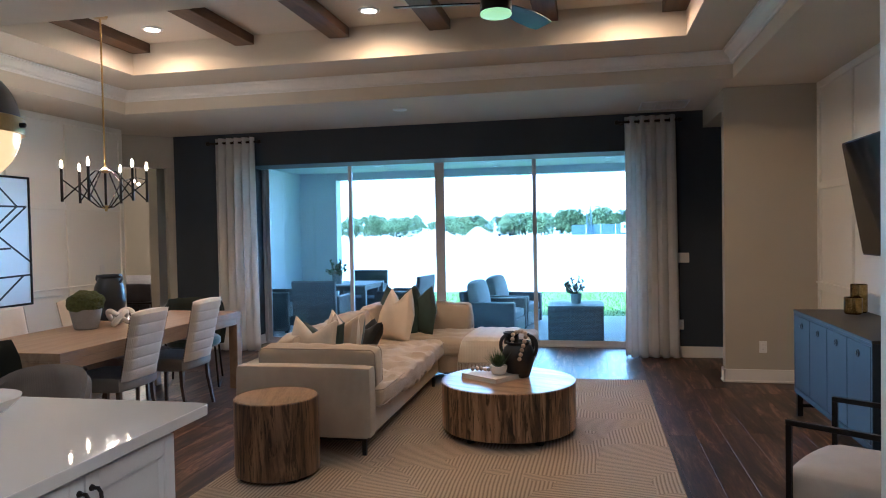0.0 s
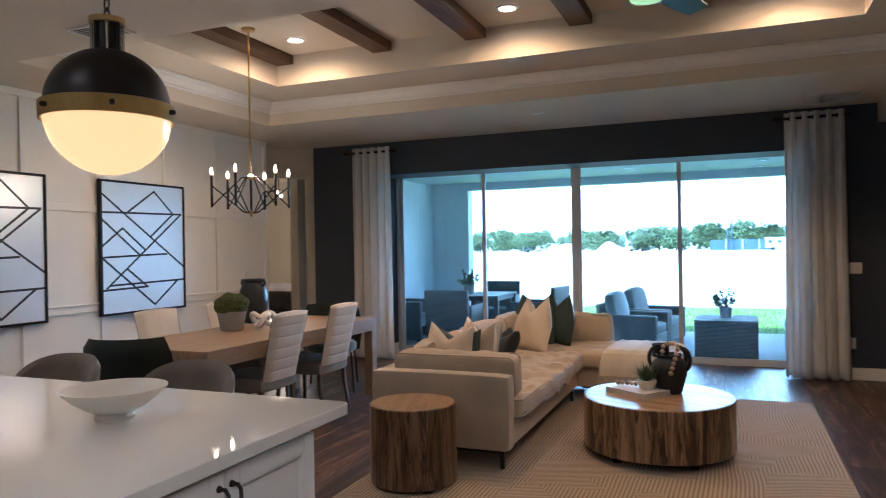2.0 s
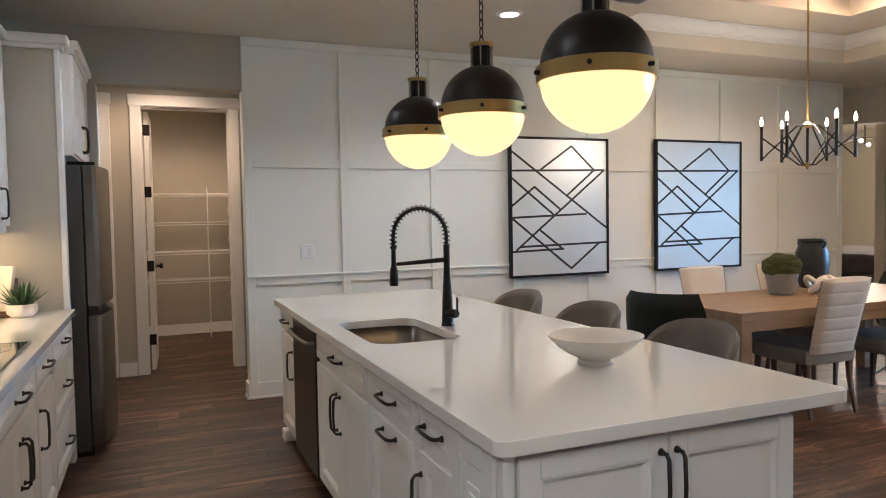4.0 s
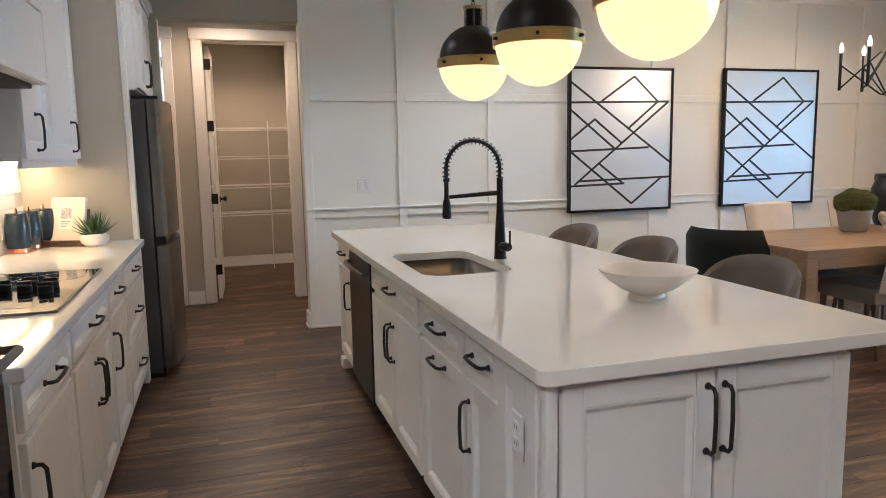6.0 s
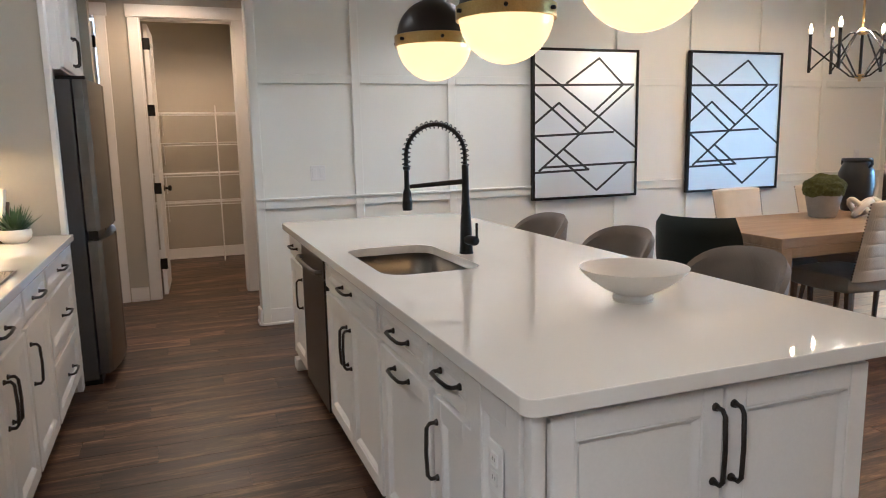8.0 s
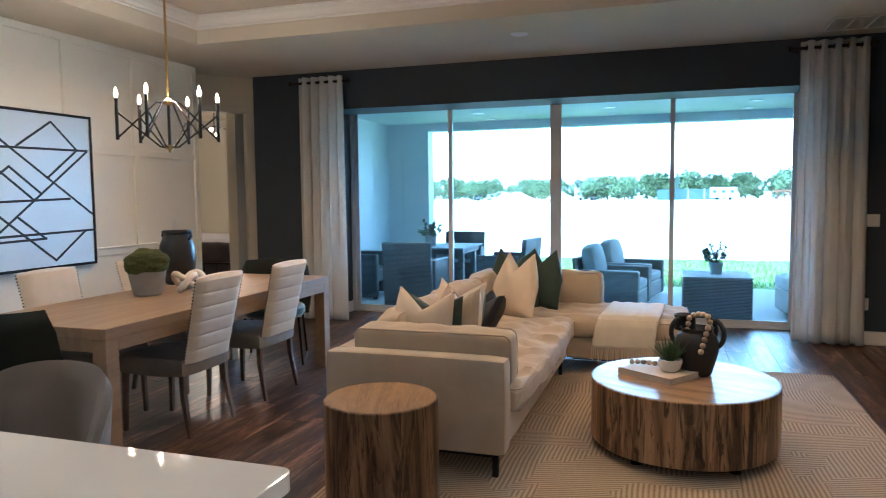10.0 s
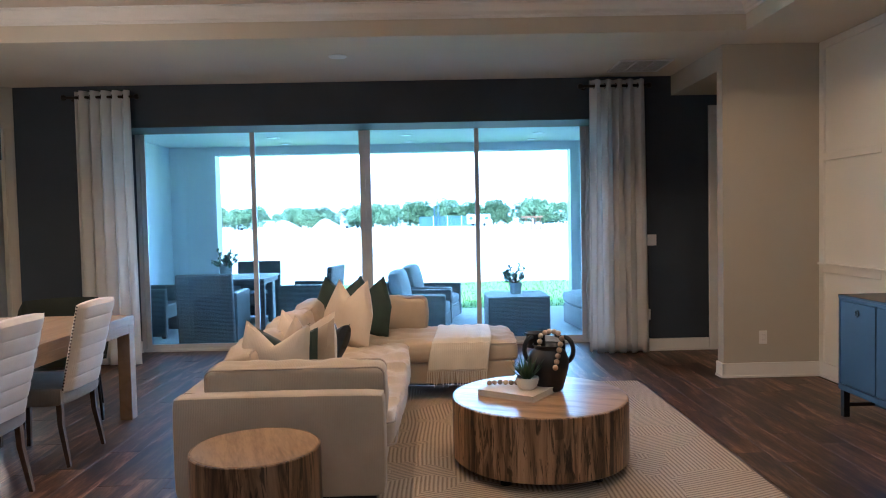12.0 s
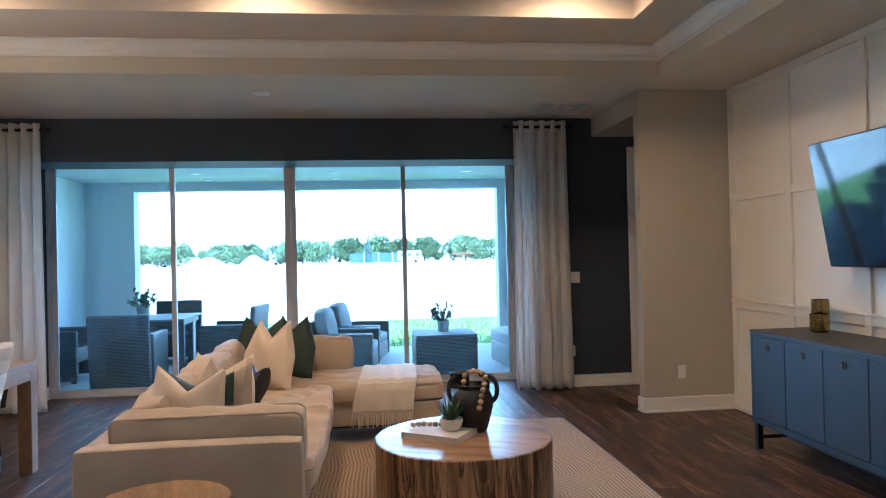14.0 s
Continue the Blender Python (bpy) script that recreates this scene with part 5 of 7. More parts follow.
# ---- dining ----
M_OAK = wood("light_oak", [(0.25, (0.20, 0.125, 0.07)), (0.5, (0.30, 0.20, 0.12)), (0.75, (0.38, 0.27, 0.165))], "y", 0.4, 8.0, 60, False)
M_LEG = wood("brown_leg", [(0.3, (0.07, 0.042, 0.024)), (0.7, (0.15, 0.095, 0.058))], "z", 0.45)
M_CREAM = cloth("cream_upholstery", (0.56, 0.51, 0.44), (0.64, 0.59, 0.52), 900)
M_TAUPE = cloth("taupe_linen", (0.20, 0.175, 0.15), (0.27, 0.24, 0.205), 800)
TX0, TX1, TY0, TY1 = -4.475, -3.475, 4.075, 6.525
d = thing("dining_table", "long light oak dining table with square legs", "table", pose(0, 0, 0))
bx("tabletop", (TX0, TX1, TY0, TY1, 0.70, 0.76), M_OAK, d, bevel=0.004)
for x0, x1, y0, y1 in ((TX0 + 0.09, TX1 - 0.09, TY0 + 0.002, TY0 + 0.04), (TX0 + 0.09, TX1 - 0.09, TY1 - 0.04, TY1 - 0.002), (TX0 + 0.002, TX0 + 0.04, TY0 + 0.09, TY1 - 0.09), (TX1 - 0.04, TX1 - 0.002, TY0 + 0.09, TY1 - 0.09)):
    bx("apron", (x0, x1, y0, y1, 0.635, 0.70), M_OAK, d, bevel=0.002, seg=1)
for x0 in (TX0 + 0.001, TX1 - 0.091):
    for y0 in (TY0 + 0.001, TY1 - 0.091):
        bx("leg", (x0, x0 + 0.09, y0, y0 + 0.09, 0.0, 0.70), M_OAK, d, bevel=0.003, seg=1)


def dining_chair(m):
    """A side chair facing -x, its channelled back towards +x."""
    d = thing("dining_chair", "cream channel-back dining chair with taupe seat", "chair", m, "chairs round the dining table")
    bm = bmesh.new()
    soft_box(bm, -0.24, 0.24, -0.24, 0.24, 0.36, 0.48, 0.035, 0.015)
    part("seat", bm, M_TAUPE, d, "taupe linen seat", True)
    # back with horizontal channels
    bm = bmesh.new()
    nu, nv = 10, 48
    grid = {}
    for s in (1, -1):
        for i in range(nu + 1):
            for j in range(nv + 1):
                u, v = 2 * i / nu - 1, j / nv
                edge = i in (0, nu) or j in (0, nv)
                w = 0.235 - 0.02 * (1 - v)
                ch = abs(math.sin(math.pi * v * 6)) ** 0.35
                th = 0.036 * (0.82 + 0.18 * ch) if s == 1 else 0.036
                x = s * th * (1 - abs(u) ** 8) * (0.35 if edge else 1)
                grid[s, i, j] = bm.verts.new((x, w * u, 0.44 + 0.53 * v + 0.012 * (1 - u * u) * (j == nv)))
    for s in (1, -1):
        for i in range(nu):
            for j in range(nv):
                q = [grid[s, i, j], grid[s, i + 1, j], grid[s, i + 1, j + 1], grid[s, i, j + 1]]
                bm.faces.new(q if s == 1 else q[::-1])
    ring = [(i, 0) for i in range(nu)] + [(nu, j) for j in range(nv)] + [(i, nv) for i in range(nu, 0, -1)] + [(0, j) for j in range(nv, 0, -1)]
    for (a, b), (c, e) in zip(ring, ring[1:] + ring[:1]):
        bm.faces.new((grid[1, a, b], grid[-1, a, b], grid[-1, c, e], grid[1, c, e]))
    bmesh.ops.recalc_face_normals(bm, faces=bm.faces)
    lean = pose(0.235, 0, 0, 0, 0) @ pose(0, 0, 0.44, 0, 13) @ pose(0, 0, -0.44)
    bk = part("backrest", bm, M_CREAM, d, "cream channelled backrest", True, lean)
    for s in (-1, 1):
        bm = bmesh.new()
        for k in range(26):
            z = 0.46 + 0.5 * k / 25
            bmesh.ops.create_icosphere(bm, subdivisions=1, radius=0.006, matrix=Matrix.Translation((0.0, s * (0.237 - 0.02 * (1 - (z - .44) / .53)), z)))
        part("nailheads", bm, M_BRONZE, bk, "dark nailhead trim", True)
    for s in (-1, 1):
        bm = bmesh.new()
        tube(bm, [(-0.205, s * 0.205, 0.37), (-0.215, s * 0.21, 0.0)], [0.022, 0.015], 4)
        part("leg", bm, M_LEG, d)
        bm = bmesh.new()
        tube(bm, [(0.21, s * 0.20, 0.40), (0.215, s * 0.205, 0.25), (0.26, s * 0.215, 0.0)], [0.023, 0.02, 0.015], 4)
        part("leg", bm, M_LEG, d)
    return d


ch = dining_chair(pose(-3.70, 4.87, 0))
copy_thing(ch, pose(-3.69, 5.67, 0))
for y in (4.82, 5.66):
    copy_thing(ch, pose(-4.30, y, 0, 0, 0, 180))

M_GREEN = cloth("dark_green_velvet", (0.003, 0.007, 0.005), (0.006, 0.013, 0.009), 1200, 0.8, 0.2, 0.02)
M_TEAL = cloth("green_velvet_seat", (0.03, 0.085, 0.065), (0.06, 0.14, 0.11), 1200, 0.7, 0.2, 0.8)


def tub_chair(m):
    """A low curved-back velvet chair on a metal sled base, facing +y."""
    d = thing("velvet_chair", "dark green velvet tub chair on black metal legs", "chair", m, "velvet end chairs")
    bm = bmesh.new()
    n, nv = 30, 8
    g = {}
    for s in (1, -1):
        for i in range(n + 1):
            for j in range(nv + 1):
                a = radians(195 + 150 * i / n)
                v = j / nv
                ends = min(1.0, 10.0 * min(i, n - i) / n)
                r = (0.30 if s == 1 else 0.245) + 0.03 * v
                top = 0.60 + 0.27 * (0.5 - 0.5 * math.cos(math.pi * ends))
                z = 0.40 + (top - 0.40) * v
                rr = r if not (j == nv) else 0.29
                g[s, i, j] = bm.verts.new((rr * math.cos(a), rr * 0.92 * math.sin(a), z))
    for s in (1, -1):
        for i in range(n):
            for j in range(nv):
                q = [g[s, i, j], g[s, i + 1, j], g[s, i + 1, j + 1], g[s, i, j + 1]]
                bm.faces.new(q if s == 1 else q[::-1])
    for i in range(n):
        bm.faces.new((g[1, i, 0], g[-1, i, 0], g[-1, i + 1, 0], g[1, i + 1, 0]))
        bm.faces.new((g[1, i, nv], g[1, i + 1, nv], g[-1, i + 1, nv], g[-1, i, nv]))
    for i in (0, n):
        for j in range(nv):
            bm.faces.new((g[1, i, j], g[1, i, j + 1], g[-1, i, j + 1], g[-1, i, j]))
    bmesh.ops.recalc_face_normals(bm, faces=bm.faces)
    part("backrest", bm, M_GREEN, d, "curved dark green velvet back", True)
    bm = bmesh.new()
    lathe(bm, [(0, 0.40), (0.24, 0.40), (0.262, 0.425), (0.262, 0.47), (0.24, 0.495), (0.1, 0.505), (0, 0.506)], 32)
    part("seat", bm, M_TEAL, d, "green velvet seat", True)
    for s in (-1, 1):
        bm = bmesh.new()
        tube(bm, [(s * 0.22, 0.2, 0.41), (s * 0.25, 0.24, 0.012), (s * 0.25, -0.26, 0.012), (s * 0.22, -0.2, 0.41)], 0.010, 8)
        part("sled_leg", bm, M_BLACK, d, "black metal sled leg", True)
    return d


tc = tub_chair(pose(-4.02, 3.98, 0, 0, 0, 24))
copy_thing(tc, pose(-4.02, 6.55, 0, 0, 0, 205))

M_STOOL = cloth("taupe_grey_stool", (0.145, 0.12, 0.098), (0.195, 0.162, 0.132), 900)


def stool(m):
    """A counter stool with a rounded bucket back, facing -y."""
    d = thing("counter_stool", "taupe upholstered counter stool with rounded back", "stool", m, "stools at the island")
    bm = bmesh.new()
    n, nv = 28, 10
    g = {}
    for s in (1, -1):
        for i in range(n + 1):
            for j in range(nv + 1):
                q = 2 * i / n - 1
                a = radians(90 - 88 * q)
                v = j / nv
                h = 0.28 * math.sqrt(max(0.0, 1 - abs(q) ** 2.8)) + 0.015
                r = 0.285 if s == 1 else 0.245
                rr = 0.266 if j == nv else r
                z = 0.645 + h * v
                g[s, i, j] = bm.verts.new((rr * math.cos(a), rr * math.sin(a) * 0.9 + 0.03 * v, z))
    for s in (1, -1):
        for i in range(n):
            for j in range(nv):
                f = [g[s, i, j], g[s, i + 1, j], g[s, i + 1, j + 1], g[s, i, j + 1]]
                bm.faces.new(f if s == 1 else f[::-1])
    for i in range(n):
        bm.faces.new((g[1, i, 0], g[-1, i, 0], g[-1, i + 1, 0], g[1, i + 1, 0]))
        bm.faces.new((g[1, i, nv], g[1, i + 1, nv], g[-1, i + 1, nv], g[-1, i, nv]))
    for i in (0, n):
        for j in range(nv):
            bm.faces.new((g[1, i, j], g[1, i, j + 1], g[-1, i, j + 1], g[-1, i, j]))
    bmesh.ops.recalc_face_normals(bm, faces=bm.faces)
    part("backrest", bm, M_STOOL, d, smooth=True)
    bm = bmesh.new()
    lathe(bm, [(0, 0.60), (0.2, 0.60), (0.235, 0.62), (0.235, 0.655), (0.2, 0.675), (0, 0.682)], 32)
    part("seat", bm, M_STOOL, d, smooth=True)
    for sx in (-1, 1):
        for sy in (-1, 1):
            bm = bmesh.new()
            tube(bm, [(sx * 0.15, sy * 0.15, 0.61), (sx * 0.21, sy * 0.21, 0.0)], [0.018, 0.012], 8)
            part("leg", bm, M_LEG, d)
    bm = bmesh.new()
    tube(bm, [(0.19 * math.cos(radians(45 + 90 * k)) * 1.4, 0.19 * math.sin(radians(45 + 90 * k)) * 1.4, 0.22) for k in range(4)], 0.008, 6, closed=True)
    part("footrest", bm, M_BLACK, d)
    return d


st = stool(pose(-2.445, 2.615, 0))
for x, y in ((-3.23, 2.60), (-4.0, 2.58)):
    copy_thing(st, pose(x, y, 0))

# on the dining table
M_MOSS = surf("moss", (0.035, 0.045, 0.008), (0.10, 0.11, 0.025), 40, 0.95, fine=250, bump=1.0, dist=0.01)
M_CONCPOT = surf("concrete_pot", (0.22, 0.205, 0.19), (0.30, 0.285, 0.265), 9, 0.8, fine=120, bump=0.3)
d = thing("moss_planter", "round green moss mound in a grey concrete pot", "plant", pose(-4.17, 5.19, 0.76))
bm = bmesh.new()
lathe(bm, [(0, 0), (0.085, 0), (0.095, 0.01), (0.125, 0.16), (0.122, 0.18), (0.11, 0.18), (0.105, 0.16), (0, 0.155)], 36)
part("pot", bm, M_CONCPOT, d, smooth=True)
bm = bmesh.new()
bmesh.ops.create_icosphere(bm, subdivisions=5, radius=1.0)
for v in bm.verts:
    k = 1 + 0.10 * noise.noise(v.co * 2.2) + 0.07 * noise.noise(v.co * 6) + 0.03 * noise.noise(v.co * 17)
    v.co = Vector((v.co.x * 0.145 * k, v.co.y * 0.145 * k, 0.215 + v.co.z * 0.105 * k))
part("moss", bm, M_MOSS, d, "lumpy green moss", True)
M_URN = surf("black_urn_glaze", (0.008, 0.009, 0.010), (0.018, 0.019, 0.020), 10, 0.35, fine=120, bump=0.1)
d = thing("urn", "tall glossy black urn with small rim handles", "vase", pose(-4.39, 5.78, 0.76))
bm = bmesh.new()
lathe(bm, [(0, 0), (0.085, 0), (0.095, 0.01), (0.13, 0.12), (0.138, 0.2), (0.128, 0.3), (0.1, 0.37), (0.094, 0.385), (0.11, 0.40), (0.108, 0.415), (0.09, 0.412), (0.085, 0.38), (0, 0.3)], 40)
part("body", bm, M_URN, d, smooth=True)
for s in (-1, 1):
    bm = bmesh.new()
    tube(bm, [(s * 0.1, 0, 0.40), (s * 0.13, 0, 0.398), (s * 0.132, 0, 0.37), (s * 0.11, 0, 0.345)], 0.012, 8)
    part("lug", bm, M_URN, d, smooth=True)
bm = bmesh.new()
pts = []
for i in range(60):
    a = 2 * math.pi * i / 60
    pts.append(((math.sin(a) + 2 * math.sin(2 * a)) * 0.038, (math.cos(a) - 2 * math.cos(2 * a)) * 0.045, 0.074 - 0.052 * math.sin(3 * a)))
tube(bm, pts, 0.022, 10, closed=True)
tagged(part("knot_sculpture", bm, M_CERAMIC, None, "", True, pose(-4.02, 5.43, 0.76, 0, 0, 30)), "white ceramic knot sculpture on the dining table", "sculpture")

# ---- wall art ----
M_CANVAS = surf("silvered_canvas", (0.72, 0.75, 0.76), (0.79, 0.81, 0.82), 1.3, 0.36, 0.42, fine=220, bump=0.05, spec=0.8)
M_LINE = surf("charcoal_line", (0.018, 0.018, 0.018), (0.03, 0.03, 0.03), 8, 0.5, fine=200)
STROKES = (((.30, .22), (.62, .045), (.86, .22)), ((.0, .09), (1, .665)), ((.0, .232), (.975, .222)), ((.97, .225), (.04, .815)), ((.86, .225), (.56, .42)), ((0, .285), (.43, .56)),
           ((0, .49), (.23, .35), (.50, .52)), ((0, .575), (.775, .555)), ((0, .58), (.61, .965), (.92, .775)), ((.275, .665), (.52, .815)), ((.08, .79), (1, .775)), ((0, .825), (.53, .815)))


def artwork(y0, y1, z0, z1):
    w, h = y1 - y0, z1 - z0
    d = thing("framed_art", "silver canvas with black geometric lines, black frame", "picture", pose(-5.70, y0, z0, 0, 0, 90), "pair of wall art")
    f = 0.022
    bm = bmesh.new()
    for a in ((0, f, 0, h), (w - f, w, 0, h), (f, w - f, 0, f), (f, w - f, h - f, h)):
        box(bm, a[0], a[1], -0.045, -0.001, a[2], a[3], 0.002, 1)
    part("frame", bm, M_BLACK, d, "thin black frame")
    bx("canvas", (f, w - f, -0.034, -0.002, f, h - f), M_CANVAS, d)
    cw, chh = w - 2 * f, h - 2 * f
    for k, st in enumerate(STROKES):
        bm = bmesh.new()
        for (u0, v0), (u1, v1) in zip(st, st[1:]):
            a, b = Vector((f + u0 * cw, 0, f + (1 - v0) * chh)), Vector((f + u1 * cw, 0, f + (1 - v1) * chh))
            ln = (b - a).length
            ang = math.degrees(math.atan2(b.z - a.z, b.x - a.x))
            box(bm, -0.003, ln + 0.003, -0.0355 - 0.0002 * k, -0.0345, -0.0095, 0.0095, m=Matrix.Translation(a) @ pose(0, 0, 0, 0, -ang, 0))
        part("line", bm, M_LINE, d)


artwork(3.555, 4.615, 0.85, 2.132)
artwork(5.175, 6.275, 0.845, 2.145)

# ---- living room ----
M_SOFA = cloth("oatmeal_sofa_linen", (0.42, 0.335, 0.24), (0.49, 0.40, 0.295), 800, 0.9, 0.5)
d = thing("sectional_sofa", "oatmeal linen L-shaped sectional sofa with chaise", "sofa", pose(0, 0, 0))
SL, SR, SN, SF = -2.48, -1.50, 4.55, 7.78
bx("base", (SL + 0.01, SR - 0.03, SN + 0.01, SF - 0.01, 0.13, 0.30), M_SOFA, d, bevel=0.012)
bx("chaise_base", (SR - 0.028, -0.64, 6.78, SF - 0.01, 0.13, 0.30), M_SOFA, d, bevel=0.012)
bm = bmesh.new()
soft_box(bm, SL, SR - 0.005, SN, SN + 0.13, 0.135, 0.612, 0.022, 0.006, 10)
part("arm", bm, M_SOFA, d, smooth=True)
bm = bmesh.new()
soft_box(bm, SL, SL + 0.13, SN + 0.131, SF, 0.135, 0.612, 0.022, 0.006, 10)
part("back", bm, M_SOFA, d, smooth=True)
bm = bmesh.new()
soft_box(bm, SL + 0.131, -1.33, SF - 0.13, SF, 0.135, 0.612, 0.022, 0.006, 10)
part("back", bm, M_SOFA, d, smooth=True)


def wrinkled(bm, seed, amp=0.007):
    for v in bm.verts:
        p = v.co * 5.0 + Vector((seed, 0, 0))
        v.co += Vector((noise.noise(p) * amp * 0.4, noise.noise(p + Vector((3, 1, 2))) * amp * 0.4, noise.noise(p * Vector((1.6, .7, 1)).x) * amp + 0.5 * amp * noise.noise(v.co * 16 + Vector((seed, 0, 0))) + 0.9 * amp * noise.noise(Vector((v.co.x * 3, v.co.y * 13, v.co.z * 9 + seed))) - 0.7 * amp * max(0.0, noise.noise(Vector((v.co.x * 2.2 + seed, v.co.y * 8, 4.0)))) ** 0.6))


def cushion(name, dims, r, puff, seed, label, m=None, cuts=30, amp=0.016):
    bm = bmesh.new()
    soft_box(bm, *dims, r, puff, cuts)
    wrinkled(bm, seed, amp)
    ob = part(name, bm, M_SOFA, d, label, True, m)
    x0, x1, y0, y1, z0, z1 = dims
    return ob


def piping(parent, pts, closed=True):
    bm = bmesh.new()
    tube(bm, pts, 0.005, 6, closed=closed)
    return part("piping", bm, M_SOFAPIPE, parent, "", True)


M_SOFAPIPE = cloth("sofa_piping", (0.36, 0.30, 0.235), (0.42, 0.35, 0.28), 900)
y0, y1 = 4.70, 6.775
c = cushion("seat_cushion", (SL + 0.25, SR + 0.035, y0, y1, 0.30, 0.455), 0.045, 0.030, 1, "plump creased bench seat cushion", None, 46, 0.028)
for z in (0.325, 0.435):
    piping(c, [(x, y, z) for x, y in rounded(SL + 0.25, SR + 0.037, y0 - 0.001, y1 + 0.001, 0.045)])
c = cushion("chaise_cushion", (SL + 0.25, -0.615, 6.78, SF - 0.14, 0.30, 0.455), 0.05, 0.022, 3, "long chaise cushion", cuts=30)
for z in (0.325, 0.435):
    piping(c, [(x, y, z) for x, y in rounded(SL + 0.25, -0.613, 6.779, SF - 0.139, 0.05)])
# loose cushions along arm and back
c = cushion("arm_cushion", (SL + 0.11, SR - 0.01, -0.085, 0.085, 0.0, 0.270), 0.04, 0.012, 6, "boxed arm cushion", pose(0, 4.785, 0.445, 4), 18, 0.010)
piping(c, [(x, -0.075, z) for x, z in rounded(SL + 0.11, SR - 0.01, 0.0, 0.270, 0.04)])
piping(c, [(x, 0.075, z) for x, z in rounded(SL + 0.11, SR - 0.01, 0.0, 0.270, 0.04)])
for y0, y1, s in ((4.90, 5.80, 7), (5.81, 6.74, 8), (6.75, 7.55, 9)):
    c = cushion("back_cushion", (-0.09, 0.09, y0, y1, 0.0, 0.30), 0.06, 0.03, s, "plump back cushion", pose(SL + 0.23, 0, 0.44, 0, -7), 16)
    piping(c, [(0.075, y, z) for y, z in rounded(y0, y1, 0.0, 0.30, 0.06)])
c = cushion("back_cushion", (SL + 0.45, -1.34, -0.08, 0.08, 0.0, 0.28), 0.06, 0.03, 10, "plump back cushion", pose(0, SF - 0.21, 0.44, -5), 16)
piping(c, [(x, -0.07, z) for x, z in rounded(SL + 0.45, -1.34, 0.0, 0.28, 0.06)])
for x, y in ((-1.565, 4.60), (-2.44, 4.60), (-1.56, 6.70), (-0.70, 6.84), (-0.70, 7.70), (-2.44, 7.70)):
    bx("leg", (x - 0.014, x + 0.014, y - 0.014, y + 0.014, 0.0, 0.135), M_BLACK, d, "slim black metal leg")
for (xa, ya), (xb, yb) in (((-1.565, 4.60), (-2.44, 4.60)), ((-1.56, 4.64), (-1.56, 6.7)), ((-1.5, 6.84), (-0.70, 6.84))):
    bx("foot_rail", (min(xa, xb) + 0.014, max(xa, xb) - 0.014, ya - 0.01, ya + 0.01, 0.11, 0.129) if ya == yb else (xa - 0.01, xa + 0.01, ya, yb, 0.11, 0.129), M_BLACK, d)

M_PCREAM = cloth("cream_pillow", (0.54, 0.45, 0.345), (0.62, 0.525, 0.415), 700)
M_PTAN = cloth("tan_pillow", (0.35, 0.275, 0.20), (0.42, 0.335, 0.25), 700)
M_PGREEN = cloth("bottle_green_pillow", (0.008, 0.022, 0.017), (0.018, 0.042, 0.032), 900, 0.7, 0.2, 0.1)
M_PLEATHER = surf("black_leather", (0.014, 0.014, 0.014), (0.028, 0.028, 0.028), 20, 0.35, fine=160, bump=0.35)


def throw_pillow(m, w, mat, label, back=None, seed=0, sag=0.13, tall=0, squeeze=0.1):
    d = thing("throw_pillow", label, "pillow", m, "sofa pillows")
    bm = bmesh.new()
    h = tall or w
    pillow_shape(bm, w, h, 0.17, 20, 0.04, pose(0, 0, h / 2, 90), sag, squeeze)
    if back is None:
        part("cover", bm, mat, d, smooth=True)
    else:
        b2 = bm.copy()
        bmesh.ops.delete(bm, geom=[f for f in bm.faces if f.calc_center_median().y > 0.0], context="FACES")
        bmesh.ops.delete(b2, geom=[f for f in b2.faces if f.calc_center_median().y <= 0.0], context="FACES")
        part("front_cover", bm, mat, d, smooth=True)
        part("back_cover", b2, back, d, smooth=True)
    return d


Z = 0.452
throw_pillow(pose(-2.14, 5.00, Z, -18, 3, -4), 0.40, M_PCREAM, "cream throw pillow with dark green back", M_PGREEN, tall=0.45, squeeze=0.12)
throw_pillow(pose(-2.10, 5.10, Z, -18, 0, -8), 0.40, M_PGREEN, "dark green throw pillow behind the cream one", sag=0.08)
throw_pillow(pose(-2.03, 5.26, Z, -18, 0, -34), 0.44, M_PTAN, "two-tone tan and cream throw pillow", M_PCREAM, squeeze=0.3)
throw_pillow(pose(-2.10, 5.55, Z, -18, 0, -25), 0.44, M_PCREAM, "cream throw pillow with green back", M_PGREEN)
throw_pillow(pose(-2.02, 5.92, Z, -28, 0, -60), 0.34, M_PLEATHER, "black leather throw pillow")
throw_pillow(pose(-1.96, 6.68, Z, -16, 0, -30), 0.46, M_PCREAM, "large cream throw pillow in the corner", M_PCREAM, sag=0.15, tall=0.53, squeeze=0.4)
throw_pillow(pose(-2.05, 7.14, Z, -14, 0, -12), 0.5, M_PGREEN, "bottle green throw pillow in the corner", tall=0.52, squeeze=0.35)
throw_pillow(pose(-1.86, 7.20, Z, -16, 0, -30), 0.5, M_PGREEN, "bottle green throw pillow beside the cream one", tall=0.52, squeeze=0.5)


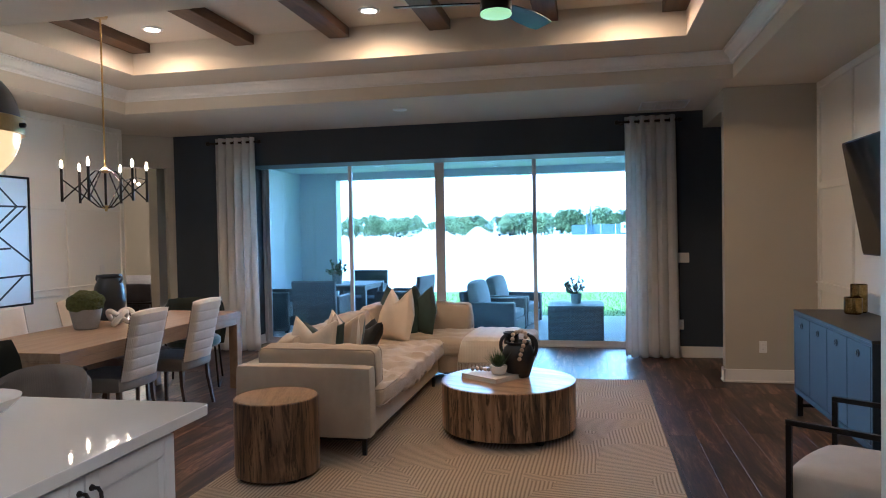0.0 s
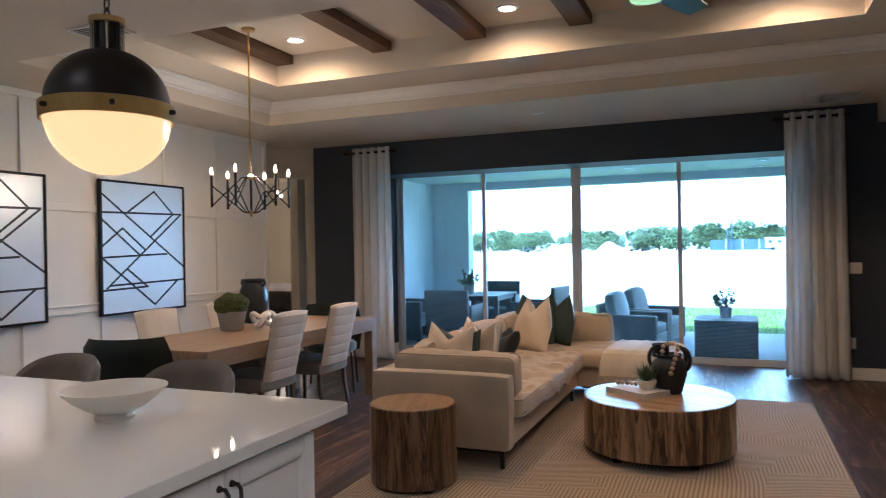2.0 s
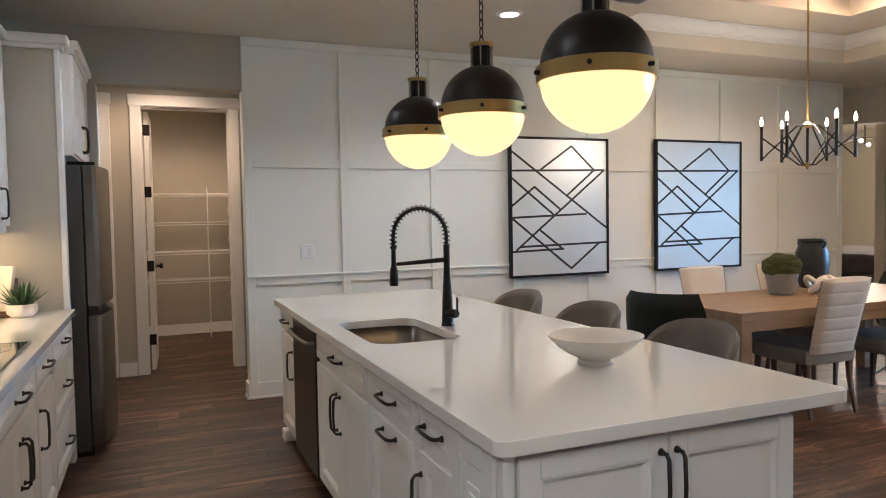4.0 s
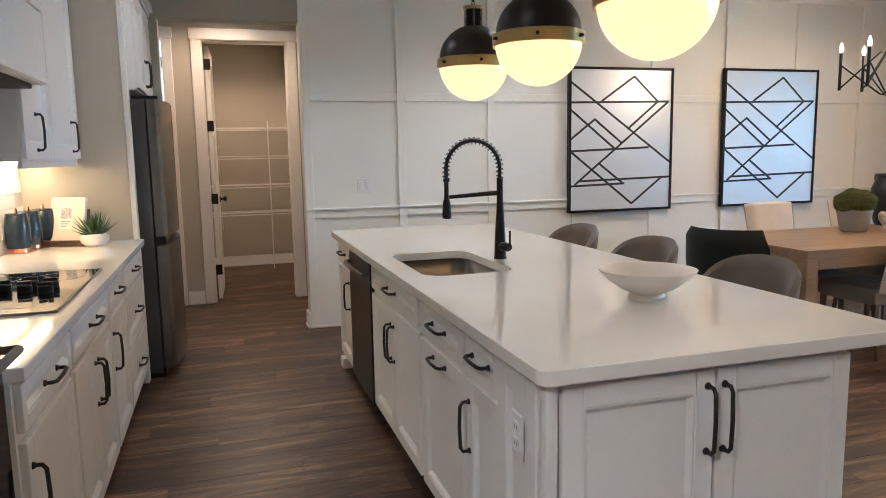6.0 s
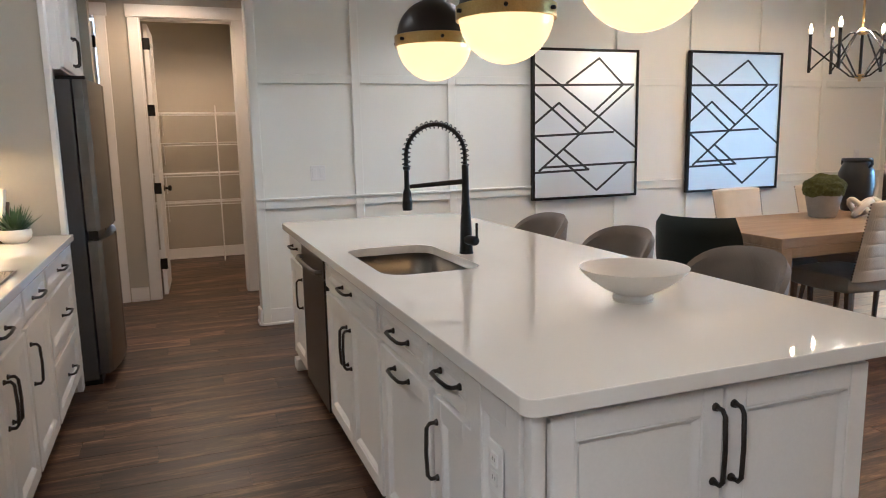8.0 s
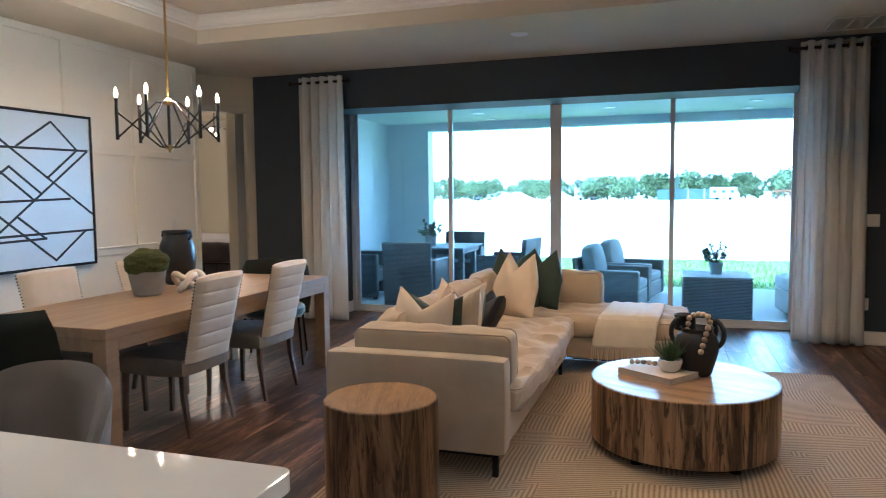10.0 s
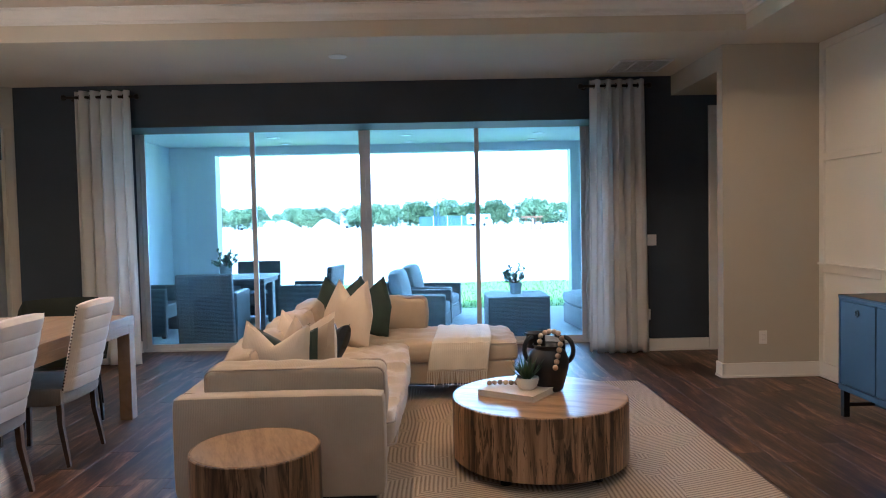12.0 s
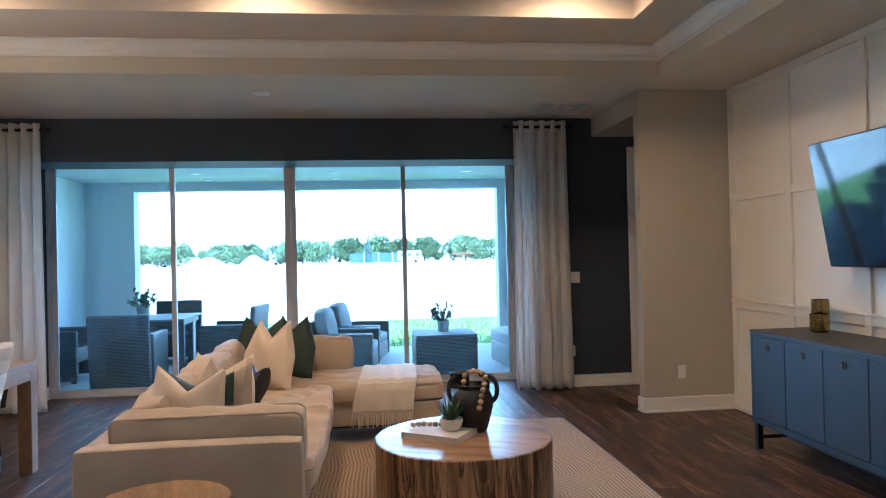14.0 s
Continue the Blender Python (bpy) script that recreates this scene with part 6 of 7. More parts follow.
def throw_blanket():
    d = thing("throw_blanket", "cream fringed throw draped over the chaise", "blanket", pose(0, 0, 0))
    x0, x1 = -1.33, -0.86
    prof = [(7.50, 0.482), (7.2, 0.492), (6.95, 0.488), (6.82, 0.478), (6.765, 0.45), (6.748, 0.40), (6.74, 0.33), (6.738, 0.235)]
    bm = bmesh.new()
    n = 30
    rows = []
    fine = []
    for (ya, za), (yb, zb) in zip(prof, prof[1:]):
        for k in range(5):
            fine.append((ya + (yb - ya) * k / 5, za + (zb - za) * k / 5))
    fine.append(prof[-1])
    for j, (y, z) in enumerate(fine):
        t = j / len(fine)
        row = []
        for i in range(n + 1):
            u = i / n
            x = x0 + (x1 - x0) * u + 0.10 * (1 - t) * (1 - 0.3 * u)
            w = noise.noise(Vector((u * 6, t * 3, 1)))
            row.append(bm.verts.new((x, y - 0.010 * (1 + math.sin(u * 19)) * max(0, t - 0.5), z + 0.008 * abs(w) + 0.004 * math.sin(u * 25) * (1 - t))))
        rows.append(row)
    for a, b in zip(rows, rows[1:]):
        for i in range(n):
            bm.faces.new((a[i], a[i + 1], b[i + 1], b[i]))
    fb = part("fabric", bm, M_THROW, d, smooth=True)
    so = fb.modifiers.new("thick", "SOLIDIFY")
    so.thickness, so.offset = 0.006, 1
    rnd = random.Random(4)
    bm = bmesh.new()
    for i in range(34):
        x = x0 + (x1 - x0) * (i + 0.5) / 34
        ln = rnd.uniform(0.09, 0.13)
        dx = rnd.uniform(-0.012, 0.012)
        tube(bm, [(x, 6.734, 0.24), (x + dx * .4, 6.730, 0.24 - ln * .5), (x + dx, 6.732, 0.24 - ln)], [0.005, 0.0045, 0.003], 5)
    part("fringe", bm, M_THROW, d, "knotted cream fringe", True)


M_THROW = cloth("cream_wool_throw", (0.58, 0.52, 0.43), (0.66, 0.60, 0.50), 400, 0.95, 0.8, 0.4)
throw_blanket()


# rug with low woven ridges
def rug_mat():
    m, nt, b = base_mat("jute_rug")
    v = coords(nt)
    slow = noise_tex(nt, v, 1.7, 2, 0.5, 0.8)
    wv = node(nt, "TexWave", Scale=13.0, Distortion=10.0, Detail=1.0)
    wv.inputs["Detail Scale"].default_value = 0.09
    nt.links.new(v, wv.inputs["Vector"])
    mp = nt.nodes.new("ShaderNodeMapping")
    mp.inputs["Rotation"].default_value = (0, 0, 1.2)
    nt.links.new(v, mp.inputs[0])
    w2 = node(nt, "TexWave", Scale=13.0, Distortion=10.0, Detail=1.0)
    w2.inputs["Detail Scale"].default_value = 0.09
    nt.links.new(mp.outputs[0], w2.inputs["Vector"])
    gt = nt.nodes.new("ShaderNodeMath")
    gt.operation, gt.inputs[1].default_value = "GREATER_THAN", 0.5
    nt.links.new(slow, gt.inputs[0])
    mx = nt.nodes.new("ShaderNodeMix")
    nt.links.new(gt.outputs[0], mx.inputs[0])
    nt.links.new(wv.outputs[1], mx.inputs[2])
    nt.links.new(w2.outputs[1], mx.inputs[3])
    fib = noise_tex(nt, v, 110, 3, 0.7)
    mul = nt.nodes.new("ShaderNodeMath")
    mul.operation = "MULTIPLY_ADD"
    mul.inputs[1].default_value = 0.55
    nt.links.new(fib, mul.inputs[0])
    sc = nt.nodes.new("ShaderNodeMath")
    sc.operation, sc.inputs[1].default_value = "MULTIPLY", 0.55
    nt.links.new(mx.outputs[0], sc.inputs[0])
    nt.links.new(sc.outputs[0], mul.inputs[2])
    nt.links.new(ramp(nt, mul.outputs[0], [(0.25, (0.215, 0.155, 0.095)), (0.5, (0.345, 0.26, 0.17)), (0.8, (0.45, 0.35, 0.24))]), b.inputs["Base Color"])
    b.inputs["Roughness"].default_value = 0.95
    bump_to(nt, b, mul.outputs[0], 0.7, 0.004)
    return m


M_RUG = rug_mat()
bm = bmesh.new()
box(bm, -2.34, 0.46, 3.63, 7.24, 0.001, 0.012, 0.004, 2)
rg = tagged(part("rug", bm, M_RUG), "large woven beige jute area rug", "rug")


# spalted wood drums
def log_mat():
    m, nt, b = base_mat("spalted_wood")
    v = coords(nt, (1, 1, 0.10))
    big = noise_tex(nt, v, 5.5, 5, 0.62, 2.2)
    vo = node(nt, "TexVoronoi", Scale=7.0)
    nt.links.new(v, vo.inputs["Vector"])
    thin = noise_tex(nt, v, 26.0, 4, 0.7, 1.5)
    col = ramp(nt, big, [(0.30, (0.018, 0.012, 0.009)), (0.40, (0.10, 0.055, 0.028)), (0.47, (0.26, 0.15, 0.075)), (0.60, (0.40, 0.25, 0.135)), (0.75, (0.30, 0.165, 0.08))])
    dark = ramp(nt, thin, [(0.40, (0.07, 0.05, 0.04)), (0.475, (1, 1, 1))])
    cell = ramp(nt, vo.outputs["Color"], [(0.25, (0.36, 0.31, 0.27)), (0.5, (0.85, 0.8, 0.75)), (0.8, (1.35, 1.3, 1.22))])
    m1 = nt.nodes.new("ShaderNodeMix")
    m1.data_type, m1.blend_type, m1.inputs[0].default_value = "RGBA", "MULTIPLY", 0.85
    nt.links.new(col, m1.inputs[6])
    nt.links.new(dark, m1.inputs[7])
    m2 = nt.nodes.new("ShaderNodeMix")
    m2.data_type, m2.blend_type, m2.inputs[0].default_value = "RGBA", "MULTIPLY", 0.8
    nt.links.new(m1.outputs[2], m2.inputs[6])
    nt.links.new(cell, m2.inputs[7])
    nt.links.new(m2.outputs[2], b.inputs["Base Color"])
    b.inputs["Roughness"].default_value = 0.33
    bump_to(nt, b, thin, 0.25, 0.002)
    return m


M_LOG = log_mat()
M_LOGTOP = wood("spalted_top", [(0.28, (0.035, 0.022, 0.014)), (0.38, (0.20, 0.115, 0.06)), (0.55, (0.40, 0.26, 0.145)), (0.75, (0.34, 0.20, 0.10))], "y", 0.3, 5.0, 30, False, 0.15, 2.5)


def drum(name, label, m, r, z0, z1, legs):
    d = thing(name, label, "table", m)
    wob = lambda a, z: 1 + 0.006 * math.sin(2 * a + 1) + 0.004 * math.sin(5 * a)
    bm = bmesh.new()
    lathe(bm, [(r - 0.004, z0), (r, z0 + 0.004), (r, (z0 + z1) / 2), (r, z1 - 0.006), (r - 0.004, z1 - 0.002), (r - 0.012, z1 - 0.002)], 72, wob=wob)
    bm2 = bmesh.new()
    lathe(bm2, [(0, z0), (r - 0.004, z0)], 72, wob=wob)
    part("drum_side", bm, M_LOG, d, "spalted wood staves with dark figure", True)
    part("drum_base", bm2, M_BLACK, d)
    bm = bmesh.new()
    lathe(bm, [(0, z1), (r * .5, z1), (r - 0.014, z1), (r - 0.008, z1 - 0.003)], 72, wob=wob)
    part("drum_top", bm, M_LOGTOP, d, "polished figured wood top", True)
    for i in range(legs):
        a = 2 * math.pi * (i + 0.3) / legs
        bm = bmesh.new()
        lathe(bm, [(0, 0), (0.03, 0), (0.03, z0 + 0.002), (0, z0 + 0.002)], 14, pose(r * .82 * math.cos(a), r * .82 * math.sin(a), 0))
        part("foot", bm, M_BLACK, d, "short black foot")
    return d


RZ = 0.0125
drum("coffee_table", "round spalted wood drum coffee table on the rug", pose(-0.67, 5.32, RZ, 0, 0, 70), 0.503, 0.05, 0.388, 5)
drum("drum_side_table", "tall spalted wood drum side table beside the sofa", pose(-2.005, 4.19, RZ, 0, 0, 200), 0.262, 0.02, 0.488, 4)
CT = RZ + 0.388
M_BOOK = surf("beige_book", (0.55, 0.46, 0.36), (0.62, 0.53, 0.43), 6, 0.5, fine=200, bump=0.05)
M_PAGES = surf("book_pages", (0.62, 0.57, 0.49), (0.70, 0.65, 0.57), 8, 0.8, fine=300, bump=0.2, stretch=(1, 1, 12))
d = thing("coffee_book", "thick beige book lying on the coffee table", "book", pose(-0.80, 5.33, CT, 0, 0, -35))
bx("pages", (-0.168, 0.17, -0.13, 0.13, 0.004, 0.032), M_PAGES, d)
bx("cover", (-0.175, 0.175, -0.136, 0.136, 0.032, 0.036), M_BOOK, d, bevel=0.001, seg=1)
bx("cover", (-0.175, 0.175, -0.136, 0.136, 0.0, 0.004), M_BOOK, d)
bx("spine", (-0.177, -0.169, -0.136, 0.136, 0.001, 0.035), M_BOOK, d)
pot = bmesh.new()
lathe(pot, [(0, 0), (0.04, 0), (0.055, 0.015), (0.066, 0.05), (0.066, 0.066), (0.058, 0.066), (0.055, 0.05), (0, 0.05)], 36)
spiky(pose(-0.74, 5.31, CT + 0.0365), 0.05, 0.125, 60, 9, pot, "spiky green plant in a white pot on the book", 0.6, 0.007)
M_JUG = surf("black_stoneware", (0.010, 0.010, 0.011), (0.020, 0.020, 0.021), 12, 0.45, fine=140, bump=0.15)
d = thing("double_jug", "matt black stoneware jug with looped handles", "vase", pose(-0.60, 5.42, CT))
bm = bmesh.new()
lathe(bm, [(0, 0), (0.075, 0), (0.085, 0.01), (0.10, 0.06), (0.118, 0.13), (0.122, 0.18), (0.105, 0.225), (0.082, 0.245), (0.085, 0.262), (0.093, 0.268), (0.085, 0.27), (0.075, 0.25), (0, 0.2)], 40, wob=lambda a, z: 1 + 0.03 * math.sin(2 * a))
part("body", bm, M_JUG, d, smooth=True)
bm = bmesh.new()
lathe(bm, [(0, 0.2), (0.06, 0.22), (0.055, 0.285), (0.065, 0.305), (0.058, 0.307), (0, 0.28)], 30, pose(-0.06, 0.08, 0.02))
part("rear_neck", bm, M_JUG, d, smooth=True)
for ang, c in ((200, (-0.075, 0.04)), (30, (0.05, 0.06)), (-30, (0.085, 0.0))):
    bm = bmesh.new()
    ca, sa = math.cos(radians(ang)), math.sin(radians(ang))
    tube(bm, [(c[0] + ca * (0.01 + 0.055 * math.sin(t)), c[1] + sa * (0.01 + 0.055 * math.sin(t)), 0.235 + 0.075 * math.cos(t)) for t in [math.pi * k / 10 for k in range(11)]], 0.014, 8)
    part("handle", bm, M_JUG, d, "looped black handle", True)
M_BEAD = wood("pale_wood_bead", [(0.3, (0.42, 0.29, 0.18)), (0.7, (0.58, 0.43, 0.29))], "z", 0.5, 30)
d = thing("bead_garland", "pale wooden bead garland over the jug and book", "bead garland", pose(-0.67, 5.38, CT))
chain = []
for k in range(9):
    chain.append((-0.28 + 0.032 * k, 0.02 + 0.012 * math.sin(k), 0.054))
for k in range(7):
    a = k / 6
    chain.append((-0.0 + 0.03 * a, 0.06, 0.07 + 0.245 * a ** 0.8))
for k in range(4):
    chain.append((0.055 + 0.024 * k, 0.05 - 0.012 * k, 0.335 + 0.01 * math.sin(k)))
for k in range(6):
    chain.append((0.135 - 0.009 * k, -0.045 - 0.008 * k, 0.315 - 0.032 * k))
bd0 = bmesh.new()
bmesh.ops.create_icosphere(bd0, subdivisions=2, radius=0.0165)
bmesh_data = mesh_of("bead", bd0, M_BEAD, True)
for p in chain:
    ob = new("bead", bmesh_data)
    ob.parent, ob.location = d, p

# ---- media wall ----
M_BLUE = surf("slate_blue_paint", (0.014, 0.026, 0.040), (0.020, 0.035, 0.052), 3, 0.45, fine=160, bump=0.06)
M_DKTOP = surf("dark_stone_top", (0.022, 0.020, 0.019), (0.038, 0.035, 0.032), 5, 0.4, fine=120, bump=0.1)
CX0, CX1, CYA, CYB = 1.525, 2.005, 4.53, 6.12
d = thing("sideboard", "slate blue four-door sideboard on black legs", "sideboard", pose(0, 0, 0))
bx("body", (CX0 + 0.012, CX1, CYA, CYB, 0.185, 0.822), M_BLUE, d, bevel=0.004)
bx("top", (CX0 - 0.004, CX1, CYA - 0.005, CYB + 0.005, 0.823, 0.842), M_DKTOP, d, "dark top", 0.003, 1)
bm = bmesh.new()
for a in ((CYA, CYB, 0.805, 0.8225), (CYA, CYB, 0.1855, 0.225), (CYA, CYA + 0.02, 0.225, 0.805), (CYB - 0.02, CYB, 0.225, 0.805)):
    box(bm, CX0, CX0 + 0.02, a[0], a[1], a[2], a[3])
part("face_frame", bm, M_BLUE, d)
w = (CYB - CYA - 0.044) / 4
for i in range(4):
    y0 = CYA + 0.022 + w * i
    dr = bx("cabinet_door", (CX0 - 0.001, CX0 + 0.011, y0 + 0.003, y0 + w - 0.003, 0.229, 0.801), M_BLUE, d, "", 0.003, 1)
    bm = bmesh.new()
    lathe(bm, [(0, 0), (0.024, 0), (0.026, 0.004), (0.02, 0.007), (0.014, 0.004), (0, 0.004)], 22, pose(CX0 - 0.001, y0 + w * 0.5, 0.735, 0, -90))
    pl = part("ring_pull", bm, M_BLACK, dr, "round black ring pull", True)
    bm = bmesh.new()
    lathe(bm, [(0, 0), (0.006, 0), (0.006, 0.012), (0, 0.013)], 10, pose(CX0 - 0.004, y0 + w * 0.5, 0.735, 0, -90))
    part("pin", bm, M_NICKEL, pl)
for y in (CYA + 0.03, CYB - 0.03):
    for x in (CX0 + 0.03, CX1 - 0.03):
        bx("leg", (x - 0.02, x + 0.02, y - 0.02, y + 0.02, 0.0, 0.185), M_BLACK, d)
    bx("stretcher", (CX0 + 0.05, CX1 - 0.05, y - 0.012, y + 0.012, 0.07, 0.095), M_BLACK, d)
bx("long_stretcher", (1.755, 1.78, CYA + 0.042, CYB - 0.042, 0.07, 0.095), M_BLACK, d)
M_GOLD = surf("gold_mercury_glass", (0.20, 0.13, 0.04), (0.50, 0.35, 0.13), 22, 0.16, 1.0, fine=90, bump=0.12)
for x, y, r, h, lab in ((1.925, 5.915, 0.058, 0.215, "tall gold mercury glass candle holder"), (1.855, 5.825, 0.062, 0.125, "short gold mercury glass candle holder")):
    bm = bmesh.new()
    lathe(bm, [(0, 0), (r - 0.012, 0), (r, 0.012), (r, h), (r - 0.004, h), (r - 0.005, 0.015), (0, 0.012)], 36)
    tagged(part("candle_holder", bm, M_GOLD, None, "", True, pose(x, y, 0.842)), lab, "candle holder", "gold candle holders")

# television, tilted down on its bracket
d = thing("television", "large flat black television tilted on the wall", "television", pose(1.90, 5.035, 1.285, 0, -9.8))
M_SCREEN = surf("glossy_black_screen", (0.004, 0.004, 0.005), (0.006, 0.006, 0.007), 2, 0.06, fine=60, bump=0, spec=0.9)
bx("casing", (0.003, 0.032, -0.725, 0.725, 0.0, 0.83), M_BLACK, d, bevel=0.004)
bx("screen", (-0.001, 0.0025, -0.718, 0.718, 0.012, 0.822), M_SCREEN, d, "glossy black screen")
bx("bracket", (0.033, 0.236, -0.2, 0.2, 0.3, 0.5), M_BLACK, d)


# armchair with a black bar frame
def armchair(m):
    d = thing("armchair", "beige armchair with slim black metal frame", "armchair", m)
    # faces +x in its own axes; the front stands at x = 0, y = +-0.28
    for s in (-1, 1):
        bm = bmesh.new()
        y = s * 0.29
        b = 0.012
        for a in ((-b, b, 0.0, 0.62), (-0.66 - b, -0.66 + b, 0.0, 0.62)):
            box(bm, a[0], a[1], y - b, y + b, a[2], a[3], 0.002, 1)
        box(bm, -0.66 - b, b, y - b, y + b, 0.62, 0.644, 0.002, 1)
        box(bm, -0.66 + b, -b, y - b, y + b, 0.2, 0.224, 0.002, 1)
        part("side_frame", bm, M_BLACK, d, "black metal side frame")
    for x in (-0.015, -0.64):
        bx("cross_bar", (x - 0.01, x + 0.01, -0.278, 0.278, 0.2, 0.222), M_BLACK, d)
    bm = bmesh.new()
    soft_box(bm, -0.66, 0.02, -0.272, 0.272, 0.225, 0.42, 0.05, 0.025, 10)
    part("seat_cushion", bm, M_ARMC, d, "beige seat cushion", True)
    bm = bmesh.new()
    soft_box(bm, -0.09, 0.09, -0.27, 0.27, 0.0, 0.46, 0.06, 0.03, 10)
    part("back_cushion", bm, M_ARMC, d, "beige back cushion", True, pose(-0.58, 0, 0.40, 0, -14))
    return d


M_ARMC = cloth("beige_armchair_cloth", (0.46, 0.39, 0.32), (0.54, 0.47, 0.39), 800)
AM = pose(0.98, 3.715, 0.0, 0, 0, 144.6)
armchair(AM)
M_PLEAF = cloth("white_leaf_print", (0.50, 0.48, 0.44), (0.72, 0.69, 0.64), 500)
throw_pillow(AM @ pose(-0.42, -0.02, 0.43, -22, 0, 90), 0.42, M_PLEAF, "white throw pillow with faint grey print")


# ---- outside ----
M_GRASS = surf("lawn", (0.075, 0.15, 0.014), (0.16, 0.27, 0.03), 3.0, 0.9, fine=60, bump=0.6, dist=0.02)
slab("lawn", (-30, 30, PY + 0.30, 18.6, -0.2, -0.13), M_GRASS, "strip of mown green lawn")


def grass_tufts():
    rnd = random.Random(5)
    vs, fs = [], []
    for _ in range(9000):
        x, y = rnd.uniform(-6, 3.5), rnd.uniform(12.7, 18.5)
        h, a = rnd.uniform(0.03, 0.08), rnd.uniform(0, 6.3)
        dx, dy = 0.006 * math.cos(a), 0.006 * math.sin(a)
        k = len(vs)
        vs += [(x - dx, y - dy, -0.13), (x + dx, y + dy, -0.13), (x + rnd.uniform(-.03, .03), y + rnd.uniform(-.03, .03), -0.13 + h)]
        fs.append((k, k + 1, k + 2))
    me = bpy.data.meshes.new("grass")
    me.from_pydata(vs, [], fs)
    me.materials.append(M_GRASS)
    return tagged(new("grass", me), "short green grass blades on the lawn", "grass", kind="stuff")


grass_tufts()
M_LEAF = surf("tree_leaves", (0.085, 0.125, 0.05), (0.145, 0.185, 0.08), 0.6, 0.8, fine=9, bump=0)
M_BARK = surf("bark", (0.07, 0.05, 0.035), (0.14, 0.10, 0.07), 5, 0.9)


def tree(seed, h, w):
    rnd = random.Random(seed)
    d = thing("tree", "full green broadleaf tree at the field edge", "tree", pose(0, 0, 0), "far tree line")
    bm = bmesh.new()
    tube(bm, [(0, 0, 0), (0.1, 0, h * 0.3), (0, 0.1, h * 0.6)], [0.28, 0.2, 0.08], 7)
    for i in range(5):
        a = rnd.uniform(0, 6.3)
        tube(bm, [(0, 0, h * rnd.uniform(.25, .4)), (w * .25 * math.cos(a), w * .25 * math.sin(a), h * .6)], [0.1, 0.04], 5)
    part("trunk", bm, M_BARK, d)
    vs, fs = [], []
    for _ in range(56):
        a, el = rnd.uniform(0, 6.3), rnd.uniform(-1.2, 1.4)
        r = rnd.uniform(0.45, 1.0)
        c = Vector((w / 2 * r * math.cos(el) * math.cos(a), w / 2 * r * math.cos(el) * math.sin(a), h * 0.50 + h * 0.42 * r * math.sin(el)))
        cr = rnd.uniform(0.10, 0.17) * w
        for _ in range(34):
            u = Vector((rnd.gauss(0, 1), rnd.gauss(0, 1), rnd.gauss(0, 0.8))).normalized() * cr * rnd.uniform(0.55, 1.05)
            p = c + u
            e1 = Vector((rnd.gauss(0, 1), rnd.gauss(0, 1), rnd.gauss(0, 1))).normalized() * rnd.uniform(0.25, 0.5)
            e2 = e1.orthogonal().normalized() * rnd.uniform(0.2, 0.4)
            k = len(vs)
            vs += [tuple(p - e1), tuple(p + e2), tuple(p + e1), tuple(p - e2)]
            fs.append((k, k + 1, k + 2, k + 3))
    me = bpy.data.meshes.new("crown")
    me.from_pydata(vs, [], fs)
    me.materials.append(M_LEAF)
    cr = new("crown", me)
    cr.parent = d
    return d


rnd = random.Random(11)
protos = [tree(s, h, w) for s, h, w in ((1, 9.0, 10.0), (2, 10.0, 12.0), (3, 8.0, 11.0), (4, 11.0, 11.0))]
n = 0
for i in range(84):
    x = -105 + i * 2.5 + rnd.uniform(-1.5, 1.5)
    y = 168 + rnd.uniform(-8, 12)
    m = pose(x, y, -0.2, 0, 0, rnd.uniform(0, 360)) @ Matrix.Scale(rnd.uniform(0.50, 0.70), 4)
    if i < 4:
        protos[i].matrix_basis = m
    else:
        copy_thing(protos[i % 4], m).scale = m.to_scale()

M_DIRT = surf("spoil_heap", (0.30, 0.25, 0.19), (0.45, 0.39, 0.30), 0.4, 0.95, fine=3, bump=0.5, dist=0.05)


def heap(x, y, r, h, seed):
    bm = bmesh.new()
    rnd = random.Random(seed)
    off = [rnd.uniform(0, 9) for _ in range(3)]
    lathe(bm, [(r, 0), (r * .8, h * .25), (r * .5, h * .62), (r * .2, h * .92), (0, h)], 26, wob=lambda a, z: 1 + 0.12 * math.sin(3 * a + off[0]) + 0.07 * math.sin(7 * a + off[1] + z))
    tagged(part("spoil_heap", bm, M_DIRT, None, "", True, pose(x, y, -0.2)), "heap of pale excavated sand on the site", "sand heap", "site spoil heaps")


for x, y, r, h, s in ((-23.9, 150, 3.4, 2.4, 1), (-32.7, 150, 4.0, 2.2, 2), (-37, 117, 5.5, 0.9, 3), (-30, 121, 5.0, 0.8, 4), (-25.5, 123, 4.0, 0.7, 5)):
    heap(x, y, r, h, s)
M_FENCE = surf("site_fence", (0.04, 0.07, 0.09), (0.07, 0.11, 0.13), 0.5, 0.8)
M_SITEWHITE = surf("site_white", (0.6, 0.6, 0.6), (0.75, 0.75, 0.74), 0.5, 0.6)
M_SITERUST = surf("site_timber", (0.16, 0.06, 0.025), (0.24, 0.10, 0.045), 2, 0.8)
f = thing("site_fence", "blue-green screened temporary site fence", "fence", pose(2.2, 160, -0.16))
for i in range(4):
    bx("fence_panel", (i * 3.2 - 6.4, i * 3.2 - 3.35, -0.03, 0.03, 0.1, 2.3), M_FENCE, f)
    bx("fence_post", (i * 3.2 - 3.34, i * 3.2 - 3.21, -0.05, 0.05, 0, 2.4), M_SITEWHITE, f)
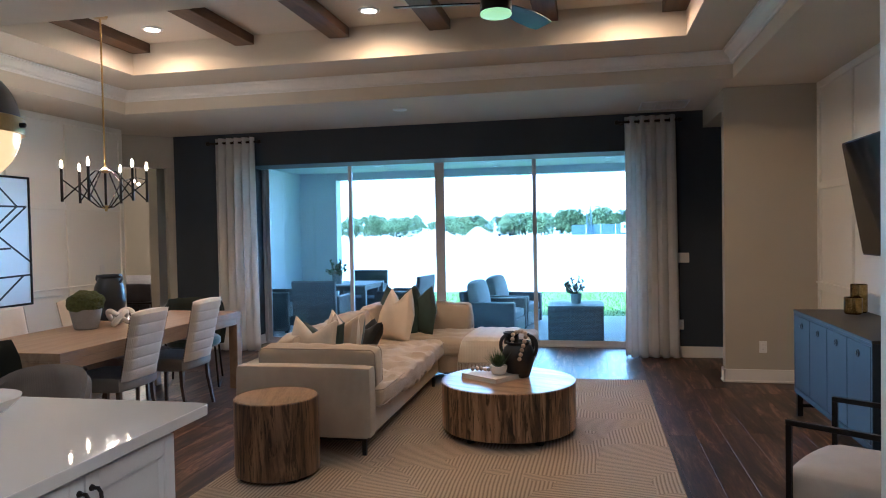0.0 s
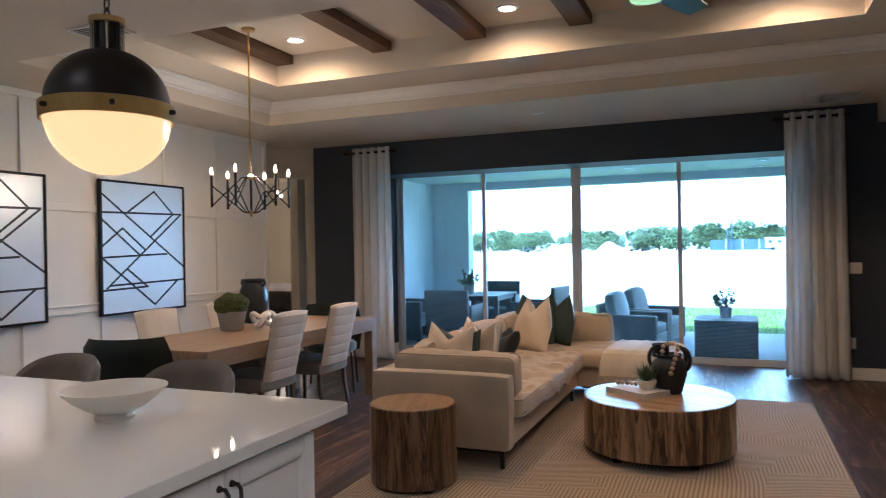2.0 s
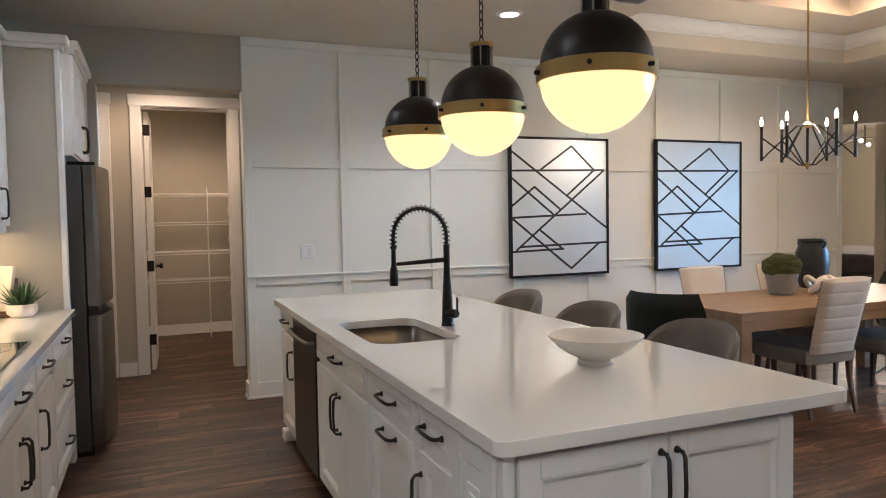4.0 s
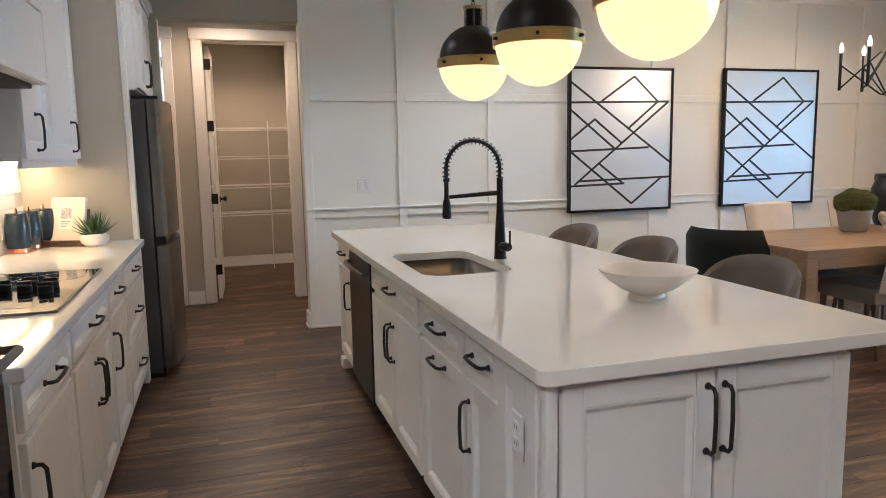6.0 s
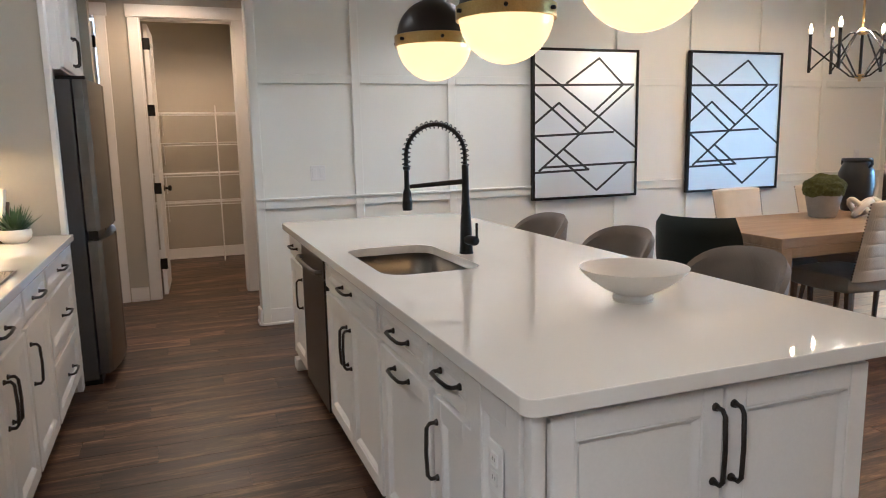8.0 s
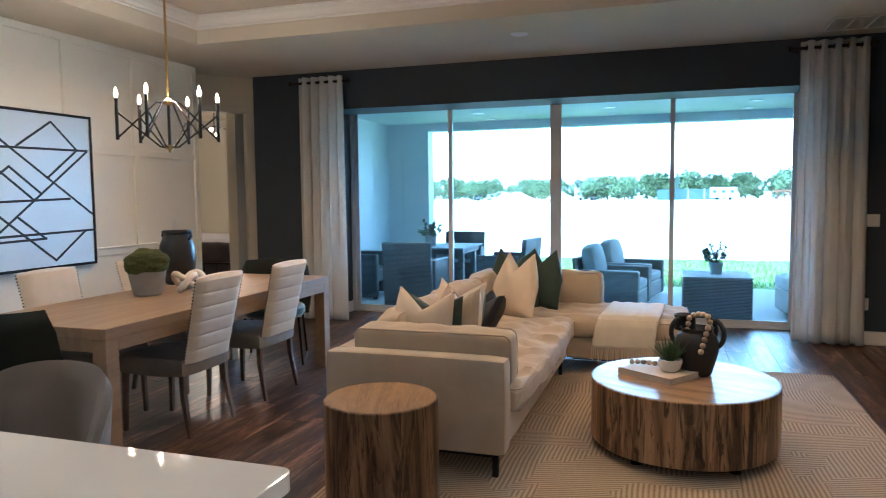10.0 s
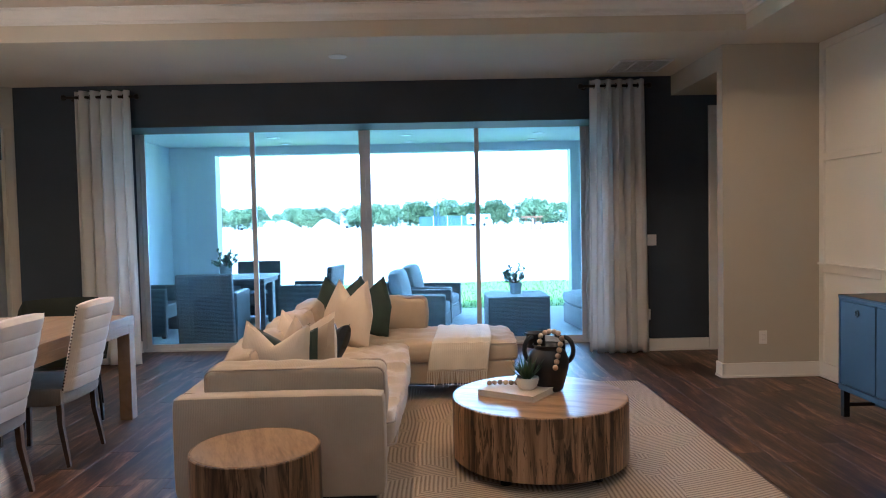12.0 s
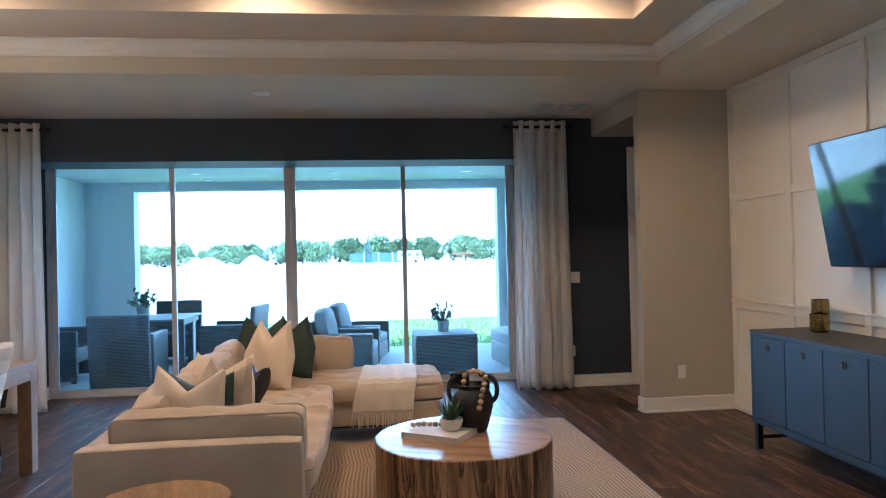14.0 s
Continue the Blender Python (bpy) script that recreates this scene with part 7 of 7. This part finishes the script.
# slender mast behind the fence
mst = thing("site_mast", "slim lattice mast rising over the tree line", "mast", pose(-0.4, 158, -0.16))
bm = bmesh.new()
for sx in (-0.5, 0.5):
    tube(bm, [(sx, 0, 0), (sx * 0.8, 0, 10)], 0.12, 6)
part("legs", bm, M_FENCE, mst)
for i in range(9):
    bm = bmesh.new()
    tube(bm, [(-0.5, 0, i * 1.1), (0.5, 0, i * 1.1 + 1.1)], 0.07, 5)
    part("brace", bm, M_FENCE, mst)


def trailer(x, y, w, h, mat=None):
    t = thing("site_trailer", "low white site trailer on wheels", "trailer", pose(x * 1.35, y * 1.35, -0.16), "site trailers")
    bx("body", (-w / 2, w / 2, -1.2, 1.2, 0.5, h), M_SITEWHITE, t, bevel=0.05, seg=1)
    for i in range(3):
        bx("window", (-w / 2 + w * (i + .5) / 3 - .4, -w / 2 + w * (i + .5) / 3 + .4, -1.23, -1.2, h * .55, h * .8), M_FENCE, t)
    for s in (-1, 1):
        bm = bmesh.new()
        lathe(bm, [(0, 0), (0.35, 0), (0.35, 0.2), (0, 0.2)], 14, pose(s * w * .25, -1.2, 0.35, 90))
        part("wheel", bm, M_BLACK, t)


for x, y, w, h in ((-14.6, 122, 5, 2.4), (-33, 125, 6, 1.8), (6.5, 115, 5, 2.6), (33, 110, 6, 2.6), (38, 106, 7, 1.8), (-52, 130, 10, 2.8)):
    trailer(x, y, w, h)
# timber frame standing on the site
t = thing("timber_frame", "brown timber stack frame standing on the sand", "site frame", pose(12.6, 98, -0.16) @ Matrix.Scale(0.62, 4))
for x in (-1.6, -0.4, 0.6, 1.5):
    bx("post", (x - .12, x + .12, -.15, .15, 0, 2.6), M_SITERUST, t)
bx("top_plate", (-2.6, 2.0, -0.6, 0.6, 2.6, 2.95), M_SITERUST, t)
bx("bottom_plate", (-2.4, 1.8, -0.5, 0.5, 0.0, 0.18), M_SITERUST, t)

# hazy bright sky far behind the trees
M_HAZE = glow("bright_haze", (0.93, 0.97, 1.0), 1.35)
bm = bmesh.new()
box(bm, -700, 700, 520, 521, -2, 300)
setting("backdrop", bm, M_HAZE, "bright hazy sky over the horizon")

# ---- porch fittings and furniture ----
M_PORCHLENS = glow("porch_lens", (1.0, 0.95, 0.85), 0.5)
for x in (-3.45, -1.6, 0.25):
    for y in (11.2, 12.0):
        d = thing("downlight", "round recessed porch ceiling light", "ceiling light", pose(x, y, 2.60), "porch ceiling lights")
        bm = bmesh.new()
        lathe(bm, [(0.06, -0.004), (0.085, -0.012), (0.09, -0.001), (0.06, -0.002)], 20)
        part("rim", bm, M_TRIM, d, smooth=True)
        bm = bmesh.new()
        lathe(bm, [(0, -0.006), (0.06, -0.006), (0.06, -0.003), (0, -0.002)], 20)
        part("lens", bm, M_PORCHLENS, d)


def wicker(name, dark, light):
    m, nt, b = base_mat(name)
    v = coords(nt)
    br = nt.nodes.new("ShaderNodeTexBrick")
    br.inputs["Scale"].default_value = 1.0
    br.inputs["Brick Width"].default_value, br.inputs["Row Height"].default_value, br.inputs["Mortar Size"].default_value = 0.034, 0.016, 0.003
    br.inputs["Color1"].default_value, br.inputs["Color2"].default_value, br.inputs["Mortar"].default_value = (*dark, 1), (*light, 1), (0.07, 0.068, 0.065, 1)
    sx = nt.nodes.new("ShaderNodeSeparateXYZ")
    cb = nt.nodes.new("ShaderNodeCombineXYZ")
    ad = nt.nodes.new("ShaderNodeMath")
    nt.links.new(v, sx.inputs[0])
    nt.links.new(sx.outputs[0], ad.inputs[0])
    nt.links.new(sx.outputs[1], ad.inputs[1])
    nt.links.new(ad.outputs[0], cb.inputs[0])
    nt.links.new(sx.outputs[2], cb.inputs[1])
    nt.links.new(cb.outputs[0], br.inputs["Vector"])
    nt.links.new(br.outputs[0], b.inputs["Base Color"])
    b.inputs["Roughness"].default_value = 0.6
    inv = nt.nodes.new("ShaderNodeMath")
    inv.operation, inv.inputs[0].default_value = "SUBTRACT", 1.0
    nt.links.new(br.outputs[1], inv.inputs[1])
    bump_to(nt, b, inv.outputs[0], 0.8, 0.004)
    return m


M_WICKER = wicker("grey_wicker", (0.17, 0.165, 0.155), (0.26, 0.25, 0.235))
M_OUTCUSH = cloth("grey_outdoor_cloth", (0.25, 0.25, 0.245), (0.32, 0.32, 0.31), 500)


def patio_chair(m):
    d = thing("patio_chair", "grey woven wicker dining armchair on the porch", "chair", m, "porch dining chairs")
    bx("seat", (-0.29, 0.29, -0.26, 0.30, 0.24, 0.42), M_WICKER, d, bevel=0.02)
    bm = bmesh.new()
    vs = box(bm, -0.33, 0.33, -0.035, 0.035, 0.02, 0.86, 0.02)
    bmesh.ops.transform(bm, matrix=pose(0, -0.30, 0, 5), verts=bm.verts)
    part("backrest", bm, M_WICKER, d, smooth=True)
    for s in (-1, 1):
        bx("side_panel", (s * 0.31 - 0.04, s * 0.31 + 0.04, -0.28, 0.31, 0.03, 0.63), M_WICKER, d, bevel=0.018)
        bx("foot", (s * 0.30 - 0.025, s * 0.30 + 0.025, 0.24, 0.29, 0, 0.035), M_BLACK, d)
        bx("foot", (s * 0.30 - 0.025, s * 0.30 + 0.025, -0.28, -0.23, 0, 0.035), M_BLACK, d)
    return d


PZ = -0.02
pc = patio_chair(pose(-3.92, 9.86, PZ))
for x, y, r in ((-4.95, 10.55, -90), (-2.92, 10.72, 82), (-3.95, 11.85, 180)):
    copy_thing(pc, pose(x, y, PZ, 0, 0, r))
t = thing("patio_table", "grey square outdoor dining table with slatted top", "table", pose(-3.93, 10.85, PZ))
for i in range(9):
    bx("slat", (-0.5, 0.5, -0.5 + i * 0.112, -0.5 + i * 0.112 + 0.104, 0.70, 0.725), M_OUTCUSH, t, bevel=0.003, seg=1)
for x in (-0.46, 0.46):
    for y in (-0.46, 0.46):
        bx("leg", (x - 0.035, x + 0.035, y - 0.035, y + 0.035, 0, 0.70), M_WICKER, t)
bx("apron", (-0.47, 0.47, -0.47, 0.47, 0.64, 0.699), M_WICKER, t)


def lounge(m):
    d = thing("lounge_chair", "grey wicker lounge armchair with grey cushions", "armchair", m, "porch lounge chairs")
    bx("base", (-0.40, 0.42, -0.38, 0.38, 0.03, 0.27), M_WICKER, d, bevel=0.02)
    for s in (-1, 1):
        bx("arm", (-0.42, 0.44, s * 0.42 - 0.06, s * 0.42 + 0.06, 0.03, 0.58), M_WICKER, d, bevel=0.025)
    bm = bmesh.new()
    box(bm, -0.05, 0.05, -0.47, 0.47, 0.03, 0.76, 0.03)
    bmesh.ops.transform(bm, matrix=pose(-0.42, 0, 0, 0, -6), verts=bm.verts)
    part("backrest", bm, M_WICKER, d, smooth=True)
    bm = bmesh.new()
    soft_box(bm, -0.33, 0.42, -0.355, 0.355, 0.272, 0.42, 0.05, 0.02)
    part("seat_cushion", bm, M_OUTCUSH, d, "grey seat cushion", True)
    bm = bmesh.new()
    soft_box(bm, -0.09, 0.09, -0.34, 0.34, 0.0, 0.50, 0.07, 0.05)
    part("back_cushion", bm, M_OUTCUSH, d, "plump grey back cushion", True, pose(-0.26, 0, 0.40, 0, -12))
    return d


lc = lounge(pose(-1.44, 10.5, PZ, 0, 0, -8))
lc.scale = (0.85, 0.85, 0.85)
copy_thing(lc, pose(-1.30, 11.5, PZ, 0, 0, -12)).scale = (0.85, 0.85, 0.85)
t = thing("cube_table", "grey wicker cube side table on the porch", "side table", pose(-0.26, 9.92, PZ))
bx("body", (-0.365, 0.365, -0.365, 0.365, 0.04, 0.49), M_WICKER, t, bevel=0.02)
bx("top", (-0.37, 0.37, -0.37, 0.37, 0.49, 0.505), M_OUTCUSH, t, bevel=0.006)
for x in (-0.3, 0.3):
    for y in (-0.3, 0.3):
        bx("foot", (x - 0.03, x + 0.03, y - 0.03, y + 0.03, 0, 0.041), M_BLACK, t)
t = thing("ottoman", "grey wicker ottoman with grey cushion", "ottoman", pose(0.92, 10.3, PZ, 0, 0, 6))
bx("base", (-0.42, 0.42, -0.42, 0.42, 0.03, 0.30), M_WICKER, t, bevel=0.025)
bm = bmesh.new()
soft_box(bm, -0.43, 0.43, -0.43, 0.43, 0.30, 0.46, 0.06, 0.03)
part("cushion", bm, M_OUTCUSH, t, "grey box cushion", True)
M_SUCC = surf("succulent_leaf", (0.05, 0.11, 0.045), (0.11, 0.19, 0.09), 9, 0.5)
M_POT = surf("grey_pot", (0.32, 0.33, 0.32), (0.42, 0.43, 0.42), 6, 0.7)


def jade(m, seed, s):
    rnd = random.Random(seed)
    d = thing("potted_plant", "small bushy jade plant in a grey pot", "plant", m, "porch plants")
    bm = bmesh.new()
    lathe(bm, [(0, 0), (0.06, 0), (0.075, 0.13), (0.068, 0.13), (0.062, 0.11), (0, 0.11)], 24)
    part("pot", bm, M_POT, d, smooth=True)
    bs, bl = bmesh.new(), bmesh.new()
    for i in range(18):
        a, el = rnd.uniform(0, 6.3), rnd.uniform(0.35, 1.45)
        ln = rnd.uniform(0.12, 0.25)
        e = Vector((math.cos(a) * math.cos(el), math.sin(a) * math.cos(el), math.sin(el)))
        tip = Vector((0, 0, 0.1)) + e * ln
        tube(bs, [(0, 0, 0.1), tuple(Vector((0, 0, 0.1)) + e * ln * .5 + Vector((0, 0, -0.01))), tuple(tip)], 0.005, 5)
        for k in range(9):
            u = Vector((rnd.gauss(0, 1), rnd.gauss(0, 1), rnd.gauss(0.3, 1))).normalized()
            base = tip - e * rnd.uniform(0, ln * .4)
            bmesh.ops.create_icosphere(bl, subdivisions=1, radius=0.02, matrix=Matrix.Translation(base + u * 0.022) @ u.to_track_quat("Z", "Y").to_matrix().to_4x4() @ Matrix.Diagonal((0.75, 0.35, 1.1, 1)))
    part("stems", bs, M_BARK, d)
    part("leaves", bl, M_SUCC, d, "fleshy green leaves", True)
    d.scale = (s, s, s)
    return d


jade(pose(-0.26, 9.92, PZ + 0.505), 4, 1.05)
jade(pose(-4.03, 10.75, PZ + 0.725), 8, 1.2)

# ---- bedroom seen through the slanted doorway ----
M_QUILT = cloth("grey_tufted_quilt", (0.03, 0.027, 0.032), (0.06, 0.053, 0.062), 300)
bd = thing("bed", "dark metal bed with thick grey tufted bedding", "bed", pose(-7.35, 9.75, 0, 0, 0, 8))
bm = bmesh.new()
soft_box(bm, -0.95, 1.0, -0.8, 0.9, 0.55, 0.86, 0.08, 0.04, 12)
part("quilt", bm, M_QUILT, bd, "grey tufted quilt", True)
bm = bmesh.new()
soft_box(bm, -0.93, 0.97, -0.78, 0.88, 0.32, 0.56, 0.04, 0.01, 6)
part("mattress", bm, M_QUILT, bd, smooth=True)
for x0, y0, x1, y1 in ((1.03, -0.85, 1.03, 0.95), (-0.98, -0.85, 1.03, -0.85)):
    bm = bmesh.new()
    for z in (0.12, 0.56):
        tube(bm, [(x0, y0, z), (x1, y1, z)], 0.014, 8)
    part("bed_rail", bm, M_BLACK, bd, "black metal rail")
    for i in range(12):
        u = i / 11
        bm = bmesh.new()
        tube(bm, [(x0 + (x1 - x0) * u, y0 + (y1 - y0) * u, 0.0), (x0 + (x1 - x0) * u, y0 + (y1 - y0) * u, 0.56)], 0.009, 6)
        part("baluster", bm, M_BLACK, bd)
curtain("curtain", -0.25, 0.25, pose(-7.6, 12.2, 0), 2.5, 4, 5, False)
bc = thing("bedroom_chandelier", "small black chandelier with round lit bulbs", "chandelier", pose(-7.0, 9.9, 2.34))
bm = bmesh.new()
tube(bm, [(0, 0, 0), (0, 0, CEIL - 2.34)], 0.008, 8)
part("stem", bm, M_BLACK, bc)
for i in range(6):
    a = radians(60 * i)
    bm = bmesh.new()
    tube(bm, [(0, 0, 0.1), (0.34 * math.cos(a), 0.34 * math.sin(a), 0.02)], 0.006, 6)
    part("arm", bm, M_BLACK, bc)
    bm = bmesh.new()
    bmesh.ops.create_icosphere(bm, subdivisions=2, radius=0.026, matrix=Matrix.Translation((0.37 * math.cos(a), 0.37 * math.sin(a), 0.02)))
    part("bulb", bm, M_BULB, bc, "round lit bulb", True)
point_lamp("bedroom_light", (-7.0, 9.9, 2.0), 20, SOFTWARM, 0.2)


# ---- floor planks ----
FLOOR = bpy.data.objects["floor"]
W_P, GAP = 0.19, 0.0014
plank_meshes = {}


def plank_mesh(ln):
    if ln not in plank_meshes:
        bm = bmesh.new()
        box(bm, -W_P / 2 + GAP / 2, W_P / 2 - GAP / 2, 0, ln - GAP, -0.004, 0.0)
        es = [e for e in bm.edges if all(abs(v.co.z) < 1e-6 for v in e.verts)]
        bmesh.ops.bevel(bm, geom=es, offset=0.0007, segments=1, affect="EDGES")
        plank_meshes[ln] = mesh_of("plank", bm, M_PLANK)
    return plank_meshes[ln]


rnd = random.Random(21)
rest_v, rest_f = [], []
count = 0
nx = int((2.06 + 9.39) / W_P) + 1
for i in range(nx):
    x = -9.39 + W_P * (i + 0.5)
    if x > 2.05:
        break
    y = -3.0 - rnd.uniform(0, 1.3)
    while y < 9.18:
        ln = rnd.choice((0.9, 1.2, 1.5))
        y1 = min(y + ln, 9.18)
        if y1 < -0.6 and x < -1.75:
            y += ln
            continue
        y0 = max(y, -0.62 if x < -0.9 else -3.0)
        if y1 - y0 > 0.02:
            near = y1 - y0 == ln and ((0.0 < x < 2.0 and y0 > 2.4) or (-6.0 < x < -1.4 and -0.9 < y0 < 1.3) or (-4.2 < x < -1.4 and y0 > 2.2) or (-1.6 < x < 0.1 and y0 > 6.2))
            if near and count < 300:
                ob = new("plank", plank_mesh(ln))
                ob.parent, ob.location = FLOOR, (x, y0, 0)
                count += 1
            else:
                k = len(rest_v)
                a, b, g = x - W_P / 2 + GAP / 2, x + W_P / 2 - GAP / 2, 0.0007
                e0, e1 = y0, y1 - GAP
                rest_v += [(a + g, e0 + g, 0), (b - g, e0 + g, 0), (b - g, e1 - g, 0), (a + g, e1 - g, 0), (a, e0, -0.002), (b, e0, -0.002), (b, e1, -0.002), (a, e1, -0.002)]
                rest_f += [(k, k + 1, k + 2, k + 3)] + [(k + p, k + 4 + p, k + 4 + (p + 1) % 4, k + (p + 1) % 4) for p in range(4)]
        y += ln
me = bpy.data.meshes.new("planks_rest")
me.from_pydata(rest_v, [], rest_f)
me.update()
m2 = M_PLANK.copy()
m2.name = "dark_oak_plank_joined"
for nd in list(m2.node_tree.nodes):
    if nd.bl_idname == "ShaderNodeObjectInfo":
        gi = m2.node_tree.nodes.new("ShaderNodeNewGeometry")
        for ln in list(nd.outputs["Random"].links):
            m2.node_tree.links.new(gi.outputs["Random Per Island"], ln.to_socket)
me.materials.append(m2)
ob = new("planks", me)
ob.parent = FLOOR
ob["kind"] = "stuff"
